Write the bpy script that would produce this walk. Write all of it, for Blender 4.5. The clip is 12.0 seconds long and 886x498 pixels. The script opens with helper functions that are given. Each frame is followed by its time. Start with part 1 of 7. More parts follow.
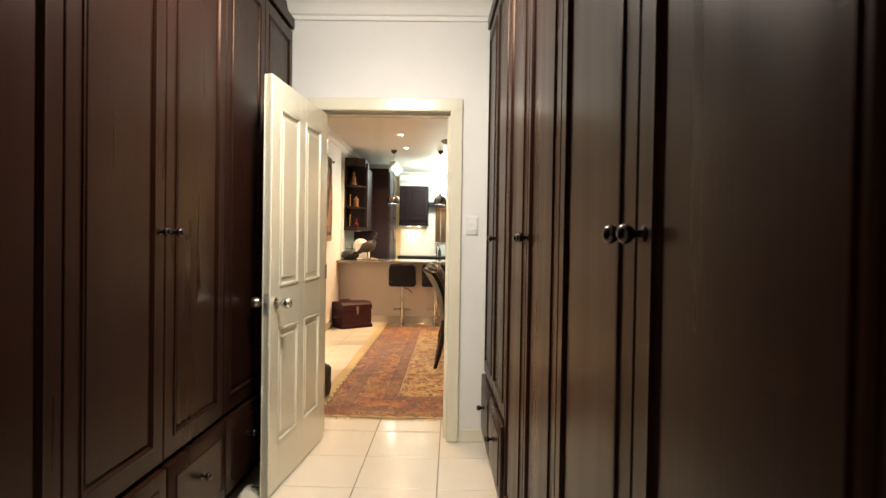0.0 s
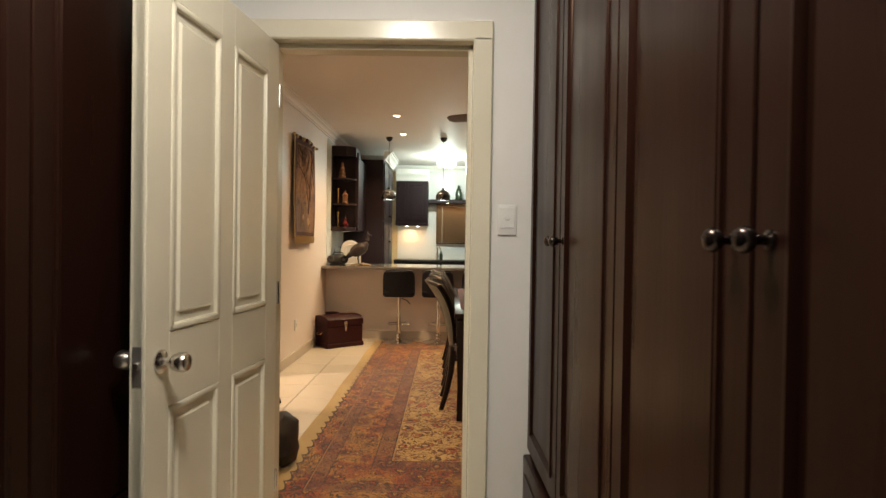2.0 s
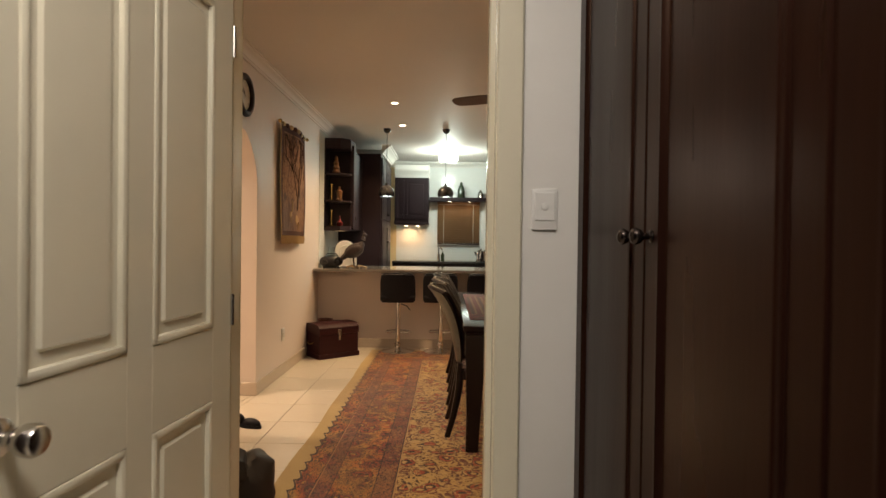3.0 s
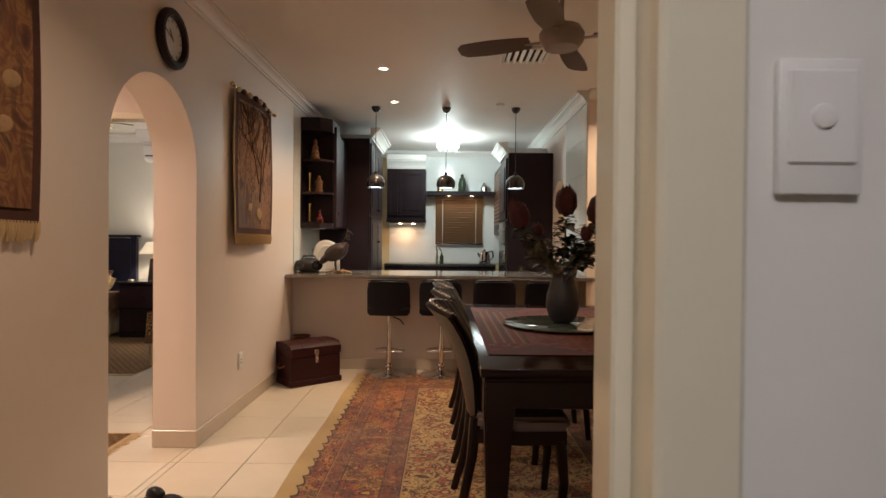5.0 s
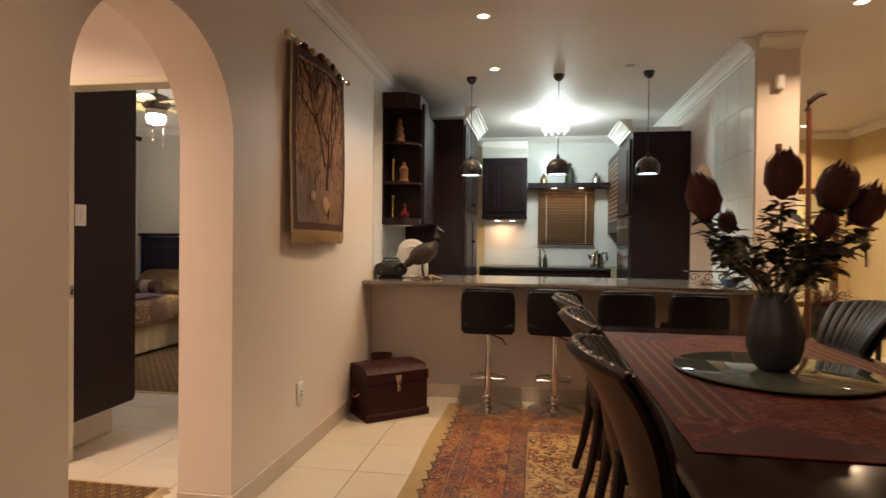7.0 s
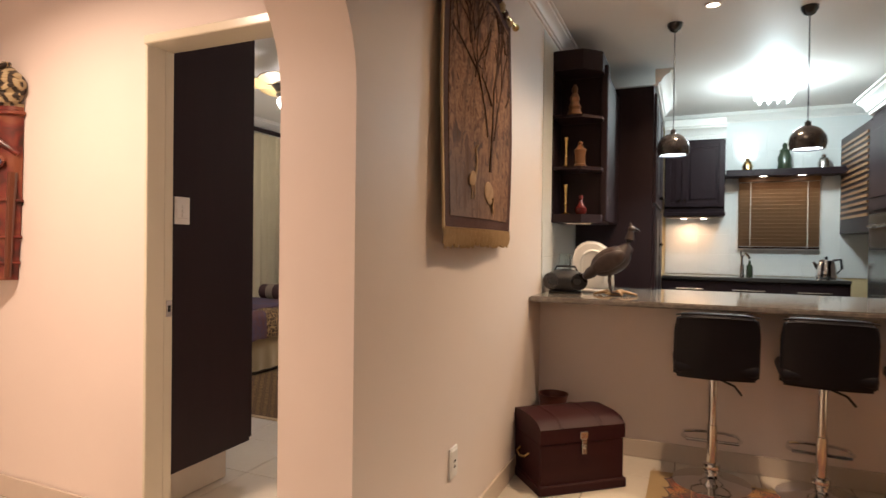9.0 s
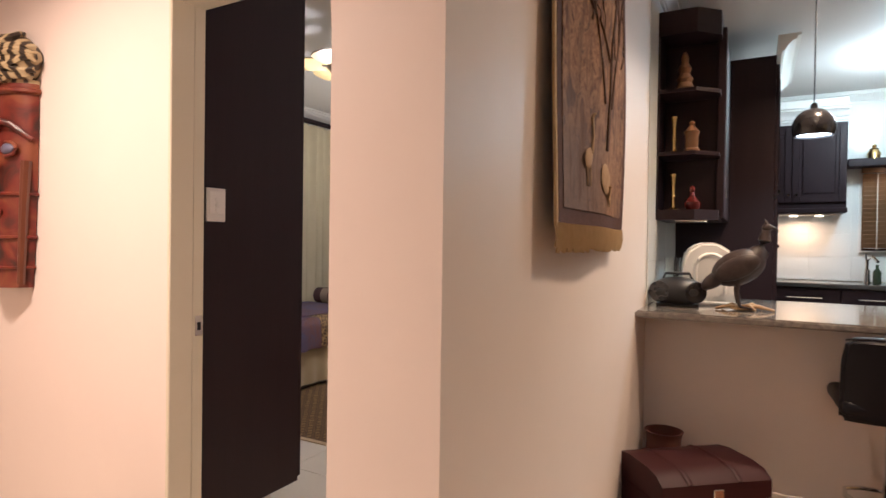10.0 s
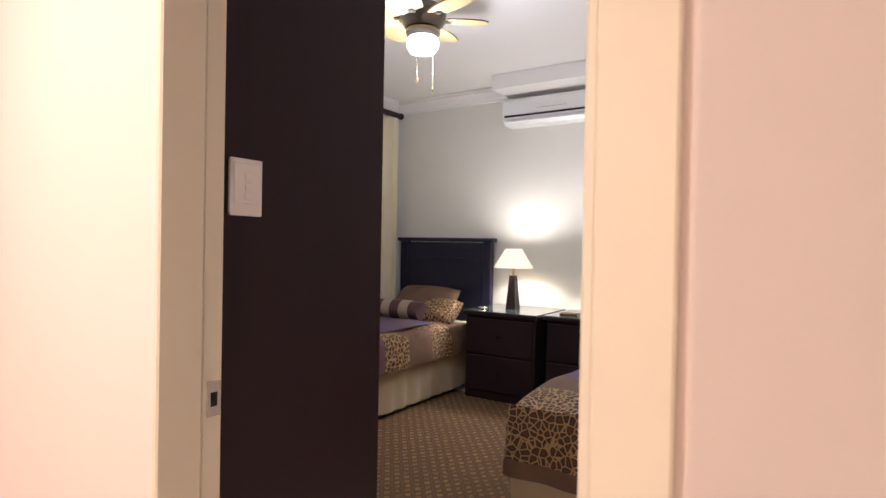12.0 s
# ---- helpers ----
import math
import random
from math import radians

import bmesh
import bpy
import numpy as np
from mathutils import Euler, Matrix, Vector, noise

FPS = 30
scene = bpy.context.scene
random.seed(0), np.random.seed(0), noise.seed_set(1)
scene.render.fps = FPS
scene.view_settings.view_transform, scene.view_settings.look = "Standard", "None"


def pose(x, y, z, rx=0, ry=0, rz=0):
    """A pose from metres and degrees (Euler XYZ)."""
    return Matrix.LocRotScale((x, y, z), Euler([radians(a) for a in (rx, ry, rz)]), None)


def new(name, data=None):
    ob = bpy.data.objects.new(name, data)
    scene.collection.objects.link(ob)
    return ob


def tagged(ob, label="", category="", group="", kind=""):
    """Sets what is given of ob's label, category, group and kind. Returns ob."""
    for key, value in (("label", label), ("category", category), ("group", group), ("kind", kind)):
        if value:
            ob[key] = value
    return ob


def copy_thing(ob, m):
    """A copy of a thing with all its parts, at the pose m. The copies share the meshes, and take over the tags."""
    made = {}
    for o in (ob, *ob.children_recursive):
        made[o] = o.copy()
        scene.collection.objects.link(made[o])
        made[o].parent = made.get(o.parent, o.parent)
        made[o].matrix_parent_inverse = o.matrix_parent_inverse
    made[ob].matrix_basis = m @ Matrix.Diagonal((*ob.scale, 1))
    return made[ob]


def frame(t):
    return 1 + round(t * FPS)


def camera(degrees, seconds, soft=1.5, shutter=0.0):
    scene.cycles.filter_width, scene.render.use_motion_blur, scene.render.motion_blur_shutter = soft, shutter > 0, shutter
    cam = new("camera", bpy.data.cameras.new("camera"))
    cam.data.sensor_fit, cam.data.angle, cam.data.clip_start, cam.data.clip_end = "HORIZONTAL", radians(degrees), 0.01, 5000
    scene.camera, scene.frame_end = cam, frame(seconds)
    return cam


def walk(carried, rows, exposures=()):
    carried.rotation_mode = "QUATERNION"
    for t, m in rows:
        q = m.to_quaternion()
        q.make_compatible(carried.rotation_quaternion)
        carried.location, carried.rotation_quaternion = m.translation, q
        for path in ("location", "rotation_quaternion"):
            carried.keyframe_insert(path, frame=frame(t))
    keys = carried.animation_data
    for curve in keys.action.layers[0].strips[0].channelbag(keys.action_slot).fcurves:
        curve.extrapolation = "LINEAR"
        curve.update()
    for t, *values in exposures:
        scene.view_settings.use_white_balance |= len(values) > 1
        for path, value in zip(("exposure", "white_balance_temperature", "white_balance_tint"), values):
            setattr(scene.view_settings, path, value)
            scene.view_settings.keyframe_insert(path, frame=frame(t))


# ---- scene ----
cam = camera(75.8, 12.0, 1.5, 0.3)
ROWS = [
    (0.0, 0.000, 0.000, 1.250, 0.89, -0.84, -0.91),
    (0.5, -0.030, 0.328, 1.256, 0.78, -0.81, -0.85),
    (1.0, -0.055, 0.658, 1.258, 0.80, -0.78, -0.85),
    (1.5, -0.075, 0.978, 1.256, 0.78, -0.73, -0.87),
    (2.0, -0.104, 1.280, 1.257, 0.62, -0.70, -0.87),
    (2.5, -0.130, 1.565, 1.252, 0.58, -0.65, -0.82),
    (3.0, -0.153, 1.877, 1.248, 0.54, -0.62, -0.74),
    (5.0, -0.202, 3.026, 1.244, 0.18, -0.61, -0.53),
    (5.5, -0.248, 3.292, 1.237, 0.25, -0.59, -0.51),
    (6.0, -0.284, 3.568, 1.235, 1.32, -0.60, -0.49),
    (6.5, -0.326, 3.846, 1.234, 3.79, -0.57, -0.50),
    (7.0, -0.372, 4.106, 1.234, 9.29, -0.64, -0.62),
    (7.5, -0.439, 4.348, 1.240, 13.57, -0.67, -0.69),
    (9.5, -1.023, 5.323, 1.236, 26.13, -0.60, -0.75),
    (10.0, -1.203, 5.543, 1.243, 28.72, -0.66, -0.80),
    (10.5, -1.393, 5.733, 1.251, 30.19, -0.60, -0.78),
    (11.0, -1.576, 5.912, 1.250, 31.23, -0.59, -0.83),
    (11.5, -1.742, 6.068, 1.252, 32.81, -0.56, -1.00),
    (12.0, -1.906, 6.183, 1.255, 33.40, -0.50, -1.03),
]
EXPOSURES = [(0.0, 1.36, 6450, 11), (1.5, 0.80, 6450, 11), (2.5, 0.46, 6550, 13), (3.2, 0.22, 6600, 15), (5.0, 0.12, 6000, 20), (5.5, 0.0, 6900, 24), (6.5, 0.12, 6400, 20), (7.5, 0.18, 6000, 18), (9.5, 0.48, 5600, 21), (10.5, 0.60, 5200, 22), (12.0, 0.66, 5150, 22)]
walk(cam, [(t, pose(x, y, z, 90 + pitch, roll, yaw)) for t, x, y, z, yaw, pitch, roll in ROWS], EXPOSURES)

# ---- world and lights ----
world = bpy.data.worlds.new("night")
scene.world = world
world.use_nodes = True
world.node_tree.nodes["Background"].inputs[0].default_value = (0.010, 0.013, 0.025, 1)
world.node_tree.nodes["Background"].inputs[1].default_value = 1.0

WARM = (1.0, 0.69, 0.37)
SOFT = (1.0, 0.78, 0.52)
COOL = (0.83, 1.0, 0.86)


def area_light(name, x, y, z, size, watts, colour, spread=170.0):
    d = bpy.data.lights.new(name, "AREA")
    d.shape, d.size, d.energy, d.color, d.spread = "DISK", size, watts, colour, radians(spread)
    ob = new(name, d)
    ob.matrix_world = pose(x, y, z)
    return ob


def point_light(name, x, y, z, radius, watts, colour):
    d = bpy.data.lights.new(name, "POINT")
    d.energy, d.color, d.shadow_soft_size = watts, colour, radius
    ob = new(name, d)
    ob.matrix_world = pose(x, y, z)
    return ob


DOWNLIGHTS = [(-0.72, 7.73), (-0.73, 8.84), (1.50, 7.82), (2.80, 9.55), (2.79, 11.55)]
# the two appended spots are unseen fill lamps, added to brighten the dining room
for dx, dy in DOWNLIGHTS + [(-0.72, 4.60), (2.80, 6.9)]:
    area_light("downlight_and_fill_lamp", dx, dy, 2.655, 0.07, 9.5 if dx > 2 or dy < 5 else 15.0, WARM, 132)
point_light("kitchen_lamp", -0.17, 10.75, 2.45, 0.09, 33, COOL)
for dx in (-0.944, -0.197, 0.54):
    area_light("pendant_lamp", dx, 9.08, 1.825, 0.13, 3.0, COOL, 150)
point_light("dressing_lamp", -0.38, 2.0, 2.42, 0.10, 21, (1.0, 0.93, 0.81))
area_light("dressing_lamp", -0.38, 2.0, 2.595, 0.30, 10, (1.0, 0.93, 0.81))
area_light("passage_lamp", -3.15, 5.75, 2.60, 0.30, 37, (1.0, 0.71, 0.44), 145)
point_light("bedroom_fan_lamp", -3.62, 8.56, 2.16, 0.07, 23, (1.0, 0.90, 0.76))
point_light("bedside_bulb", -4.03, 10.48, 1.185, 0.03, 14, (1.0, 0.86, 0.62))
point_light("bedside_bulb", -3.14, 10.52, 1.185, 0.03, 14, (1.0, 0.86, 0.62))
area_light("hood_lamp", -0.83, 11.78, 1.515, 0.25, 2.5, (1.0, 0.62, 0.32))
area_light("shelf_lamp", -0.14, 11.72, 1.965, 0.05, 0.9, SOFT)
area_light("shelf_lamp", 0.20, 11.72, 1.965, 0.05, 0.9, SOFT)
# unseen fill lamp added outside the front door to light the porch
area_light("porch_fill_lamp", 3.1, 13.0, 2.4, 0.5, 60, (1.0, 0.80, 0.45))


# ---- materials ----
def mat(name, colour, rough=0.5, metal=0.0, second=None, scale=6.0, amount=0.5, bump=0.0, bump_scale=60.0, stretch=(1, 1, 1), coat=0.0, emit=None, power=0.0, glass=False, spec=0.5, sheen=0.0, rough_var=0.0, tint=None):
    m = bpy.data.materials.new(name)
    m.use_nodes = True
    nt = m.node_tree
    p = nt.nodes["Principled BSDF"]
    p.inputs["Base Color"].default_value = (*colour, 1)
    p.inputs["Roughness"].default_value, p.inputs["Metallic"].default_value = rough, metal
    p.inputs["Coat Weight"].default_value = coat
    p.inputs["Coat Roughness"].default_value = 0.12
    p.inputs["Specular IOR Level"].default_value = spec
    p.inputs["Sheen Weight"].default_value = sheen
    if tint:
        p.inputs["Specular Tint"].default_value = (*tint, 1)
    if glass:
        p.inputs["Transmission Weight"].default_value = 1.0
    if emit:
        p.inputs["Emission Color"].default_value = (*emit, 1)
        p.inputs["Emission Strength"].default_value = power
    if second or bump or rough_var:
        tc, mp = nt.nodes.new("ShaderNodeTexCoord"), nt.nodes.new("ShaderNodeMapping")
        nt.links.new(tc.outputs["Object"], mp.inputs[0])
        mp.inputs["Scale"].default_value = stretch
    if second:
        big, fine = nt.nodes.new("ShaderNodeTexNoise"), nt.nodes.new("ShaderNodeTexNoise")
        for n, s in ((big, scale), (fine, scale * 7)):
            n.inputs["Scale"].default_value, n.inputs["Detail"].default_value = s, 4
            nt.links.new(mp.outputs[0], n.inputs[0])
        add = nt.nodes.new("ShaderNodeMath")
        add.operation = "MULTIPLY_ADD"
        add.inputs[1].default_value = 0.4
        nt.links.new(fine.outputs[0], add.inputs[0])
        nt.links.new(big.outputs[0], add.inputs[2])
        rng = nt.nodes.new("ShaderNodeMapRange")
        rng.inputs[1].default_value, rng.inputs[2].default_value, rng.inputs[4].default_value = 0.45, 0.95, amount
        nt.links.new(add.outputs[0], rng.inputs[0])
        mix = nt.nodes.new("ShaderNodeMix")
        mix.data_type = "RGBA"
        mix.inputs[6].default_value, mix.inputs[7].default_value = (*colour, 1), (*second, 1)
        nt.links.new(rng.outputs[0], mix.inputs[0])
        nt.links.new(mix.outputs[2], p.inputs["Base Color"])
    if rough_var:
        rn, rr = nt.nodes.new("ShaderNodeTexNoise"), nt.nodes.new("ShaderNodeMapRange")
        rn.inputs["Scale"].default_value = 3.0
        rr.inputs[1].default_value, rr.inputs[2].default_value = 0.3, 0.7
        rr.inputs[3].default_value, rr.inputs[4].default_value = max(rough - rough_var, 0.02), rough + rough_var
        nt.links.new(mp.outputs[0], rn.inputs[0])
        nt.links.new(rn.outputs[0], rr.inputs[0])
        nt.links.new(rr.outputs[0], p.inputs["Roughness"])
    if bump:
        bn, bp = nt.nodes.new("ShaderNodeTexNoise"), nt.nodes.new("ShaderNodeBump")
        bn.inputs["Scale"].default_value, bn.inputs["Detail"].default_value = bump_scale, 5
        bp.inputs["Strength"].default_value, bp.inputs["Distance"].default_value = bump, 0.004
        nt.links.new(mp.outputs[0], bn.inputs[0])
        nt.links.new(bn.outputs[0], bp.inputs["Height"])
        nt.links.new(bp.outputs[0], p.inputs["Normal"])
    return m


def nodes_of(m):
    nt = m.node_tree
    return nt, nt.nodes["Principled BSDF"]


def ramp(nt, stops, source, mode="LINEAR"):
    r = nt.nodes.new("ShaderNodeValToRGB")
    r.color_ramp.interpolation = mode
    while len(r.color_ramp.elements) < len(stops):
        r.color_ramp.elements.new(0.5)
    for e, (pos, c) in zip(r.color_ramp.elements, stops):
        e.position, e.color = pos, (*c, 1)
    nt.links.new(source, r.inputs[0])
    return r.outputs[0]


def mixed(nt, factor, a, b):
    m = nt.nodes.new("ShaderNodeMix")
    m.data_type = "RGBA"
    for sock, v in ((m.inputs[0], factor), (m.inputs[6], a), (m.inputs[7], b)):
        if isinstance(v, (tuple, list)):
            sock.default_value = (*v, 1)
        elif isinstance(v, float):
            sock.default_value = v
        else:
            nt.links.new(v, sock)
    return m.outputs[2]


def math_node(nt, op, a, b=0.0, c=0.0):
    m = nt.nodes.new("ShaderNodeMath")
    m.operation = op
    for sock, v in zip(m.inputs, (a, b, c)):
        if isinstance(v, (int, float)):
            sock.default_value = v
        else:
            nt.links.new(v, sock)
    return m.outputs[0]


def coords(nt, scale=(1, 1, 1), rot=0.0):
    tc, mp = nt.nodes.new("ShaderNodeTexCoord"), nt.nodes.new("ShaderNodeMapping")
    mp.inputs["Scale"].default_value = scale
    mp.inputs["Rotation"].default_value = (0, 0, rot)
    nt.links.new(tc.outputs["Object"], mp.inputs[0])
    return mp.outputs[0]


def voronoi(nt, vec, scale, feature="F1", out=0):
    v = nt.nodes.new("ShaderNodeTexVoronoi")
    v.feature = feature
    v.inputs["Scale"].default_value = scale
    nt.links.new(vec, v.inputs["Vector"])
    return v.outputs[out]


def noise_tex(nt, vec, scale, detail=4.0, distort=0.0):
    v = nt.nodes.new("ShaderNodeTexNoise")
    v.inputs["Scale"].default_value, v.inputs["Detail"].default_value, v.inputs["Distortion"].default_value = scale, detail, distort
    nt.links.new(vec, v.inputs["Vector"])
    return v.outputs[0]


PAINT = mat("cream_wall_paint", (0.75, 0.67, 0.62), 0.5, second=(0.71, 0.625, 0.575), scale=1.5, bump=0.08, bump_scale=90)
PAINT_PINK = mat("warm_wall_paint", (0.76, 0.67, 0.61), 0.5, second=(0.72, 0.63, 0.57), scale=1.2, bump=0.08, bump_scale=90)
PAINT_BEDROOM = mat("pale_bedroom_paint", (0.74, 0.73, 0.66), 0.55, second=(0.69, 0.68, 0.61), scale=1.5, bump=0.08, bump_scale=90)
PAINT_WHITE = mat("white_wall_paint", (0.78, 0.77, 0.74), 0.55, second=(0.72, 0.71, 0.68), scale=1.5, bump=0.08, bump_scale=90)
PAINT_GOLD = mat("straw_wall_paint", (0.70, 0.57, 0.32), 0.5, second=(0.66, 0.52, 0.29), scale=1.3, bump=0.08, bump_scale=90)
CEILING = mat("ceiling_paint", (0.74, 0.69, 0.655), 0.6, second=(0.70, 0.65, 0.615), scale=1.1, bump=0.05, bump_scale=60)
PLASTER = mat("white_plaster", (0.80, 0.78, 0.74), 0.55, bump=0.05)
GLOSS = mat("cream_gloss_paint", (0.75, 0.71, 0.57), 0.22, second=(0.71, 0.665, 0.52), scale=3, coat=0.3, bump=0.05, bump_scale=25)
TILE = mat("cream_floor_tile", (0.74, 0.68, 0.58), 0.16, second=(0.66, 0.59, 0.49), scale=4, bump=0.03, bump_scale=12, rough_var=0.06)
GROUT = mat("grout", (0.20, 0.17, 0.14), 0.9, second=(0.28, 0.24, 0.2), scale=20)
SKIRT = mat("beige_skirting_tile", (0.58, 0.50, 0.42), 0.25, second=(0.52, 0.44, 0.36), scale=4)
WOOD_DARK = mat("dark_mahogany", (0.014, 0.0050, 0.0034), 0.31, second=(0.026, 0.0092, 0.0055), scale=5, stretch=(3, 3, 0.25), bump=0.05, bump_scale=30, coat=0.0, spec=0.15, rough_var=0.05, tint=(1.0, 0.66, 0.46))
WOOD_BLACK = mat("espresso_wood", (0.018, 0.0095, 0.0120), 0.42, second=(0.027, 0.0145, 0.0165), scale=5, stretch=(3, 3, 0.25), bump=0.06, bump_scale=40, spec=0.22)
WOOD_TABLE = mat("polished_mahogany", (0.010, 0.0042, 0.0038), 0.17, second=(0.021, 0.008, 0.006), scale=4, stretch=(4, 0.4, 4), coat=0.0, spec=0.18, rough_var=0.04)
WOOD_LEG = mat("mahogany_leg", (0.008, 0.0035, 0.0032), 0.30, second=(0.015, 0.006, 0.005), scale=6, stretch=(4, 4, 0.4), coat=0.0, spec=0.3)
WOOD_RED = mat("red_brown_wood", (0.10, 0.030, 0.014), 0.3, second=(0.15, 0.05, 0.022), scale=5, stretch=(3, 3, 0.3), coat=0.3)
WOOD_MID = mat("carved_brown_wood", (0.16, 0.075, 0.032), 0.4, second=(0.23, 0.12, 0.05), scale=7, bump=0.15, bump_scale=25)
TRUNK_WOOD = mat("trunk_mahogany", (0.030, 0.007, 0.009), 0.50, second=(0.050, 0.012, 0.013), scale=5, stretch=(0.4, 3, 3), coat=0.0, spec=0.2)
LEATHER = mat("black_leather", (0.007, 0.0068, 0.011), 0.42, second=(0.012, 0.0115, 0.017), scale=8, bump=0.25, bump_scale=170, spec=0.22)
NAVY_WOOD = mat("navy_black_wood", (0.010, 0.011, 0.028), 0.38, second=(0.016, 0.016, 0.036), scale=5, stretch=(3, 3, 0.25), spec=0.4)
LEATHER_BROWN = mat("dark_brown_leather", (0.012, 0.007, 0.007), 0.36, second=(0.020, 0.011, 0.011), scale=8, bump=0.2, bump_scale=150, coat=0.0, spec=0.32)
SEAT_CLOTH = mat("grey_brown_seat_cloth", (0.16, 0.12, 0.11), 0.75, second=(0.12, 0.09, 0.08), scale=12, bump=0.2, bump_scale=200)
CHROME = mat("chrome", (0.75, 0.75, 0.75), 0.08, 1.0, rough_var=0.03)
STEEL = mat("satin_steel", (0.55, 0.52, 0.48), 0.22, 1.0, rough_var=0.08)
BRUSHED = mat("brushed_steel", (0.62, 0.60, 0.57), 0.5, 1.0, second=(0.5, 0.48, 0.46), scale=30)
BRASS = mat("brass", (0.62, 0.42, 0.17), 0.25, 1.0, second=(0.45, 0.29, 0.10), scale=12)
BRONZE = mat("dark_metal_knob", (0.06, 0.045, 0.04), 0.22, 0.9, second=(0.10, 0.08, 0.07), scale=20)
GRANITE = mat("polished_granite", (0.27, 0.24, 0.21), 0.08, second=(0.10, 0.09, 0.085), scale=45, amount=0.9, coat=0.4)
GRANITE_DARK = mat("dark_granite", (0.035, 0.033, 0.032), 0.1, second=(0.09, 0.085, 0.08), scale=50, coat=0.3)
SPLASH = mat("white_wall_tile", (0.78, 0.80, 0.78), 0.12, second=(0.72, 0.75, 0.73), scale=3)
BLIND = mat("wooden_blind", (0.24, 0.125, 0.055), 0.4, second=(0.30, 0.165, 0.075), scale=6, stretch=(0.4, 3, 3))
BLACK_METAL = mat("black_enamel", (0.015, 0.014, 0.016), 0.25, second=(0.03, 0.028, 0.03), scale=10, coat=0.3)
BLACK_PLASTIC = mat("black_plastic", (0.015, 0.016, 0.019), 0.35, second=(0.03, 0.031, 0.035), scale=12)
WHITE_PLASTIC = mat("white_plastic", (0.80, 0.80, 0.78), 0.3, second=(0.74, 0.73, 0.71), scale=4)
WHITE_INNER = mat("white_enamel", (0.85, 0.85, 0.83), 0.4, emit=(0.92, 1.0, 0.95), power=2.2)
LAMP_COOL = mat("lit_glass_cool", (0.9, 0.9, 0.9), 0.3, emit=(0.90, 1.0, 0.93), power=4.5)
LAMP_WARM = mat("lit_lamp_warm", (0.9, 0.85, 0.75), 0.3, emit=(1.0, 0.80, 0.52), power=12.0)
LAMP_FAN = mat("lit_opal_glass", (0.9, 0.88, 0.82), 0.3, emit=(1.0, 0.92, 0.74), power=5.0)
LAMP_SHADE = mat("cream_lamp_shade", (0.75, 0.66, 0.48), 0.8, emit=(1.0, 0.80, 0.48), power=0.55, bump=0.1, bump_scale=200)
CURTAIN = mat("cream_curtain", (0.66, 0.60, 0.42), 0.85, second=(0.58, 0.52, 0.34), scale=5, bump=0.15, bump_scale=150)
VALANCE = mat("gold_bed_valance", (0.42, 0.33, 0.18), 0.6, second=(0.42, 0.34, 0.20), scale=4, sheen=0.3)
LINEN = mat("cream_sheet", (0.62, 0.56, 0.46), 0.8, second=(0.56, 0.5, 0.4), scale=6, bump=0.1)
BLUE_CLOTH = mat("blue_bed_cloth", (0.07, 0.085, 0.19), 0.75, second=(0.16, 0.06, 0.04), scale=3.5, amount=0.9, bump=0.15, bump_scale=120)
BROWN_CLOTH = mat("brown_bed_cloth", (0.10, 0.055, 0.032), 0.75, second=(0.17, 0.10, 0.06), scale=6, amount=0.8, bump=0.15, bump_scale=120)
BAND_GREY = mat("taupe_band_cloth", (0.36, 0.29, 0.22), 0.7, second=(0.30, 0.24, 0.18), scale=9, bump=0.1)
BAND_DARK = mat("plum_band_cloth", (0.075, 0.035, 0.04), 0.7, second=(0.10, 0.05, 0.05), scale=9, bump=0.1)
VASE_MAT = mat("matt_charcoal_vase", (0.028, 0.028, 0.036), 0.42, second=(0.042, 0.042, 0.05), scale=10)
PETAL = mat("dried_crimson_petal", (0.060, 0.009, 0.013), 0.65, second=(0.12, 0.024, 0.022), scale=15)
LEAF = mat("olive_green_leaf", (0.040, 0.042, 0.024), 0.6, second=(0.11, 0.105, 0.060), scale=12)
STALK = mat("pale_stalk", (0.22, 0.19, 0.11), 0.6, second=(0.14, 0.11, 0.06), scale=10)
GLASS = mat("clear_glass", (0.95, 0.98, 0.96), 0.02, glass=True)
TURN_GLASS = mat("smoked_turntable_glass", (0.07, 0.085, 0.075), 0.025, coat=0.0, second=(0.085, 0.10, 0.09), scale=3)
FEATHER = mat("grey_speckled_carving", (0.030, 0.021, 0.021), 0.42, second=(0.085, 0.062, 0.055), scale=35, amount=0.5, spec=0.3, bump=0.2, bump_scale=40)
CLAY = mat("dark_red_clay", (0.10, 0.030, 0.022), 0.5, second=(0.14, 0.05, 0.03), scale=8)
FRINGE = mat("cream_fringe", (0.55, 0.42, 0.25), 0.9, second=(0.42, 0.31, 0.17), scale=30, bump=0.2)
GREEN_GLASS = mat("dark_green_bottle", (0.03, 0.045, 0.025), 0.1, second=(0.06, 0.08, 0.045), scale=6)
RED_GLASS = mat("red_glass", (0.10, 0.012, 0.010), 0.08, second=(0.07, 0.01, 0.01), scale=6)
CLOCK_FACE = mat("clock_face", (0.70, 0.70, 0.68), 0.4, second=(0.64, 0.64, 0.62), scale=5)
FAN_METAL = mat("fan_nickel", (0.20, 0.18, 0.155), 0.3, 0.9, second=(0.28, 0.25, 0.22), scale=10)
FAN_BLADE = mat("pale_fan_blade", (0.34, 0.26, 0.11), 0.4, second=(0.26, 0.19, 0.08), scale=6, stretch=(0.5, 3, 3))
FAN_BODY = mat("taupe_fan_body", (0.30, 0.24, 0.22), 0.4, second=(0.25, 0.20, 0.18), scale=6)
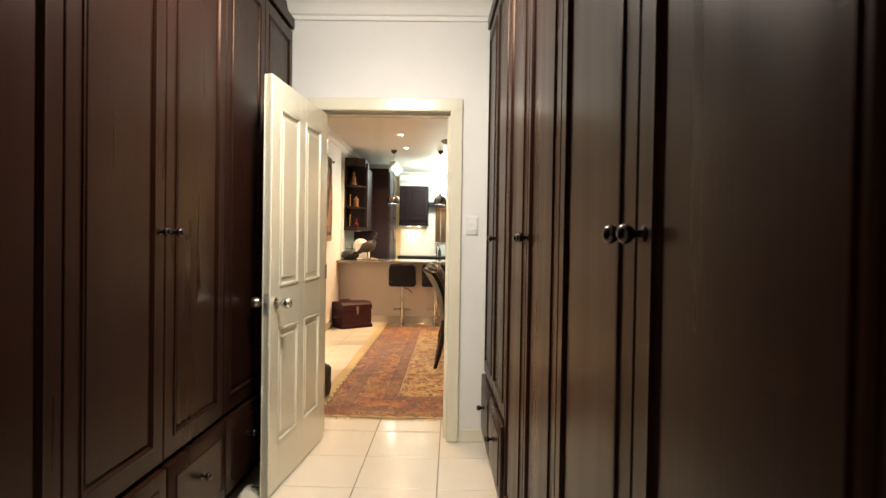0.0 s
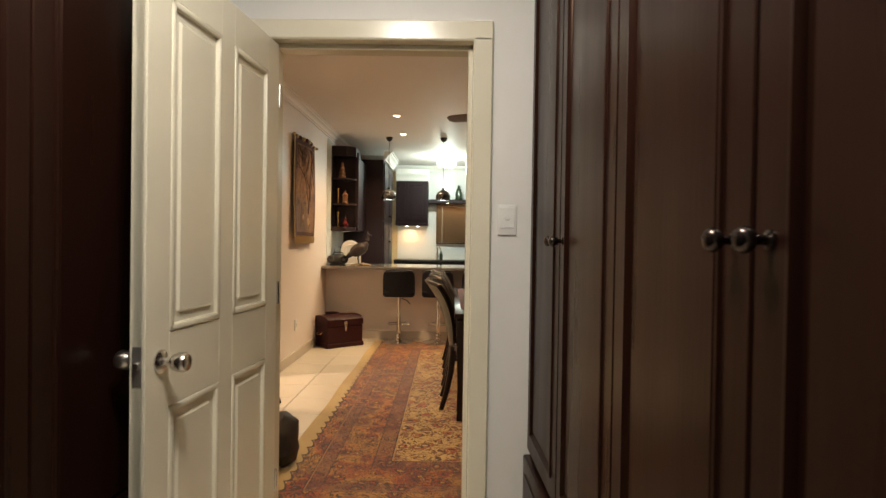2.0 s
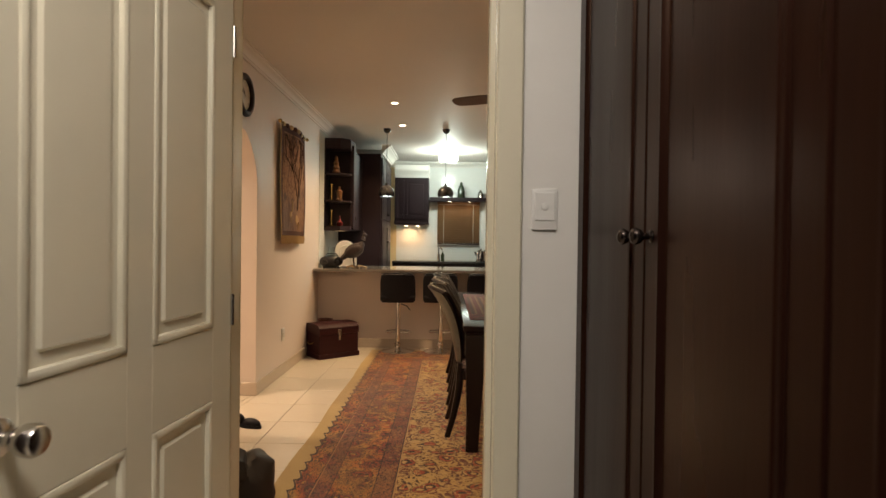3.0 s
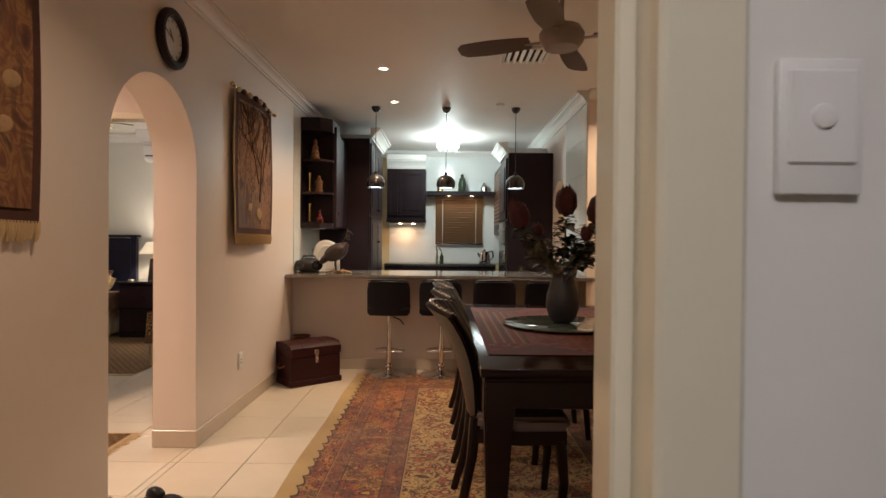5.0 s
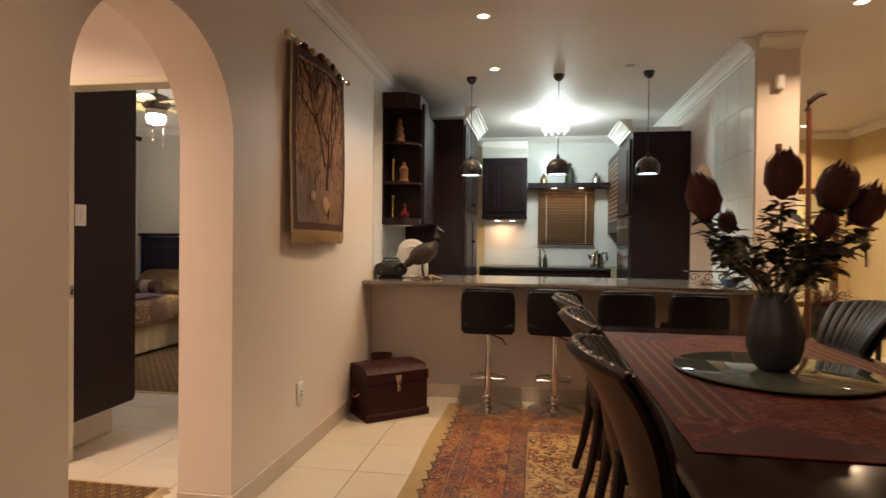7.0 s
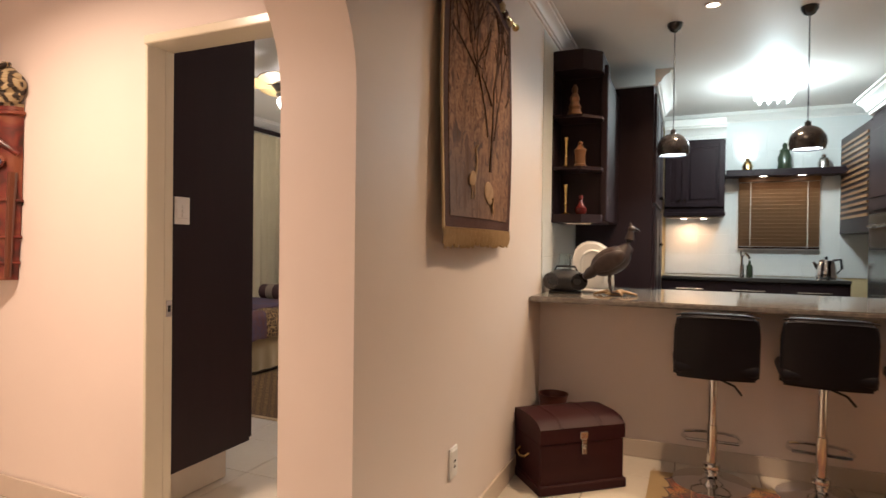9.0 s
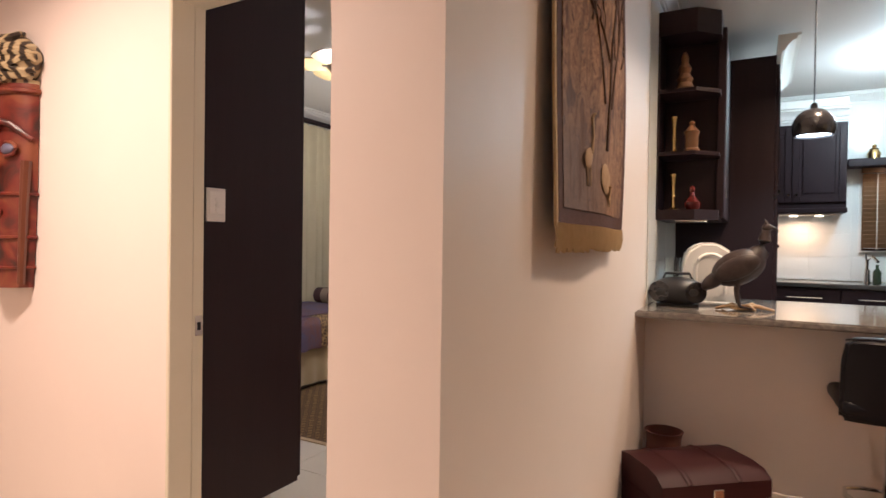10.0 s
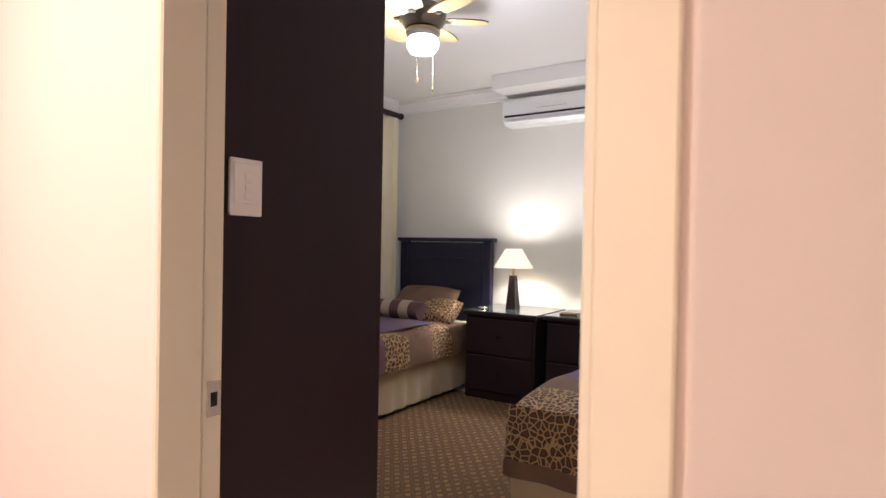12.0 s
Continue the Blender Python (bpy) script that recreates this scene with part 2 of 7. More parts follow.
FAN_BLADE_WOOD = mat("brown_fan_blade", (0.12, 0.07, 0.045), 0.4, second=(0.09, 0.05, 0.03), scale=6, stretch=(0.5, 3, 3))
# near-black colour that stands in for shade inside holes, slots and the vents
RECESS_SHADE = mat("painted_recess_shade", (0.01, 0.009, 0.008), 0.8, second=(0.016, 0.014, 0.012), scale=10)
EBONY = mat("ebony_carving", (0.012, 0.009, 0.009), 0.55, second=(0.03, 0.02, 0.015), scale=7, bump=0.1, bump_scale=30)


def rug_material():
    m = mat("oriental_rug", (0.3, 0.12, 0.05), 0.92, sheen=0.25)
    nt, p = nodes_of(m)
    v = coords(nt)
    sep = nt.nodes.new("ShaderNodeSeparateXYZ")
    nt.links.new(v, sep.inputs[0])
    bend = nt.nodes.new("ShaderNodeTexNoise")
    bend.inputs["Scale"].default_value, bend.inputs["Detail"].default_value = 7.0, 2.0
    nt.links.new(v, bend.inputs["Vector"])
    warp = nt.nodes.new("ShaderNodeMix")
    warp.data_type = "VECTOR"
    warp.inputs[0].default_value = 0.10
    nt.links.new(v, warp.inputs[4])
    nt.links.new(bend.outputs["Color"], warp.inputs[5])
    w = warp.outputs[1]
    BLK, WHT = (0, 0, 0), (1, 1, 1)
    tone = noise_tex(nt, v, 3.2, 3, 0.4)
    curl = noise_tex(nt, w, 15, 2, 1.6)
    vine = noise_tex(nt, w, 9, 1, 2.6)
    knots = noise_tex(nt, v, 260, 2)
    bloom = voronoi(nt, w, 9.0)
    small = voronoi(nt, w, 21.0)
    # outlines: thin level lines of two scroll patterns
    lines = math_node(nt, "PINGPONG", math_node(nt, "MULTIPLY", curl, 7.0), 0.5)
    ink = ramp(nt, [(0.0, WHT), (0.14, WHT), (0.24, BLK)], lines)
    tend = ramp(nt, [(0.455, BLK), (0.475, WHT), (0.515, WHT), (0.535, BLK)], vine)
    ring = ramp(nt, [(0.0, BLK), (0.13, BLK), (0.16, WHT), (0.21, WHT), (0.24, BLK), (0.34, BLK), (0.37, WHT), (0.42, BLK)], bloom)
    heart = ramp(nt, [(0.0, WHT), (0.13, WHT), (0.16, BLK)], bloom)
    petals = ramp(nt, [(0.14, BLK), (0.17, WHT), (0.34, WHT), (0.38, BLK)], bloom)
    buds = ramp(nt, [(0.0, WHT), (0.22, WHT), (0.30, BLK)], small)
    INK = (0.026, 0.011, 0.014)
    PLUM = (0.17, 0.050, 0.044)
    # wide floral border: orange, gold and rust
    ground = ramp(nt, [(0.36, (0.16, 0.040, 0.030)), (0.43, (0.36, 0.070, 0.012)), (0.50, (0.50, 0.17, 0.022)), (0.56, (0.46, 0.24, 0.050)), (0.64, (0.22, 0.060, 0.028))], tone)
    border = mixed(nt, petals, ground, (0.33, 0.045, 0.014))
    border = mixed(nt, heart, border, (0.58, 0.33, 0.07))
    border = mixed(nt, buds, border, (0.50, 0.26, 0.06))
    border = mixed(nt, math_node(nt, "MULTIPLY", ink, 0.88), border, INK)
    border = mixed(nt, ring, border, INK)
    # central field: cream scrolls and rust flowers on dark brown
    dark = ramp(nt, [(0.36, (0.040, 0.014, 0.014)), (0.50, (0.15, 0.030, 0.012)), (0.62, (0.075, 0.030, 0.018))], tone)
    cream = ramp(nt, [(0.40, BLK), (0.46, WHT), (0.54, WHT), (0.58, BLK)], curl)
    field = mixed(nt, cream, dark, (0.56, 0.36, 0.12))
    field = mixed(nt, petals, field, (0.36, 0.055, 0.014))
    field = mixed(nt, heart, field, (0.60, 0.38, 0.12))
    field = mixed(nt, tend, field, (0.58, 0.40, 0.16))
    field = mixed(nt, ring, field, INK)
    # narrow guard bands in plum with ringed flowers
    guard = mixed(nt, math_node(nt, "MULTIPLY", tend, 0.55), PLUM, (0.36, 0.17, 0.08))
    guard = mixed(nt, buds, guard, (0.30, 0.13, 0.07))
    guard = mixed(nt, math_node(nt, "MULTIPLY", ink, 0.7), guard, INK)
    guard = mixed(nt, ring, guard, INK)
    guard = mixed(nt, 0.42, guard, border)
    edge_lap = mixed(nt, math_node(nt, "MULTIPLY", ink, 0.8), border, INK)
    # distance from the nearest side of the rug
    ex = math_node(nt, "SUBTRACT", 1.13, math_node(nt, "ABSOLUTE", sep.outputs[0]))
    ey = math_node(nt, "SUBTRACT", 2.22, math_node(nt, "ABSOLUTE", sep.outputs[1]))
    edge = math_node(nt, "MINIMUM", ex, math_node(nt, "ADD", ey, 0.06))
    scal = math_node(nt, "MULTIPLY_ADD", math_node(nt, "ABSOLUTE", math_node(nt, "SINE", math_node(nt, "MULTIPLY", math_node(nt, "ADD", sep.outputs[0], sep.outputs[1]), 26.0))), 0.030, 0.075)

    def band(lo, hi):
        return math_node(nt, "MULTIPLY", math_node(nt, "GREATER_THAN", edge, lo), math_node(nt, "LESS_THAN", edge, hi))

    c = mixed(nt, band(0.10, 0.20), field, edge_lap)
    c = mixed(nt, band(-1.0, math_node(nt, "ADD", scal, 0.014)), c, INK)
    c = mixed(nt, band(-1.0, scal), c, (0.50, 0.36, 0.15))
    c = mixed(nt, band(0.20, 0.29), c, guard)
    c = mixed(nt, band(0.29, 0.505), c, border)
    c = mixed(nt, band(0.505, 0.61), c, guard)
    for lo, hi, col in ((0.200, 0.205, INK), (0.205, 0.211, (0.40, 0.20, 0.08)), (0.286, 0.292, INK), (0.505, 0.511, INK), (0.603, 0.609, INK), (0.609, 0.617, (0.46, 0.27, 0.11))):
        c = mixed(nt, band(lo, hi), c, col)
    fade = ramp(nt, [(0.40, (0, 0, 0)), (0.60, (0.22, 0.22, 0.22))], noise_tex(nt, v, 1.6, 2, 0.5))
    c = mixed(nt, fade, c, mixed(nt, ink, (0.24, 0.085, 0.035), INK))
    c = mixed(nt, math_node(nt, "MULTIPLY", knots, 0.26), c, (0.050, 0.018, 0.014))
    nt.links.new(c, p.inputs["Base Color"])
    b = nt.nodes.new("ShaderNodeBump")
    b.inputs["Strength"].default_value, b.inputs["Distance"].default_value = 0.4, 0.004
    nt.links.new(knots, b.inputs["Height"])
    nt.links.new(b.outputs[0], p.inputs["Normal"])
    return m


def small_rug_material():
    m = mat("brown_woven_rug", (0.10, 0.06, 0.035), 0.95)
    nt, p = nodes_of(m)
    v = coords(nt)
    sep = nt.nodes.new("ShaderNodeSeparateXYZ")
    nt.links.new(v, sep.inputs[0])
    # rows of small lozenges, each with a pale heart
    a = math_node(nt, "PINGPONG", math_node(nt, "ADD", math_node(nt, "MULTIPLY", sep.outputs[0], 30.0), 200.0), 1.0)
    b = math_node(nt, "PINGPONG", math_node(nt, "ADD", math_node(nt, "MULTIPLY", sep.outputs[1], 24.0), 200.0), 1.0)
    d = math_node(nt, "ADD", math_node(nt, "MULTIPLY", math_node(nt, "ADD", a, b), 0.5), math_node(nt, "MULTIPLY_ADD", noise_tex(nt, v, 45, 3), 0.55, -0.27))
    n = noise_tex(nt, v, 5, 3, 1.0)
    base = ramp(nt, [(0.20, (0.25, 0.155, 0.050)), (0.32, (0.055, 0.028, 0.014)), (0.52, (0.16, 0.085, 0.030)), (0.62, (0.045, 0.024, 0.014)), (0.80, (0.20, 0.115, 0.036))], d)
    c = mixed(nt, ramp(nt, [(0.40, (0, 0, 0)), (0.65, (0.45, 0.45, 0.45))], n), base, (0.10, 0.055, 0.022))
    nt.links.new(c, p.inputs["Base Color"])
    return m


def leopard_material():
    m = mat("leopard_print_cloth", (0.5, 0.38, 0.2), 0.75)
    nt, p = nodes_of(m)
    v = coords(nt)
    e = voronoi(nt, v, 34, "DISTANCE_TO_EDGE")
    c = ramp(nt, [(0.0, (0.42, 0.28, 0.12)), (0.07, (0.34, 0.21, 0.08)), (0.12, (0.030, 0.016, 0.011)), (0.40, (0.075, 0.036, 0.018)), (0.6, (0.17, 0.09, 0.04))], e)
    nt.links.new(c, p.inputs["Base Color"])
    return m


def cloth_material():
    m = mat("red_woven_table_cloth", (0.18, 0.05, 0.035), 0.7, spec=0.25)
    nt, p = nodes_of(m)
    v = coords(nt)
    sep = nt.nodes.new("ShaderNodeSeparateXYZ")
    nt.links.new(v, sep.inputs[0])
    wob = noise_tex(nt, v, 14, 4, 2.0)
    inner = ramp(nt, [(0.36, (0.050, 0.008, 0.008)), (0.5, (0.115, 0.018, 0.014)), (0.58, (0.16, 0.065, 0.04)), (0.64, (0.045, 0.012, 0.014))], wob)
    wave = nt.nodes.new("ShaderNodeTexWave")
    wave.inputs["Scale"].default_value, wave.inputs["Distortion"].default_value = 3.4, 0.3
    wave.bands_direction = "X"
    nt.links.new(v, wave.inputs[0])
    stripes = ramp(nt, [(0.0, (0.050, 0.018, 0.014)), (0.35, (0.12, 0.042, 0.020)), (0.55, (0.17, 0.100, 0.045)), (0.8, (0.090, 0.016, 0.012))], wave.outputs[0])
    ax = math_node(nt, "ABSOLUTE", sep.outputs[0])
    side = math_node(nt, "GREATER_THAN", ax, 0.27)
    c = mixed(nt, side, inner, stripes)
    ay = math_node(nt, "ABSOLUTE", sep.outputs[1])
    peak = math_node(nt, "MULTIPLY", math_node(nt, "PINGPONG", math_node(nt, "ADD", sep.outputs[0], 3.0), 0.25), 0.9)
    tri = math_node(nt, "GREATER_THAN", math_node(nt, "SUBTRACT", 0.87, ay), peak)
    ends = mixed(nt, tri, (0.052, 0.016, 0.016), inner)
    c = mixed(nt, math_node(nt, "GREATER_THAN", ay, 0.62), c, ends)
    edge = math_node(nt, "MAXIMUM", math_node(nt, "GREATER_THAN", ax, 0.475), math_node(nt, "GREATER_THAN", ay, 0.87))
    c = mixed(nt, edge, c, (0.085, 0.012, 0.012))
    nt.links.new(c, p.inputs["Base Color"])
    return m


def tapestry_material(name, a, b, c2, scale, dusk):
    """Woven picture: mottled browns, a golden glade, and where dusk is set a grey-mauve pool low down."""
    m = mat(name, a, 0.9)
    nt, p = nodes_of(m)
    v = coords(nt, (1, 1, 0.75))
    n = noise_tex(nt, v, scale, 6, 1.4)
    big = noise_tex(nt, v, 4.0, 3, 0.6)
    sep = nt.nodes.new("ShaderNodeSeparateXYZ")
    nt.links.new(coords(nt), sep.inputs[0])
    y, z = sep.outputs[1], sep.outputs[2]
    base = ramp(nt, [(0.33, a), (0.42, b), (0.49, c2), (0.55, b), (0.61, c2), (0.70, a)], n)
    glade = math_node(nt, "SUBTRACT", 0.46, math_node(nt, "MULTIPLY", math_node(nt, "ABSOLUTE", math_node(nt, "SUBTRACT", y, 0.06)), 3.2))
    glade = math_node(nt, "MULTIPLY", math_node(nt, "MAXIMUM", glade, 0.0), math_node(nt, "MULTIPLY_ADD", big, 1.6, -0.3))
    c = mixed(nt, math_node(nt, "MAXIMUM", glade, 0.0), base, (0.50, 0.26, 0.095))
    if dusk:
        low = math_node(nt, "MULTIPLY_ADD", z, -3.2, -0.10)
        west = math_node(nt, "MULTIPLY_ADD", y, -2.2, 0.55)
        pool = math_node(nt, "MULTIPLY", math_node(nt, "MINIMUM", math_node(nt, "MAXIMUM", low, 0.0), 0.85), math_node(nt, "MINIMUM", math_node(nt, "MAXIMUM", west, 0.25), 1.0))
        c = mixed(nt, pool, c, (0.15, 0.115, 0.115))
    streak = noise_tex(nt, coords(nt, (1, 1, 0.16)), 34, 3, 0.5)
    c = mixed(nt, ramp(nt, [(0.50, (0, 0, 0)), (0.62, (0.62, 0.62, 0.62))], streak), c, (0.085, 0.042, 0.026))
    weave = noise_tex(nt, v, 240, 2)
    c = mixed(nt, math_node(nt, "MULTIPLY", weave, 0.35), c, (0.06, 0.032, 0.02))
    nt.links.new(c, p.inputs["Base Color"])
    bmp = nt.nodes.new("ShaderNodeBump")
    bmp.inputs["Strength"].default_value, bmp.inputs["Distance"].default_value = 0.5, 0.003
    nt.links.new(weave, bmp.inputs["Height"])
    nt.links.new(bmp.outputs[0], p.inputs["Normal"])
    return m


RUG = rug_material()
RUG_SMALL = small_rug_material()
LEOPARD = leopard_material()
TABLE_CLOTH = cloth_material()
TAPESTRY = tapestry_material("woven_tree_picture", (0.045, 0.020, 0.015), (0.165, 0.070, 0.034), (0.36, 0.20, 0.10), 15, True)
TAPESTRY_B = tapestry_material("woven_leaf_picture", (0.06, 0.025, 0.022), (0.30, 0.16, 0.06), (0.17, 0.06, 0.035), 7, False)
TAP_BORDER = mat("woven_dark_border", (0.055, 0.020, 0.016), 0.9, second=(0.09, 0.035, 0.025), scale=30, bump=0.3, bump_scale=200)
TAP_DARK = mat("woven_dark_figure", (0.050, 0.022, 0.014), 0.9, second=(0.12, 0.06, 0.03), scale=40, bump=0.3, bump_scale=200)
TAP_LIGHT = mat("woven_pale_figure", (0.40, 0.27, 0.15), 0.9, second=(0.2, 0.11, 0.05), scale=40, bump=0.3, bump_scale=200)


def mask_material():
    m = mat("painted_mask_wood", (0.13, 0.02, 0.014), 0.38)
    nt, p = nodes_of(m)
    v = coords(nt)
    sep = nt.nodes.new("ShaderNodeSeparateXYZ")
    nt.links.new(v, sep.inputs[0])
    wood = ramp(nt, [(0.35, (0.035, 0.013, 0.010)), (0.5, (0.14, 0.020, 0.012)), (0.62, (0.19, 0.055, 0.022))], noise_tex(nt, v, 9, 4, 0.6))
    wave = nt.nodes.new("ShaderNodeTexWave")
    wave.inputs["Scale"].default_value, wave.inputs["Distortion"].default_value = 9.0, 6.0
    nt.links.new(v, wave.inputs[0])
    wrap = ramp(nt, [(0.25, (0.03, 0.02, 0.013)), (0.5, (0.34, 0.25, 0.12)), (0.75, (0.42, 0.34, 0.20))], wave.outputs[0])
    nt.links.new(mixed(nt, math_node(nt, "GREATER_THAN", sep.outputs[2], 0.305), wood, wrap), p.inputs["Base Color"])
    return m


MASK = mask_material()
EYE = mat("blue_grey_eye", (0.13, 0.13, 0.20), 0.3, second=(0.09, 0.09, 0.15), scale=20)
BEAD = mat("silver_bead", (0.62, 0.55, 0.50), 0.25, 0.6, second=(0.3, 0.2, 0.18), scale=40)


# ---- mesh helpers ----
def box(bm, x0, y0, z0, x1, y1, z1, bevel=0.0, seg=1):
    vs = [bm.verts.new((x, y, z)) for x in (x0, x1) for y in (y0, y1) for z in (z0, z1)]
    fs = [bm.faces.new([vs[i] for i in f]) for f in ((0, 1, 3, 2), (4, 6, 7, 5), (0, 4, 5, 1), (2, 3, 7, 6), (0, 2, 6, 4), (1, 5, 7, 3))]
    if bevel:
        es = list({e for f in fs for e in f.edges})
        bmesh.ops.bevel(bm, geom=es, offset=bevel, segments=seg, affect="EDGES", profile=0.5)
    return bm


def slab(x0, y0, z0, x1, y1, z1, bevel=0.0, seg=1):
    return box(bmesh.new(), x0, y0, z0, x1, y1, z1, bevel, seg)


def lathe(bm, profile, cx=0.0, cy=0.0, seg=24, cap=True):
    rings = []
    for r, z in profile:
        rings.append([bm.verts.new((cx + r * math.cos(2 * math.pi * i / seg), cy + r * math.sin(2 * math.pi * i / seg), z)) for i in range(seg)])
    for a, b in zip(rings, rings[1:]):
        for i in range(seg):
            bm.faces.new((a[i], a[(i + 1) % seg], b[(i + 1) % seg], b[i]))
    if cap:
        bm.faces.new(rings[0][::-1])
        bm.faces.new(rings[-1])
    return bm


def tube(bm, points, radius, seg=8, radius_end=None, flat=1.0):
    pts = [Vector(p) for p in points]
    rings = []
    for i, p in enumerate(pts):
        d = (pts[min(i + 1, len(pts) - 1)] - pts[max(i - 1, 0)]).normalized()
        up = Vector((0, 0, 1)) if abs(d.z) < 0.9 else Vector((1, 0, 0))
        a = d.cross(up).normalized()
        b = d.cross(a)
        r = radius if radius_end is None else radius + (radius_end - radius) * i / (len(pts) - 1)
        rings.append([bm.verts.new(p + r * (math.cos(2 * math.pi * k / seg) * a + flat * math.sin(2 * math.pi * k / seg) * b)) for k in range(seg)])
    for a, b in zip(rings, rings[1:]):
        for i in range(seg):
            bm.faces.new((a[i], a[(i + 1) % seg], b[(i + 1) % seg], b[i]))
    bm.faces.new(rings[0][::-1])
    bm.faces.new(rings[-1])
    return bm


def prism(bm, pts, axis, a, b):
    def at(u, v, w):
        return {"x": (w, u, v), "y": (u, w, v), "z": (u, v, w)}[axis]
    lo, hi = [bm.verts.new(at(u, v, a)) for u, v in pts], [bm.verts.new(at(u, v, b)) for u, v in pts]
    bm.faces.new(lo)
    bm.faces.new(hi[::-1])
    for i in range(len(pts)):
        j = (i + 1) % len(pts)
        bm.faces.new((lo[j], lo[i], hi[i], hi[j]))
    return bm


def ball(bm, x, y, z, rx, ry, rz, u=16, v=10, turn=None):
    made = bmesh.ops.create_uvsphere(bm, u_segments=u, v_segments=v, radius=1.0)["verts"]
    m = Matrix.Translation((x, y, z)) @ (turn or Matrix()) @ Matrix.Diagonal((rx, ry, rz, 1))
    bmesh.ops.transform(bm, matrix=m, verts=made)
    return bm


def grid_sheet(bm, nu, nv, f):
    vs = [[bm.verts.new(f(i / nu, j / nv)) for j in range(nv + 1)] for i in range(nu + 1)]
    for i in range(nu):
        for j in range(nv):
            bm.faces.new((vs[i][j], vs[i + 1][j], vs[i + 1][j + 1], vs[i][j + 1]))
    return bm


def thick(bm, depth):
    bmesh.ops.recalc_face_normals(bm, faces=bm.faces)
    bmesh.ops.solidify(bm, geom=bm.faces[:], thickness=depth)
    return bm


def mesh_of(name, bm, material, smooth=None):
    bmesh.ops.recalc_face_normals(bm, faces=bm.faces)
    me = bpy.data.meshes.new(name)
    bm.to_mesh(me)
    bm.free()
    me.materials.append(material)
    if smooth is not None:
        me.shade_smooth()
        me.set_sharp_from_angle(angle=radians(smooth))
    return me


def part(name, bm, material, parent, label="", smooth=35):
    ob = new(name, mesh_of(name, bm, material, smooth))
    ob.parent = parent
    if label:
        tagged(ob, label)
    return ob


def thing(name, label, category, group="", m=None):
    ob = tagged(new(name), label, category, group)
    ob.empty_display_size = 0.05
    if m is not None:
        ob.matrix_basis = m
    return ob


def solid(name, bm, material, label, category, m=None, group="", smooth=35, kind=""):
    ob = tagged(new(name, mesh_of(name, bm, material, smooth)), label, category, group, kind)
    if m is not None:
        ob.matrix_basis = m
    return ob


def structure(name, bm, material, label, category, smooth=None):
    return tagged(new(name, mesh_of(name, bm, material, smooth)), label, category, "", "structure")


# ---- structure ----
WX, WX2 = -1.69, -1.948            # main wall, dining face and passage face
CEIL = 2.68
ARCH0, ARCH1, SPRING, RISE = 5.54, 6.43, 1.66, 0.44


def arch_points(y0, y1, spring, rise, n=28):
    c, a = (y0 + y1) / 2, (y1 - y0) / 2
    return [(c + a * math.cos(math.pi * i / n), spring + rise * math.sin(math.pi * i / n)) for i in range(n + 1)]


structure("ground", slab(-9, -5, -0.30, 9, 18, -0.03), GROUT, "dark concrete slab under the whole house", "floor")

wall = bmesh.new()
outline = [(3.70, 0), (3.70, CEIL), (12.2, CEIL), (12.2, 0), (ARCH1, 0)] + arch_points(ARCH0, ARCH1, SPRING, RISE) + [(ARCH0, 0)]
prism(wall, outline, "x", WX2, WX)
structure("wall_west", wall, PAINT, "cream plastered wall with a round-headed arch", "wall", 30)

# wall with the dressing room door
DOOR0, DOOR1, HEAD, DY0, DY1 = -0.855, 0.002, 2.062, 3.53, 3.70
door_wall = prism(bmesh.new(), [(-1.97, 0), (-1.97, CEIL + 0.05), (3.7, CEIL + 0.05), (3.7, 0), (DOOR1, 0), (DOOR1, HEAD), (DOOR0, HEAD), (DOOR0, 0)], "y", DY0, DY1)
structure("wall_south", door_wall, PAINT_WHITE, "off-white plastered wall with a doorway", "wall")


def door_frame(name, x0, x1, head, y_front, y_back, depth, label):
    """A pressed steel frame: a lining with a stop, and a flat rim on both faces."""
    bm = bmesh.new()
    w = 0.062
    for s, x in ((-1, x0), (1, x1)):
        a, b = sorted((x + s * w, x - s * 0.016))
        box(bm, a, y_front - depth, 0, b, y_front + 0.05, head + (0.0), 0.006)
        a, b = sorted((x + s * 0.004, x - s * 0.034))
        box(bm, a, y_front + 0.05, 0, b, y_back - 0.05, head, 0.004)
        a, b = sorted((x + s * w, x - s * 0.016))
        box(bm, a, y_back - 0.05, 0, b, y_back + depth, head, 0.006)
    box(bm, x0 - w, y_front - depth, head - 0.016, x1 + w, y_front + 0.05, head + w, 0.006)
    box(bm, x0 - 0.004, y_front + 0.05, head - 0.034, x1 + 0.004, y_back - 0.05, head + 0.004, 0.004)
    box(bm, x0 - w, y_back - 0.05, head - 0.016, x1 + w, y_back + depth, head + w, 0.006)
    return tagged(new(name, mesh_of(name, bm, GLOSS)), label, "door frame", "", "structure")


door_frame("door_frame_1", DOOR0 + 0.016, DOOR1 - 0.006, HEAD, DY0, DY1, 0.018, "cream gloss-painted door frame")

# dressing room shell
structure("wall_dressing_east", slab(0.86, -1.3, 0, 0.98, DY0, 2.73), PAINT_WHITE, "off-white wall behind the wardrobes", "wall")
structure("wall_dressing_west", slab(-1.74, -1.3, 0, -1.62, DY0, 2.73), PAINT_WHITE, "off-white wall behind the wardrobes", "wall")
structure("wall_dressing_south", slab(-1.74, -1.42, 0, 0.98, -1.3, 2.73), PAINT_WHITE, "off-white end wall of the dressing room", "wall")
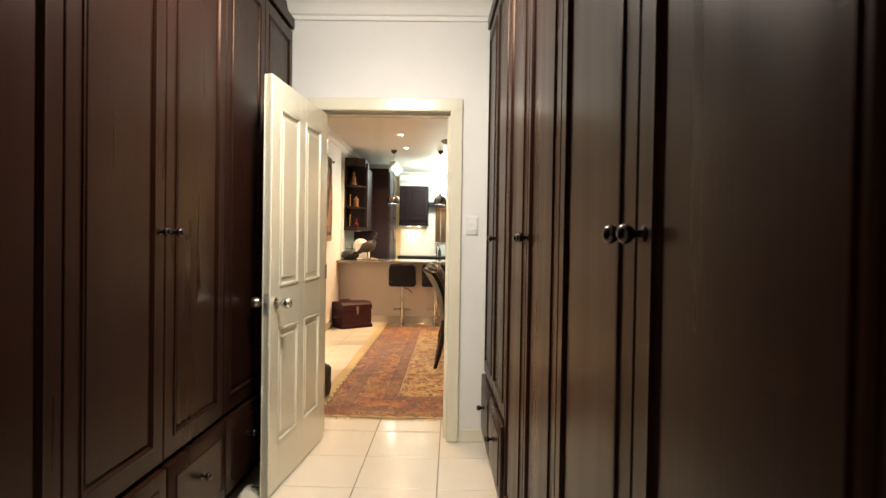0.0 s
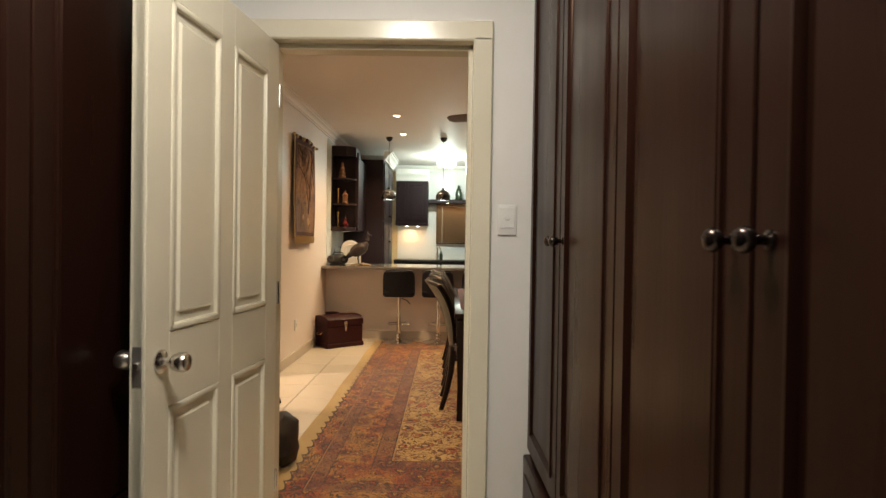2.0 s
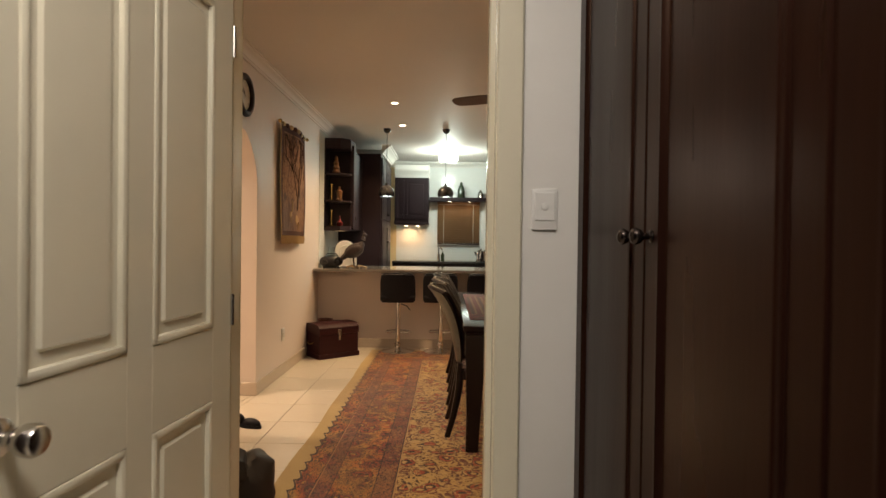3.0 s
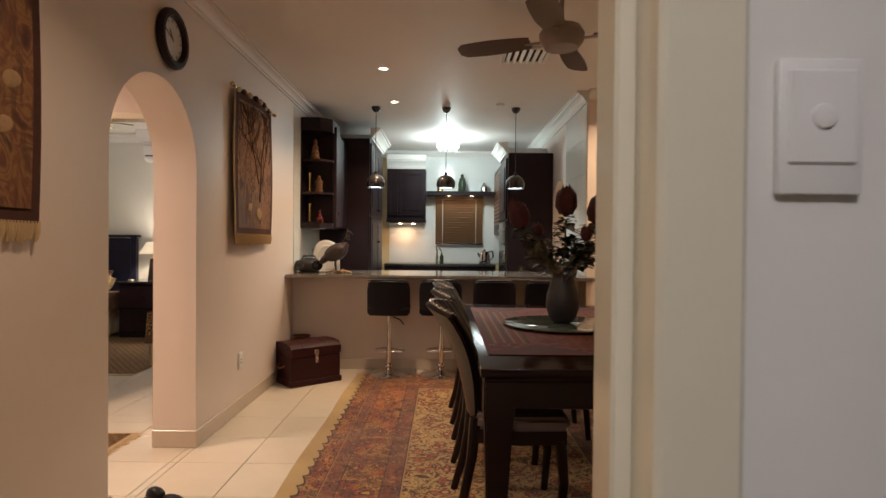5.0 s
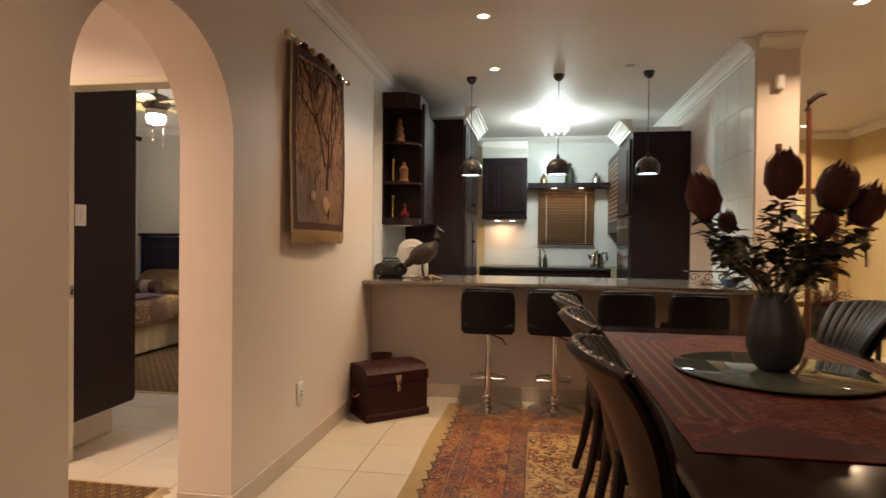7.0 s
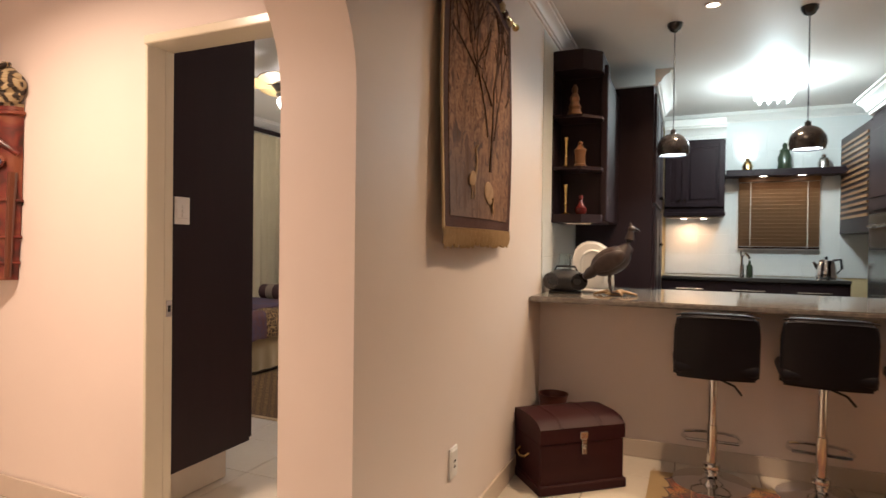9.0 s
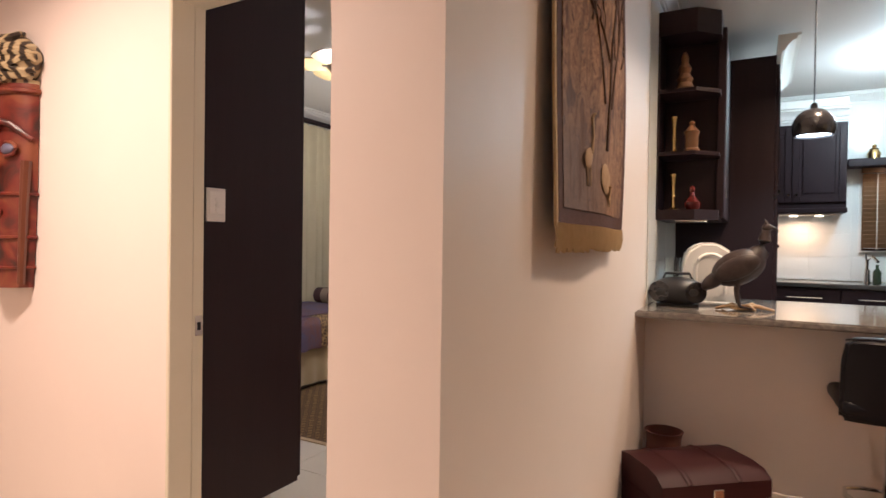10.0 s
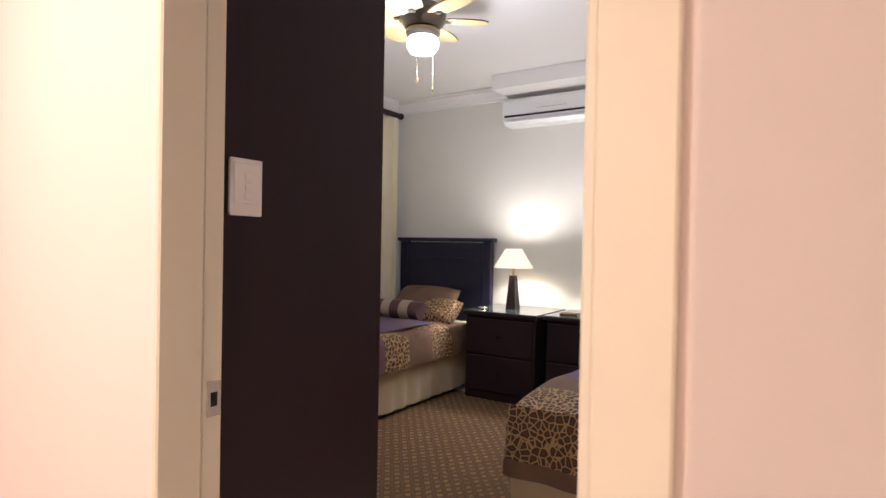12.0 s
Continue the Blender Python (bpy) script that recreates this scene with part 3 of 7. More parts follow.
structure("ceiling_dressing", slab(-1.74, -1.42, 2.73, 0.98, DY0, 2.85), PLASTER, "white plastered dressing room ceiling", "ceiling")

# dining room, kitchen and living room shell
structure("wall_north", prism(bmesh.new(), [(WX, 0), (WX, CEIL), (3.62, CEIL), (3.62, 0), (3.40, 0), (3.40, 1.98), (2.20, 1.98), (2.20, 0)], "y", 12.0, 12.2), PAINT_GOLD, "pale wall with the front door opening", "wall")
structure("wall_east", prism(bmesh.new(), [(3.7, 0), (3.7, CEIL), (12.0, CEIL), (12.0, 0), (11.05, 0), (11.05, 1.96), (10.25, 1.96), (10.25, 0)], "x", 3.5, 3.68), PAINT_GOLD, "straw-coloured living room wall with a doorway", "wall")
structure("ceiling_dining", slab(WX, DY1, CEIL, 3.68, 12.2, CEIL + 0.12), CEILING, "cream plastered ceiling", "ceiling")
KR = 1.12                         # kitchen face of the wall beside the kitchen
kw = prism(bmesh.new(), [(8.36, 0), (8.36, CEIL), (12.0, CEIL), (12.0, 0), (10.02, 0)] + arch_points(9.28, 10.02, 1.62, 0.36, 20) + [(9.28, 0)], "x", KR + 0.006, 1.40)
structure("wall_kitchen_east", kw, PAINT_PINK, "wall end beside the bar with an arched opening", "wall", 30)

# passage and bedroom shell
PY0, PY1 = 6.76, 6.89
BD0, BD1 = -2.91, -2.098
structure("wall_passage_north", prism(bmesh.new(), [(-5.72, 0), (-5.72, CEIL), (WX2, CEIL), (WX2, 0), (BD1, 0), (BD1, 2.052), (BD0, 2.052), (BD0, 0)], "y", PY0, PY1), PAINT_PINK, "warm cream passage wall with the bedroom doorway", "wall")
structure("wall_passage_south", slab(-5.72, 4.70, 0, WX2, 4.85, CEIL), PAINT_PINK, "warm cream passage wall", "wall")
structure("wall_passage_west", slab(-5.72, 4.85, 0, -5.60, PY0, CEIL), PAINT_PINK, "warm cream end wall of the passage", "wall")
structure("ceiling_passage", slab(-5.72, 4.70, CEIL, WX2, PY1, CEIL + 0.12), CEILING, "cream plastered passage ceiling", "ceiling")
bf = bmesh.new()
for s, x in ((-1, BD0), (1, BD1)):
    a, b = sorted((x + s * 0.002, x - s * 0.014))
    box(bf, a, PY0 - 0.004, 0, b, PY0 + 0.088, 2.05, 0.004)
    a, b = sorted((x + s * 0.002, x - s * 0.006))
    box(bf, a, PY0 + 0.092, 0, b, PY1 + 0.006, 2.05, 0.002)
box(bf, BD1, PY0 - 0.010, 0, BD1 + 0.082, PY0 + 0.001, 2.075, 0.003)
box(bf, BD0, PY0 - 0.012, 2.038, BD1, PY0 + 0.088, 2.075, 0.004)
box(bf, BD0, PY0 + 0.092, 2.044, BD1, PY1 + 0.006, 2.06, 0.002)
frame2 = tagged(new("door_frame_2", mesh_of("door_frame_2", bf, GLOSS)), "cream gloss-painted bedroom door frame", "door frame", "", "structure")
sp = box(bmesh.new(), BD0 + 0.006, 6.862, 0.905, BD0 + 0.0085, 6.892, 0.975, 0.001)
part("strike_plate", sp, STEEL, frame2, "worn steel strike plate")
part("latch_hole", slab(BD0 + 0.0083, 6.870, 0.925, BD0 + 0.0092, 6.884, 0.953), RECESS_SHADE, frame2)

structure("wall_bedroom_north", slab(-5.72, 10.82, 0, WX2, 10.97, CEIL), PAINT_BEDROOM, "pale bedroom wall behind the beds", "wall")
bw = prism(bmesh.new(), [(6.89, 0), (6.89, CEIL), (10.82, CEIL), (10.82, 0)], "x", -5.72, -5.56)
structure("wall_bedroom_west", bw, PAINT_BEDROOM, "pale bedroom wall behind the curtains", "wall")
structure("ceiling_bedroom", slab(-5.72, PY1, CEIL, WX2, 10.97, CEIL + 0.12), PLASTER, "white bedroom ceiling", "ceiling")
structure("bulkhead", slab(-4.22, 10.40, 2.56, WX2, 10.82, CEIL), PLASTER, "white boxed bulkhead below the bedroom ceiling", "bulkhead")


def cornice(name, p0, p1, inward, z, size=0.085, material=PLASTER, label="white moulded plaster cornice"):
    """A coved moulding along p0-p1 that steps out towards inward."""
    prof = [(0, -1.0), (0.16, -1.0), (0.18, -0.82), (0.30, -0.78), (0.42, -0.55), (0.62, -0.36), (0.80, -0.28), (0.82, -0.14), (1.0, -0.12), (1.0, 0), (0, 0)]
    bm = bmesh.new()
    ends = []
    for px, py in (p0, p1):
        ends.append([bm.verts.new((px + inward[0] * size * u, py + inward[1] * size * u, z + size * v)) for u, v in prof])
    n = len(prof)
    for i in range(n):
        bm.faces.new((ends[0][i], ends[0][(i + 1) % n], ends[1][(i + 1) % n], ends[1][i]))
    bm.faces.new(ends[0][::-1])
    bm.faces.new(ends[1])
    return structure(name, bm, material, label, "cornice", 40)


cornice("cornice_1", (WX, DY1), (WX, 12.0), (1, 0), CEIL - 0.002, 0.085, PAINT, "cream painted plaster cornice")
cornice("cornice_2", (WX, 12.0), (KR, 12.0), (0, -1), CEIL - 0.002, 0.10)
cornice("cornice_3", (KR + 0.006, 8.36), (KR + 0.006, 12.0), (-1, 0), CEIL - 0.002, 0.11)
cornice("cornice_4", (KR + 0.006, 8.36), (1.40, 8.36), (0, -1), CEIL - 0.002, 0.09)
cornice("cornice_5", (1.40, 12.0), (3.5, 12.0), (0, -1), CEIL - 0.002)
cornice("cornice_6", (3.5, DY1), (3.5, 12.0), (-1, 0), CEIL - 0.002)
cornice("cornice_7", (-1.62, DY0), (0.86, DY0), (0, -1), 2.728, 0.13)
cornice("cornice_8", (-5.56, 10.82), (-4.22, 10.82), (0, -1), CEIL - 0.002, 0.11)
cornice("cornice_9", (-5.56, 6.9), (-5.56, 10.82), (1, 0), CEIL - 0.002, 0.11)


def baseboard(name, x0, y0, x1, y1, h=0.105, material=SKIRT):
    return structure(name, slab(x0, y0, 0.0, x1, y1, h, 0.004), material, "cream tiled skirting along the wall", "skirting")


T = 0.012
baseboard("baseboard_1", WX, DY1, WX + T, ARCH0)
baseboard("baseboard_2", WX, ARCH1, WX + T, 8.60)
baseboard("baseboard_3", WX2, ARCH1 - T, WX + T, ARCH1 - 0.001)
baseboard("baseboard_4", WX2, ARCH0 + 0.001, WX + T, ARCH0 + T)
baseboard("baseboard_5", WX, 8.588, 1.12, 8.60)
baseboard("baseboard_6", -5.6, PY0 - T, BD0 - 0.046, PY0)
baseboard("baseboard_7", 3.488, 3.7, 3.5, 10.2)
baseboard("baseboard_8", DOOR1 + 0.07, DY0 - T, 0.235, DY0, 0.08, GLOSS)

# ---- floors: a grout bed with one tile an object ----
PITCH = 0.42
tile_bm = slab(-PITCH / 2 + 0.0025, -PITCH / 2 + 0.0025, -0.008, PITCH / 2 - 0.0025, PITCH / 2 - 0.0025, 0.0, 0.0015)
TILE_MESH = mesh_of("tile", tile_bm, TILE)


def tiled_floor(name, label, x0, y0, x1, y1):
    bed = structure(name, slab(x0, y0, -0.03, x1, y1, -0.0035), GROUT, label, "floor")
    i0, i1 = math.floor((x0 + 0.055) / PITCH), math.ceil((x1 + 0.055) / PITCH)
    j0, j1 = math.floor((y0 - 3.26) / PITCH), math.ceil((y1 - 3.26) / PITCH)
    for i in range(i0, i1):
        for j in range(j0, j1):
            ax, bx = max(-0.055 + i * PITCH, x0), min(-0.055 + (i + 1) * PITCH, x1)
            ay, by = max(3.26 + j * PITCH, y0), min(3.26 + (j + 1) * PITCH, y1)
            if bx - ax < 0.02 or by - ay < 0.02:
                continue
            full = bx - ax > PITCH - 1e-4 and by - ay > PITCH - 1e-4
            me = TILE_MESH if full else mesh_of("tile", slab(-(bx - ax) / 2 + 0.0025, -(by - ay) / 2 + 0.0025, -0.008, (bx - ax) / 2 - 0.0025, (by - ay) / 2 - 0.0025, 0.0, 0.0015), TILE)
            t = new("tile", me)
            t.parent = bed
            t.location = ((ax + bx) / 2, (ay + by) / 2, 0)
    return bed


def plain_floor(name, label, x0, y0, x1, y1):
    return structure(name, slab(x0, y0, -0.03, x1, y1, 0.0), TILE, label, "floor")


# ---- dressing room ----
def panel_door(bm, x, y0, y1, z0, z1, s, t=0.022):
    """A wardrobe door on the plane x that faces s: flat frame, half-round moulding and sunk field in one skin."""
    st = 0.075
    rings = []
    for inset, out in ((0.0, -t), (0.0, -0.003), (0.003, 0.0), (st - 0.010, 0.0), (st - 0.007, 0.005), (st - 0.001, 0.006), (st + 0.004, 0.001), (st + 0.007, -0.006), (st + 0.012, -0.009)):
        c = ((y0 + inset, z0 + inset), (y1 - inset, z0 + inset), (y1 - inset, z1 - inset), (y0 + inset, z1 - inset))
        rings.append([bm.verts.new((x + s * out, y, z)) for y, z in c])
    for r0, r1 in zip(rings, rings[1:]):
        for k in range(4):
            bm.faces.new((r0[k], r0[(k + 1) % 4], r1[(k + 1) % 4], r1[k]))
    bm.faces.new(rings[0][::-1])
    bm.faces.new(rings[-1])
    bmesh.ops.recalc_face_normals(bm, faces=bm.faces[:])
    return bm


def raised_field(x, y0, y1, z0, z1, s):
    a, b = sorted((x - s * 0.003, x - s * 0.0125))
    return slab(a, y0 + 0.091, z0 + 0.091, b, y1 - 0.091, z1 - 0.091, 0.006)


def knob(parent, x, y, z, s, size=1.0):
    prof = [(0.012, 0), (0.012, 0.003), (0.006, 0.006), (0.006, 0.016), (0.013, 0.022), (0.0165, 0.030), (0.013, 0.038), (0.005, 0.042)]
    bm = lathe(bmesh.new(), [(r * size, h * size) for r, h in prof], seg=20)
    bm.transform(Matrix.Translation((x, y, z)) @ Matrix.Rotation(s * math.pi / 2, 4, "Y"))
    return part("knob", bm, BRONZE, parent, "dark polished metal knob", 50)


def wardrobe(face, back, y0, y1, s, drawers, knobs, label, turn=0.0):
    """One two-door unit. s: the way that the doors face along x."""
    w = thing("wardrobe", label, "wardrobe", "built-in wardrobes", pose((face + back) / 2, (y0 + y1) / 2, 0, 0, 0, turn))
    ox, oy = (face + back) / 2, (y0 + y1) / 2
    f, b, a, e = face - ox, back - ox, y0 - oy, y1 - oy
    lo, hi = sorted((f - s * 0.023, b))
    part("body", box(bmesh.new(), lo, a + 0.001, 0.06, hi, e - 0.001, 2.70, 0.002), WOOD_DARK, w)
    lo, hi = sorted((f - s * 0.05, b))
    part("plinth", slab(lo, a, 0, hi, e, 0.06), WOOD_DARK, w)
    mid, base = (a + e) / 2, 0.10
    if drawers:
        base = 0.46
        lo, hi = sorted((f + s * 0.016, f - s * 0.022))
        for i, (p, q) in enumerate(((a, mid), (mid, e))):
            d = box(bmesh.new(), lo, p + 0.004, 0.10, hi, q - 0.004, 0.44, 0.008, 2)
            l2, h2 = sorted((f + s * 0.021, f + s * 0.015))
            box(d, l2, p + 0.06, 0.155, h2, q - 0.06, 0.385, 0.003)
            dr = part("drawer", d, WOOD_DARK, w)
            knob(dr, f + s * 0.021, (p + q) / 2, 0.30, s)
    for p, q, k in ((a, mid, 1), (mid, e, -1)):
        d = part("door", panel_door(bmesh.new(), f, p + 0.003, q - 0.003, base, 2.52, s), WOOD_DARK, w)
        part("raised_panel", raised_field(f, p + 0.003, q - 0.003, base, 2.52, s), WOOD_DARK, d)
        if knobs:
            reach = 0.036 if s < 0 else 0.045
            knob(d, f, (q - reach) if k == 1 else (p + reach), 1.265, s)
    top = box(bmesh.new(), *sorted((f + s * 0.012, f - s * 0.02))[:1], a, 2.535, sorted((f + s * 0.012, f - s * 0.02))[1], e, 2.60, 0.004)
    part("top_rail", top, WOOD_DARK, w)
    return w


LF = -1.0
for y0, y1, dr in ((-0.75, 0.35, False), (0.35, 1.46, False), (1.46, 2.48, False), (2.48, 3.50, True)):
    wardrobe(0.316 - 0.03 * (y0 + y1) / 2, 0.835, y0, y1, -1, dr, y1 > 0.2, "tall dark mahogany wardrobe with panelled doors" + (" over drawers" if dr else ""), 1.72)
for y0, y1, dr in ((-0.55, 0.45, False), (0.45, 1.45, False), (1.45, 2.49, True), (2.49, 3.51, True)):
    wardrobe(LF, -1.62, y0, y1, 1, dr, True, "tall dark mahogany wardrobe with panelled doors" + (" over drawers" if dr else ""))


def panelled_leaf(width, height, t):
    """A moulded four-panel door leaf in the plane y = 0, hinge at x = 0."""
    bm = bmesh.new()
    st = 0.105
    cols = [(st, width / 2 - 0.045), (width / 2 + 0.045, width - st)]
    rows = [(0.22, 0.80), (1.00, height - 0.13)]
    core = 0.30 * t
    box(bm, 0, -core, 0, width, core, height)
    xs = [0, cols[0][0], cols[0][1], cols[1][0], cols[1][1], width]
    for x0, x1 in ((xs[0], xs[1]), (xs[2], xs[3]), (xs[4], xs[5])):
        box(bm, x0, -t / 2, 0, x1, t / 2, height, 0.0015)
    for x0, x1 in cols:
        for z0, z1 in ((0, rows[0][0]), (rows[0][1], rows[1][0]), (rows[1][1], height)):
            box(bm, x0 - 0.001, -t / 2, z0, x1 + 0.001, t / 2, z1, 0.0015)
        for z0, z1 in rows:
            for p, q, r, w in ((x0, z0, x0 + 0.020, z1), (x1 - 0.020, z0, x1, z1), (x0, z0, x1, z0 + 0.020), (x0, z1 - 0.020, x1, z1)):
                box(bm, p, -t / 2 - 0.004, q, r, t / 2 + 0.004, w, 0.006, 2)
            box(bm, x0 + 0.045, -t * 0.46, z0 + 0.045, x1 - 0.045, t * 0.46, z1 - 0.045, 0.007)
    return bm


def door_knob(parent, x, z, side):
    bm = lathe(bmesh.new(), [(0.031, 0.0), (0.031, 0.004), (0.024, 0.010), (0.012, 0.013), (0.012, 0.030), (0.020, 0.036), (0.0255, 0.050), (0.0265, 0.066), (0.022, 0.074), (0.010, 0.077)], seg=28)
    bm.transform(Matrix.Translation((x, side * 0.021, z)) @ Matrix.Rotation(-side * math.pi / 2, 4, "X"))
    return part("door_knob", bm, STEEL, parent, "satin steel door knob", 40)


leaf = thing("panelled_door", "open cream gloss-painted panelled door with steel knob", "door", m=pose(-0.808, 3.535, 0, 0, 0, -94.7))
lf = part("leaf", panelled_leaf(0.85, 2.02, 0.042), GLOSS, leaf)
lf.location = (0, 0, 0.006)
for side in (-1, 1):
    door_knob(leaf, 0.785, 0.935, side)
part("latch_plate", slab(0.8505, -0.013, 0.885, 0.8525, 0.013, 0.985, 0.0008), BRUSHED, leaf, "steel latch plate on the door edge")
part("latch", slab(0.852, -0.007, 0.925, 0.862, 0.007, 0.945, 0.002), STEEL, leaf)
for z in (0.25, 1.0, 1.78):
    part("hinge", lathe(bmesh.new(), [(0.006, z), (0.006, z + 0.09)], -0.002, 0.024, 10), STEEL, leaf)


def switch_plate(label, m, kind, w=0.074, h=0.118):
    """A plate in the xz plane that faces -y."""
    s = thing("light_switch", label, "switch", m=m)
    part("plate", box(bmesh.new(), -w / 2, -0.009, -h / 2, w / 2, 0.0, h / 2, 0.003, 2), WHITE_PLASTIC, s)
    part("cover", box(bmesh.new(), -w / 2 + 0.007, -0.012, -h / 2 + 0.026, w / 2 - 0.007, -0.008, h / 2 - 0.010, 0.002), WHITE_PLASTIC, s)
    if kind == "rockers":
        for i in range(3):
            part("rocker", box(bmesh.new(), -0.008, -0.016, 0.012 - i * 0.020, 0.008, -0.011, 0.027 - i * 0.020, 0.002), WHITE_PLASTIC, s)
    elif kind == "rocker":
        b = lathe(bmesh.new(), [(0.011, 0), (0.010, 0.003), (0.006, 0.004)], seg=20)
        b.transform(Matrix.Translation((0, -0.012, 0.008)) @ Matrix.Rotation(math.pi / 2, 4, "X"))
        part("rocker", b, WHITE_PLASTIC, s)
    else:
        for i in range(2):
            part("socket_hole", box(bmesh.new(), -0.010, -0.0125, -0.02 + i * 0.022, 0.010, -0.0115, -0.012 + i * 0.022), RECESS_SHADE, s)
    return s


switch_plate("white light switch beside the dressing room door", pose(0.123, DY0 - 0.001, 1.348), "rocker")
lamp = thing("ceiling_light", "round opal ceiling light in the dressing room", "ceiling light", m=pose(-0.38, 2.0, 2.73))
part("base", lathe(bmesh.new(), [(0.20, -0.03), (0.20, 0)], seg=32), WHITE_PLASTIC, lamp)
part("diffuser", lathe(bmesh.new(), [(0.05, -0.10), (0.13, -0.085), (0.175, -0.05), (0.18, -0.03)], seg=32), LAMP_FAN, lamp)

# ---- dining room ----
rug = thing("oriental_rug", "large red and gold patterned oriental rug on the tiles", "rug", m=pose(0.11, 6.17, 0))
part("woven_field", grid_sheet(bmesh.new(), 24, 44, lambda u, v: (-1.13 + 2.26 * u + 0.006 * math.sin(v * 21), -2.22 + 4.44 * v + 0.010 * math.sin(u * 17), 0.009 + 0.0015 * math.sin(u * 40 + v * 31))), RUG, rug)
part("backing", slab(-1.125, -2.205, 0.001, 1.125, 2.205, 0.007), FRINGE, rug)
for end in (-1, 1):
    fr = bmesh.new()
    for i in range(150):
        x = -1.12 + 2.24 * i / 149
        y = end * 2.20
        dx = random.uniform(-0.014, 0.014)
        ln = random.uniform(0.04, 0.075)
        tube(fr, [(x, y, 0.007), (x + dx * 0.5, y + end * ln * 0.5, 0.006), (x + dx, y + end * ln, 0.004)], 0.0042, 4, 0.002)
    part("fringe", fr, FRINGE, rug, "cream knotted fringe")


def dining_table():
    t = thing("dining_table", "long polished dark mahogany dining table", "table", m=pose(0.495, 6.36, 0))
    w, l, h = 0.555, 1.155, 0.762
    top = box(bmesh.new(), -w, -l, h - 0.034, w, l, h, 0.006, 2)
    part("tabletop", top, WOOD_TABLE, t)
    part("edge_moulding", box(bmesh.new(), -w + 0.016, -l + 0.016, h - 0.056, w - 0.016, l - 0.016, h - 0.034, 0.006, 2), WOOD_TABLE, t)
    for s in (-1, 1):
        part("apron", box(bmesh.new(), -w + 0.10, s * (l - 0.055) - 0.012, h - 0.165, w - 0.10, s * (l - 0.055) + 0.012, h - 0.056, 0.003), WOOD_LEG, t)
        part("apron", box(bmesh.new(), s * (w - 0.055) - 0.012, -l + 0.10, h - 0.165, s * (w - 0.055) + 0.012, l - 0.10, h - 0.056, 0.003), WOOD_LEG, t)
    for sx in (-1, 1):
        for sy in (-1, 1):
            bm = bmesh.new()
            cx, cy = sx * (w - 0.075), sy * (l - 0.075)
            rings = []
            for z, r, o in ((h - 0.056, 0.060, 0.0), (0.58, 0.060, 0.0), (0.54, 0.055, 0.0), (0.25, 0.042, 0.004), (0.0, 0.036, 0.014)):
                px, py = cx + sx * o, cy + sy * o
                rings.append([bm.verts.new((px + a * r, py + b * r, z)) for a, b in ((-1, -1), (1, -1), (1, 1), (-1, 1))])
            for a, b in zip(rings, rings[1:]):
                for i in range(4):
                    bm.faces.new((a[i], a[(i + 1) % 4], b[(i + 1) % 4], b[i]))
            bm.faces.new(rings[0])
            bm.faces.new(rings[-1][::-1])
            bmesh.ops.bevel(bm, geom=[e for e in bm.edges if abs(e.verts[0].co.z - e.verts[1].co.z) > 0.01], offset=0.006, segments=2, affect="EDGES")
            part("leg", bm, WOOD_LEG, t)
    return t


dining_table()
cloth = solid("table_cloth", thick(grid_sheet(bmesh.new(), 20, 30, lambda u, v: (-0.495 + 0.99 * u, -0.89 + 1.78 * v, 0.0025 + 0.0010 * math.sin(u * 23 + v * 9) * math.sin(v * 31))), 0.0022), TABLE_CLOTH, "red patterned woven cloth on the dining table", "table cloth", pose(0.485, 6.36, 0.7625))
turn = thing("lazy_susan", "round smoked glass turntable on the table cloth", "turntable", m=pose(0.485, 6.34, 0.767))
part("glass_plate", lathe(bmesh.new(), [(0.337, 0.012), (0.34, 0.013), (0.34, 0.018), (0.338, 0.019)], seg=64), TURN_GLASS, turn)
part("bearing", lathe(bmesh.new(), [(0.10, 0.0), (0.10, 0.012)], seg=32), BLACK_METAL, turn)


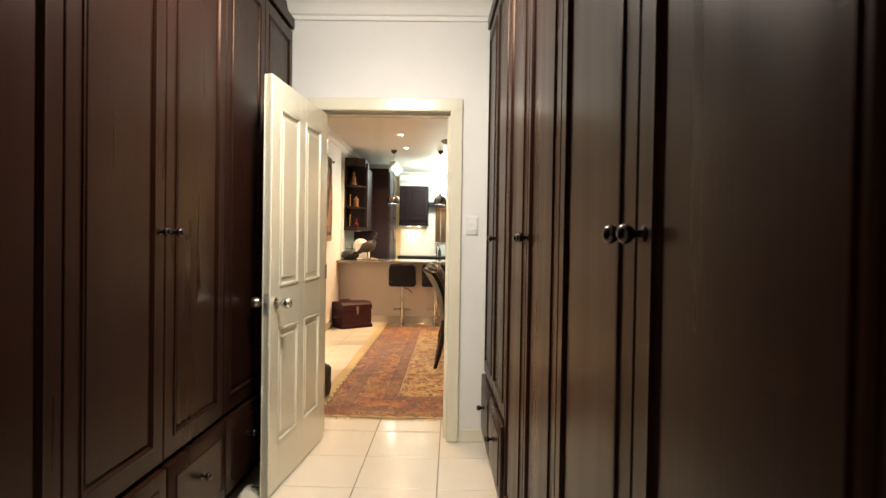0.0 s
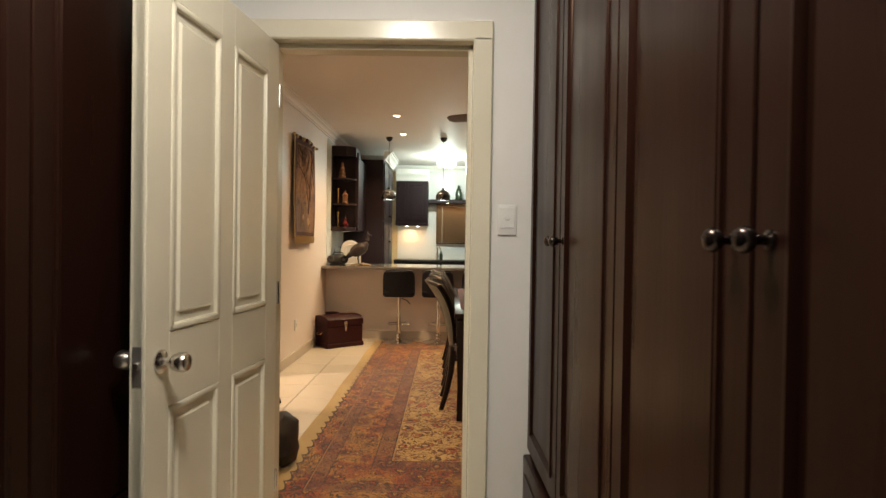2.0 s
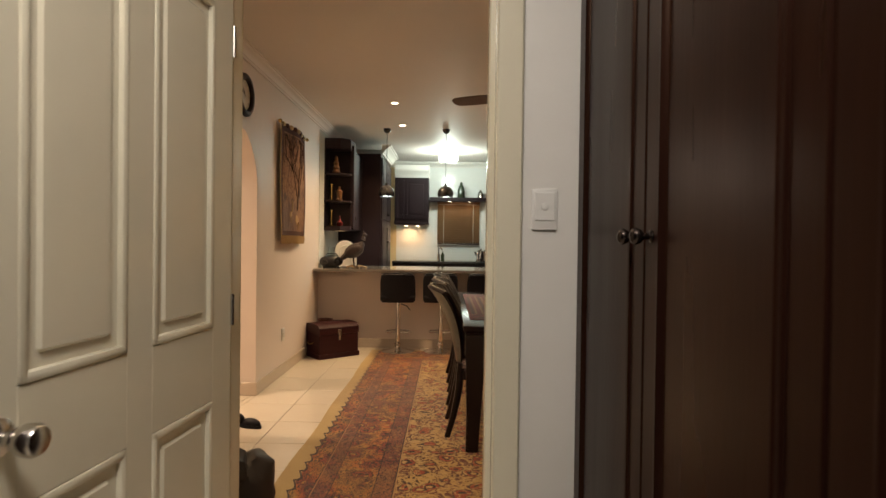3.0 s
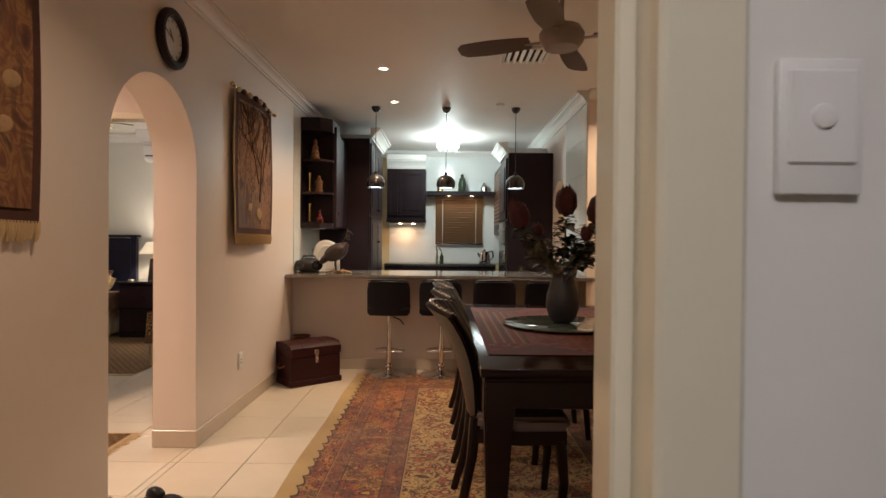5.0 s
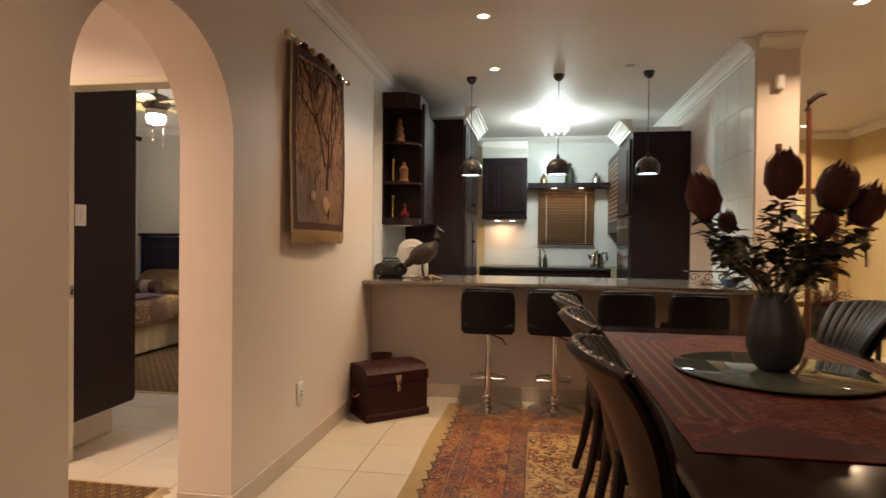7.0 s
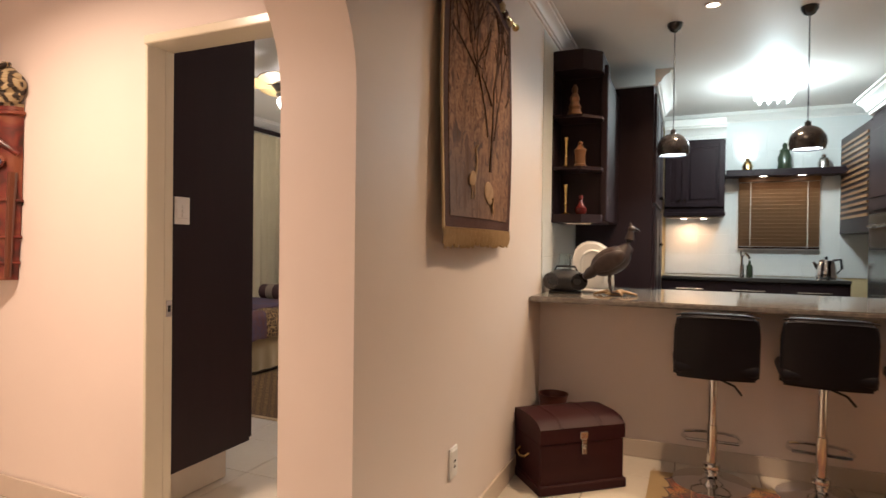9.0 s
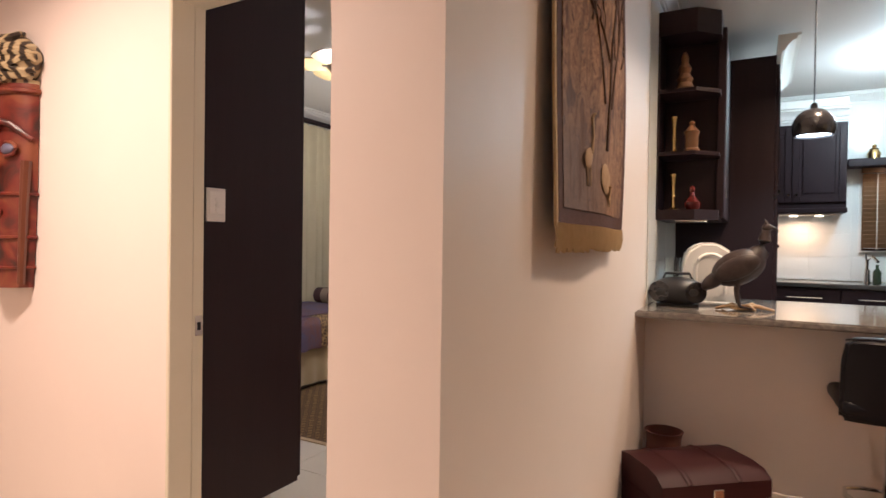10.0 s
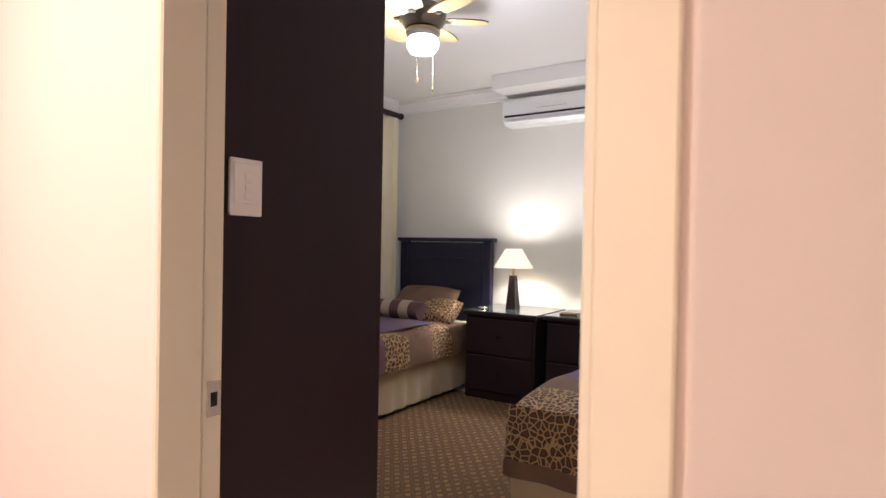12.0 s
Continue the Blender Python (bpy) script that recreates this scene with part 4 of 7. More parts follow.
def protea_vase():
    v = thing("vase_of_proteas", "charcoal vase with dried crimson proteas on the turntable", "vase", m=pose(0.485, 6.33, 0.7865))
    pot = bmesh.new()
    outer = [(0.044, 0.0), (0.056, 0.005), (0.078, 0.035), (0.091, 0.080), (0.095, 0.120), (0.090, 0.160), (0.079, 0.205), (0.066, 0.245), (0.058, 0.272), (0.056, 0.279), (0.050, 0.275), (0.054, 0.240), (0.058, 0.20)]
    lathe(pot, outer, seg=48)
    # shallow dimples in staggered rows down the shoulder
    for q in pot.verts:
        rad = math.hypot(q.co.x, q.co.y)
        if rad > 0.06 and 0.03 < q.co.z < 0.26:
            ang = math.atan2(q.co.y, q.co.x)
            k = 1 + 0.022 * math.cos(ang * 12 + (math.pi if int(q.co.z / 0.042) % 2 else 0.0))
            q.co.x *= k
            q.co.y *= k
    part("vase", pot, VASE_MAT, v, "matt charcoal dimpled vase")
    rng = random.Random(5)
    heads = [(-0.25, -0.04, 0.585, 0.060), (0.01, -0.02, 0.66, 0.062), (0.20, 0.03, 0.62, 0.066), (0.31, 0.06, 0.565, 0.060), (0.10, -0.12, 0.50, 0.034), (-0.12, 0.14, 0.52, 0.034)]
    for hx, hy, hz, r in heads:
        st = bmesh.new()
        tube(st, [(0.02 * hx, 0.02 * hy, 0.10), (hx * 0.25, hy * 0.25, 0.30), (hx * 0.65, hy * 0.65, 0.44), (hx, hy, hz - 0.06)], 0.0045, 6, 0.006)
        part("stalk", st, STALK, v)
        axis = Vector((hx * 0.8, hy * 0.8, 0.55)).normalized().to_track_quat("Z", "Y").to_matrix().to_4x4()
        fl = bmesh.new()
        ball(fl, 0, 0, 0.0, r * 0.5, r * 0.5, r * 0.75, 10, 8)
        for ring, (n, base, flare, ln) in enumerate(((12, 0.30, 0.95, 1.4), (13, 0.55, 0.80, 2.0), (12, 0.62, 0.55, 2.4), (9, 0.45, 0.25, 2.6))):
            for i in range(n):
                a = 2 * math.pi * (i + 0.5 * ring) / n + rng.uniform(-0.1, 0.1)
                L = ln * r * rng.uniform(0.85, 1.1)
                c, s = math.cos(a), math.sin(a)
                wd = r * 0.22
                pts = [(r * base, -0.5 * r), (r * (base + flare * 0.55), 0.2 * r), (r * (base + flare * 0.5), L * 0.6), (r * (base * 0.6 + flare * 0.35), L - 0.5 * r)]
                left, right = [], []
                for k, (q, z) in enumerate(pts):
                    ww = wd * (0.7, 1.0, 0.85, 0.12)[k]
                    left.append(fl.verts.new((q * c - ww * s, q * s + ww * c, z)))
                    right.append(fl.verts.new((q * c + ww * s, q * s - ww * c, z)))
                for k in range(3):
                    fl.faces.new((left[k], left[k + 1], right[k + 1], right[k]))
        fl.transform(Matrix.Translation((hx, hy, hz)) @ axis)
        part("flower_head", fl, PETAL, v, "dried crimson protea head")
    lv = [bmesh.new() for _ in range(4)]
    for i in range(560):
        hx, hy, hz, r = heads[i % len(heads)]
        f = rng.uniform(0.36, 1.02)
        base = Vector((hx * f + rng.uniform(-0.05, 0.05), hy * f + rng.uniform(-0.05, 0.05), 0.25 + (hz - 0.31) * f + rng.uniform(-0.03, 0.03)))
        a = rng.uniform(0, 2 * math.pi)
        out = Vector((math.cos(a), math.sin(a), rng.uniform(-0.35, 0.7))).normalized()
        side = out.cross(Vector((0, 0, 1))).normalized()
        L, wd = rng.uniform(0.045, 0.085), rng.uniform(0.016, 0.027)
        drop = Vector((0, 0, -0.02))
        bm = lv[i % 4]
        p = [base, base + out * L * 0.35 + side * wd, base + out * L * 0.75 + side * wd * 0.8 + drop * 0.5, base + out * L + drop, base + out * L * 0.75 - side * wd * 0.8 + drop * 0.5, base + out * L * 0.35 - side * wd]
        mid = [base + out * L * 0.35 + Vector((0, 0, -0.004)), base + out * L * 0.75 + drop * 0.5 + Vector((0, 0, -0.004))]
        vs, ms = [bm.verts.new(q) for q in p], [bm.verts.new(q) for q in mid]
        for f4 in ((vs[0], vs[1], ms[0]), (vs[1], vs[2], ms[1], ms[0]), (vs[2], vs[3], ms[1]), (vs[3], vs[4], ms[1]), (vs[4], vs[5], ms[0], ms[1]), (vs[5], vs[0], ms[0])):
            bm.faces.new(f4)
    for bm in lv:
        part("foliage", bm, LEAF, v, "olive green leathery leaves")
    sp = bmesh.new()
    for i in range(26):
        a, rr = rng.uniform(0, 2 * math.pi), rng.uniform(0.05, 0.30)
        q = Vector((rr * math.cos(a), rr * math.sin(a), rng.uniform(0.30, 0.5)))
        tube(sp, [(0, 0, 0.22), tuple(q * 0.6 + Vector((0, 0, 0.10))), tuple(q)], 0.0025, 5, 0.0018)
        for k in range(9):
            b = 2 * math.pi * k / 9
            tube(sp, [tuple(q), tuple(q + Vector((0.028 * math.cos(b), 0.012 * math.sin(k), 0.028 * math.sin(b))))], 0.0018, 4, 0.0006)
    part("dry_sprig", sp, STALK, v, "pale dry sprigs")
    return v


protea_vase()


def dining_chair():
    """Seat centre over the origin, facing +y."""
    c = thing("dining_chair", "dark wooden dining chair with ribbed brown leather back", "chair", "chairs round the dining table")
    seat = bmesh.new()
    prism(seat, [(-0.22, 0.22), (-0.235, 0.0), (-0.20, -0.20), (0.20, -0.20), (0.235, 0.0), (0.22, 0.22)], "z", 0.425, 0.485)
    bmesh.ops.bevel(seat, geom=seat.edges[:], offset=0.018, segments=3, affect="EDGES")
    part("seat", seat, SEAT_CLOTH, c, "grey-brown upholstered seat")
    rail = bmesh.new()
    prism(rail, [(-0.21, 0.205), (-0.225, 0.0), (-0.19, -0.20), (0.19, -0.20), (0.225, 0.0), (0.21, 0.205)], "z", 0.365, 0.425)
    part("seat_rail", rail, WOOD_LEG, c)
    for s in (-1, 1):
        part("front_leg", tube(bmesh.new(), [(s * 0.19, 0.18, 0.38), (s * 0.20, 0.195, 0.2), (s * 0.195, 0.18, 0.0)], 0.027, 10, 0.017), WOOD_LEG, c)
        part("rear_leg", tube(bmesh.new(), [(s * 0.17, -0.19, 0.47), (s * 0.175, -0.205, 0.3), (s * 0.185, -0.235, 0.14), (s * 0.19, -0.275, 0.0)], 0.027, 10, 0.018), WOOD_LEG, c)

    def back_point(u, v):
        wd = 0.145 + 0.115 * v ** 1.15
        x = (2 * u - 1) * wd
        cur = (2 * u - 1) ** 2
        z = 0.46 + 0.495 * v - 0.030 * cur * v
        y = -0.195 - 0.09 * v - 0.11 * v ** 3 + (0.03 + 0.07 * v) * cur
        return x, y, z

    n = 11
    padding = bmesh.new()

    def padded(u, v):
        x, y, z = back_point(u, v)
        rib = abs(math.sin(math.pi * u * n)) ** 0.6
        return x, y + 0.004 + 0.016 * rib, z
    grid_sheet(padding, n * 6, 16, padded)
    part("back_padding", thick(padding, -0.012), LEATHER_BROWN, c, "vertically ribbed dark brown leather", 60)
    shell = bmesh.new()
    grid_sheet(shell, 14, 14, lambda u, v: (back_point(u, v)[0] * 1.02, back_point(u, v)[1] - 0.012, back_point(u, v)[2] + 0.004 * v))
    part("back_shell", thick(shell, 0.016), WOOD_LEG, c, "curved dark wooden back shell", 60)
    rim = bmesh.new()
    tube(rim, [back_point(i / 14, 1.0) for i in range(15)], 0.013, 8)
    part("top_rim", rim, LEATHER_BROWN, c)
    stud = mesh_of("stud", ball(bmesh.new(), 0, 0, 0, 0.0065, 0.0065, 0.005, 8, 5), STEEL, 60)
    for i in range(15):
        x, y, z = back_point(i / 14, 1.0)
        o = new("stud", stud)
        o.parent, o.location = c, (x, y - 0.002, z + 0.0125)
    return c


CH = dining_chair()
spots = [(0.13, 5.69, -90), (0.135, 6.40, -91), (0.13, 7.10, -89), (0.89, 5.70, 90), (0.90, 6.42, 91), (0.89, 7.14, 89)]
CH.matrix_basis = pose(spots[0][0], spots[0][1], 0.009, 0, 0, spots[0][2])
for x, y, a in spots[1:]:
    copy_thing(CH, pose(x, y, 0.009, 0, 0, a))


def tapestry(y0, y1, z0, z1, x, material, tree, label):
    cy, cz, hw, hh = (y0 + y1) / 2, (z0 + z1) / 2, (y1 - y0) / 2, (z1 - z0) / 2
    t = thing("tapestry", label, "wall hanging", m=pose(x, cy, cz))

    def wave(y, z):
        return 0.014 + 0.014 * math.sin(y * 9 + 1.6) + 0.008 * math.sin(z * 4 + y * 5)
    part("border", thick(grid_sheet(bmesh.new(), 20, 26, lambda u, v: (0.012 + wave(-hw + 2 * hw * u, -hh + 2 * hh * v), -hw + 2 * hw * u, -hh + 2 * hh * v)), 0.006), TAP_BORDER, t, "dark brown woven border")
    a, b = hw - 0.045, hh - 0.05
    part("picture", thick(grid_sheet(bmesh.new(), 20, 26, lambda u, v: (0.021 + wave(-a + 2 * a * u, -b + 2 * b * v), -a + 2 * a * u, -b + 2 * b * v)), 0.004), material, t, "woven tree picture in browns" if tree else "woven leaf picture in browns")
    rng = random.Random(int(abs(y0) * 100))
    bm = bmesh.new()

    def branch(p, ang, ln, r, depth):
        q = (p[0] + math.sin(ang) * ln, p[1] + math.cos(ang) * ln)
        q = (max(-a + 0.02, min(a - 0.02, q[0])), min(b - 0.02, q[1]))
        m = ((p[0] + q[0]) / 2 + rng.uniform(-0.02, 0.02), (p[1] + q[1]) / 2)
        tube(bm, [(0.023 + wave(*p), *p), (0.023 + wave(*m), *m), (0.023 + wave(*q), *q)], r, 5, r * 0.6, 0.5)
        if depth:
            for k in range(2 if depth < 4 else 3):
                branch(q, ang + rng.uniform(-0.75, 0.75), ln * rng.uniform(0.6, 0.85), r * 0.62, depth - 1)
    if tree:
        branch((0.03, -b + 0.20), 0.02, 0.34, 0.011, 5)
        branch((-0.01, -b + 0.34), -0.45, 0.26, 0.007, 5)
        branch((0.07, -b + 0.34), 0.38, 0.26, 0.007, 5)
        for k in range(9):
            branch((rng.uniform(-a * 0.8, a * 0.8), rng.uniform(0.0, b * 0.7)), rng.uniform(-0.9, 0.9), 0.10, 0.005, 3)
    else:
        for k in range(7):
            branch((rng.uniform(-a * 0.6, a * 0.6), -b + 0.3 + 0.09 * k), rng.uniform(-1.3, 1.3), 0.14, 0.012, 2)
    part("woven_tree", bm, TAP_DARK, t)
    if tree:
        for fy, fz, g in ((-0.15, -b + 0.155, 0.85),):
            def at(dy, dz):
                return (0.024 + wave(fy + dy * g, fz + dz * g), fy + dy * g, fz + dz * g)
            figs = ball(bmesh.new(), *at(0, 0), 0.005, 0.048 * g, 0.034 * g, 12, 8, Matrix.Rotation(0.4, 4, "X"))
            tube(figs, [at(0.03, 0.02), at(0.045, 0.08), at(0.03, 0.14), at(0.05, 0.16)], 0.009 * g, 6, 0.007 * g, 0.5)
            for q in (-0.012, 0.015):
                tube(figs, [at(q, -0.02), at(q + 0.006, -0.06), at(q, -0.095)], 0.005 * g, 5, 0.004 * g, 0.5)
            part("woven_figure", figs, TAP_LIGHT, t, "pale woven bird")
        fy, fz = 0.02, -b + 0.11
        hen = ball(bmesh.new(), 0.024 + wave(fy, fz), fy, fz, 0.005, 0.060, 0.046, 14, 8, Matrix.Rotation(-0.35, 4, "X"))
        tube(hen, [(0.024 + wave(fy, fz), fy + 0.03, fz - 0.02), (0.024 + wave(fy, fz), fy + 0.055, fz - 0.06), (0.024 + wave(fy, fz), fy + 0.058, fz - 0.085)], 0.012, 6, 0.007, 0.5)
        part("woven_figure", hen, TAP_LIGHT, t, "pale woven feeding bird")
        selvedge = thick(grid_sheet(bmesh.new(), 2, 20, lambda u, w: (0.0165 + wave(-hw, -hh + 2 * hh * w), -hw - 0.012 + 0.022 * u, -hh + 2 * hh * w)), 0.008)
        part("selvedge", selvedge, FRINGE, t, "pale turned selvedge")
    else:
        for k in range(9):
            fy, fz = rng.uniform(-a * 0.8, a * 0.8), rng.uniform(-b * 0.55, b * 0.8)
            figs = ball(bmesh.new(), 0.024 + wave(fy, fz), fy, fz, 0.006, 0.05, 0.03, 12, 8, Matrix.Rotation(rng.uniform(-1, 1), 4, "X"))
            part("woven_figure", figs, TAP_LIGHT, t)
    fr2 = bmesh.new()
    for i in range(60):
        y = -hw + 2 * hw * i / 59
        l = rng.uniform(0.055, 0.072)
        d = rng.uniform(-0.006, 0.006)
        tube(fr2, [(0.014 + wave(y, -hh), y, -hh + 0.008), (0.017 + wave(y, -hh), y + d * 0.5, -hh - l * 0.5), (0.012 + wave(y, -hh), y + d, -hh - l)], 0.0075, 5, 0.006)
    part("fringe", fr2, FRINGE, t, "cream bottom fringe")
    for i in range(9):
        y = -hw + 0.03 + (2 * hw - 0.06) * i / 8
        loops = box(bmesh.new(), 0.0 + wave(y, hh), y - 0.022, hh - 0.012, 0.036 + wave(y, hh), y + 0.022, hh + 0.028, 0.008)
        part("hanging_loop", loops, FRINGE if tree and i % 2 == 0 else TAP_BORDER, t)
    rod = bmesh.new()
    tube(rod, [(0.022, -hw - 0.07, hh + 0.012), (0.022, hw + 0.05, hh + 0.012)], 0.009, 10)
    ball(rod, 0.022, -hw - 0.08, hh + 0.012, 0.018, 0.02, 0.018)
    ball(rod, 0.022, hw + 0.06, hh + 0.012, 0.018, 0.02, 0.018)
    part("rod", rod, BRASS, t, "brass hanging rod")
    return t


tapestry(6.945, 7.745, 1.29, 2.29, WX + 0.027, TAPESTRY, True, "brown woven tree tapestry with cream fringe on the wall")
tapestry(4.18, 5.06, 1.30, 2.35, WX + 0.012, TAPESTRY_B, False, "dark woven leaf tapestry with cream fringe")


def wall_clock():
    c = thing("wall_clock", "round dark wooden wall clock with white face", "clock", m=pose(WX, 6.09, 2.325, 0, 90, 0))
    part("rim", lathe(bmesh.new(), [(0.150, 0.0), (0.160, 0.012), (0.158, 0.030), (0.145, 0.040), (0.125, 0.040), (0.112, 0.026), (0.112, 0.010)], seg=48, cap=False), WOOD_BLACK, c)
    part("face", lathe(bmesh.new(), [(0.118, 0.004), (0.118, 0.014)], seg=48), CLOCK_FACE, c)
    marks = bmesh.new()
    for i in range(12):
        a = 2 * math.pi * i / 12
        m = box(bmesh.new(), -0.003, 0.088, 0.0145, 0.003, 0.104, 0.0155)
        m.transform(Matrix.Rotation(a, 4, "Z"))
        me = bpy.data.meshes.new("m")
        m.to_mesh(me)
        m.free()
        marks.from_mesh(me)
        bpy.data.meshes.remove(me)
    part("hour_marks", marks, BLACK_PLASTIC, c)
    for ln, ang, wd in ((0.055, 2.2, 0.0035), (0.085, 2.75, 0.0025)):
        h = box(bmesh.new(), -wd, -0.012, 0.016, wd, ln, 0.018)
        h.transform(Matrix.Rotation(ang, 4, "Z"))
        part("clock_hand", h, BLACK_PLASTIC, c)
    return c


wall_clock()
switch_plate("white wall socket above the skirting", pose(WX + 0.001, 7.16, 0.375, 0, 0, 90), "socket", 0.075, 0.12)


def travel_trunk():
    ang = 40.0
    t = thing("wooden_chest", "dark red-brown wooden chest with domed lid on the tiles", "chest", m=pose(-1.425, 8.115, 0, 0, 0, ang))
    w, d, h = 0.235, 0.175, 0.25
    b = box(bmesh.new(), -w, -d, 0.035, w, d, h, 0.006)
    part("body", b, TRUNK_WOOD, t)
    part("base_moulding", box(bmesh.new(), -w - 0.012, -d - 0.012, 0.0, w + 0.012, d + 0.012, 0.05, 0.006), TRUNK_WOOD, t)
    prof = [(-d - 0.004, h + 0.004), (d + 0.004, h + 0.004), (d + 0.004, h + 0.075), (d * 0.80, h + 0.104), (d * 0.40, h + 0.116), (-d * 0.40, h + 0.116), (-d * 0.80, h + 0.104), (-d - 0.004, h + 0.075)]
    part("lid", prism(bmesh.new(), prof, "x", -w - 0.004, w + 0.004), TRUNK_WOOD, t, "domed lid")
    for x in (-0.12, 0.10):
        arc = [(x, p * 1.012, z + 0.003) for p, z in prof[2:]]
        part("strap", tube(bmesh.new(), arc, 0.012, 6, None, 0.2), TRUNK_WOOD, t, "wooden batten over the lid")
    cl = box(bmesh.new(), -0.022, -d - 0.012, h + 0.015, 0.022, -d - 0.004, h + 0.055, 0.003)
    box(cl, -0.014, -d - 0.016, h - 0.06, 0.014, -d - 0.001, h + 0.02, 0.003)
    ball(cl, 0, -d - 0.016, h - 0.02, 0.010, 0.008, 0.014, 10, 8)
    part("clasp", cl, STEEL, t, "tarnished metal clasp")
    for s in (-1, 1):
        part("side_handle", tube(bmesh.new(), [(s * (w + 0.003), -0.05, 0.17), (s * (w + 0.025), -0.045, 0.155), (s * (w + 0.03), 0, 0.145), (s * (w + 0.025), 0.045, 0.155), (s * (w + 0.003), 0.05, 0.17)], 0.006, 8), BRASS, t, "brass side handle")
    return t


travel_trunk()
pot = solid("clay_pot", lathe(bmesh.new(), [(0.055, 0.0), (0.075, 0.02), (0.088, 0.12), (0.085, 0.22), (0.078, 0.30), (0.085, 0.335), (0.090, 0.345), (0.082, 0.345), (0.072, 0.30), (0.075, 0.15)], seg=28), CLAY, "dark red clay pot on the floor behind the trunk", "pot", pose(-1.575, 8.485, 0))
sculpt = bmesh.new()
ball(sculpt, 0.04, 0.05, 0.14, 0.11, 0.15, 0.15)
ball(sculpt, -0.02, -0.06, 0.26, 0.09, 0.10, 0.10)
tube(sculpt, [(-0.06, 0.0, 0.20), (-0.25, 0.0, 0.45), (-0.36, 0.02, 0.68), (-0.36, 0.0, 0.86)], 0.09, 12, 0.050)
ball(sculpt, -0.36, -0.01, 0.80, 0.060, 0.075, 0.085)
ball(sculpt, -0.35, -0.02, 0.95, 0.050, 0.060, 0.050)
tube(sculpt, [(-0.35, -0.01, 0.95), (-0.31, 0.01, 1.00), (-0.265, 0.03, 1.055)], 0.040, 10, 0.010)
for v in sculpt.verts:
    v.co += noise.noise_vector(v.co * 11.0) * 0.030 + noise.noise_vector(v.co * 27.0) * 0.012
solid("wooden_sculpture", sculpt, EBONY, "tall dark ebony carving standing on the floor", "sculpture", pose(-1.075, 4.38, 0))
shoe = bmesh.new()
prism(shoe, [(-0.13, -0.035), (0.05, -0.045), (0.12, -0.02), (0.135, 0.0), (0.12, 0.02), (0.05, 0.045), (-0.13, 0.035)], "z", 0.0, 0.018)
ball(shoe, 0.05, 0, 0.025, 0.075, 0.036, 0.035)
ball(shoe, -0.07, 0, 0.035, 0.055, 0.034, 0.04)
solid("shoe", shoe, LEATHER, "black leather shoe on the tiles", "shoe", pose(-1.50, 5.68, 0, 0, 0, -25))


def ceiling_fan(label, x, y, top, drop, blades, length, width, body, blade_mat, lit, turn_deg, start=0.17):
    f = thing("ceiling_fan", label, "ceiling fan", m=pose(x, y, top, 0, 0, turn_deg))
    part("canopy", lathe(bmesh.new(), [(0.025, -0.075), (0.05, -0.06), (0.068, -0.02), (0.07, 0.0)], seg=28), body, f)
    part("down_rod", lathe(bmesh.new(), [(0.012, -drop), (0.012, -0.06)], seg=14), body, f)
    z = -drop
    part("motor", lathe(bmesh.new(), [(0.02, z - 0.13), (0.09, z - 0.125), (0.115, z - 0.09), (0.12, z - 0.05), (0.10, z - 0.015), (0.04, z + 0.01), (0.02, z + 0.015)], seg=36), body, f)
    for i in range(blades):
        a = 2 * math.pi * i / blades
        turn4 = Matrix.Rotation(a, 4, "Z")
        ir = box(bmesh.new(), 0.06, -0.016, z - 0.085, start + 0.03, 0.016, z - 0.079, 0.002)
        ir.transform(turn4)
        part("blade_iron", ir, body, f)
        b = bmesh.new()
        n = 12
        edge = [(start + length * k / n, width * (0.55 + 0.45 * math.sin(math.pi * min(k / n * 0.62 + 0.12, 1)))) for k in range(n + 1)]
        edge += [(start + length + 0.03, width * 0.45)]
        ring = [(px, -w / 2) for px, w in edge] + [(px, w / 2) for px, w in edge[::-1]]
        prism(b, ring, "z", -0.004, 0.004)
        b.transform(turn4 @ Matrix.Translation((0, 0, z - 0.075)) @ Matrix.Rotation(radians(12), 4, "X"))
        part("blade", b, blade_mat, f)
    if lit:
        part("light_kit", lathe(bmesh.new(), [(0.075, z - 0.17), (0.09, z - 0.15), (0.085, z - 0.13)], seg=28), body, f)
        g = part("glass_shade", lathe(bmesh.new(), [(0.025, z - 0.255), (0.062, z - 0.244), (0.082, z - 0.215), (0.082, z - 0.185), (0.066, z - 0.17)], seg=28), LAMP_FAN, f, "lit opal glass bowl")
        g.visible_shadow = False
        for dx, ln in ((0.05, 0.20), (-0.03, 0.15)):
            ch = tube(bmesh.new(), [(dx, -0.06, z - 0.16), (dx, -0.06, z - 0.25 - ln)], 0.0022, 6)
            ball(ch, dx, -0.06, z - 0.25 - ln, 0.006, 0.006, 0.014, 8, 6)
            part("pull_chain", ch, BRASS, f)
    return f


ceiling_fan("taupe ceiling fan with dark brown blades over the dining table", 0.41, 6.07, CEIL, 0.27, 4, 0.38, 0.14, FAN_BODY, FAN_BLADE_WOOD, False, -22)


def downlight(x, y):
    d = thing("downlight", "small round recessed ceiling downlight, lit (two of the seven are added fill)", "downlight", "ceiling downlights", pose(x, y, CEIL))
    part("trim", lathe(bmesh.new(), [(0.034, -0.006), (0.044, -0.007), (0.050, -0.001), (0.050, 0.004)], seg=28, cap=False), PLASTER, d)
    part("lens", lathe(bmesh.new(), [(0.035, -0.004), (0.035, 0.0)], seg=24), LAMP_WARM, d)


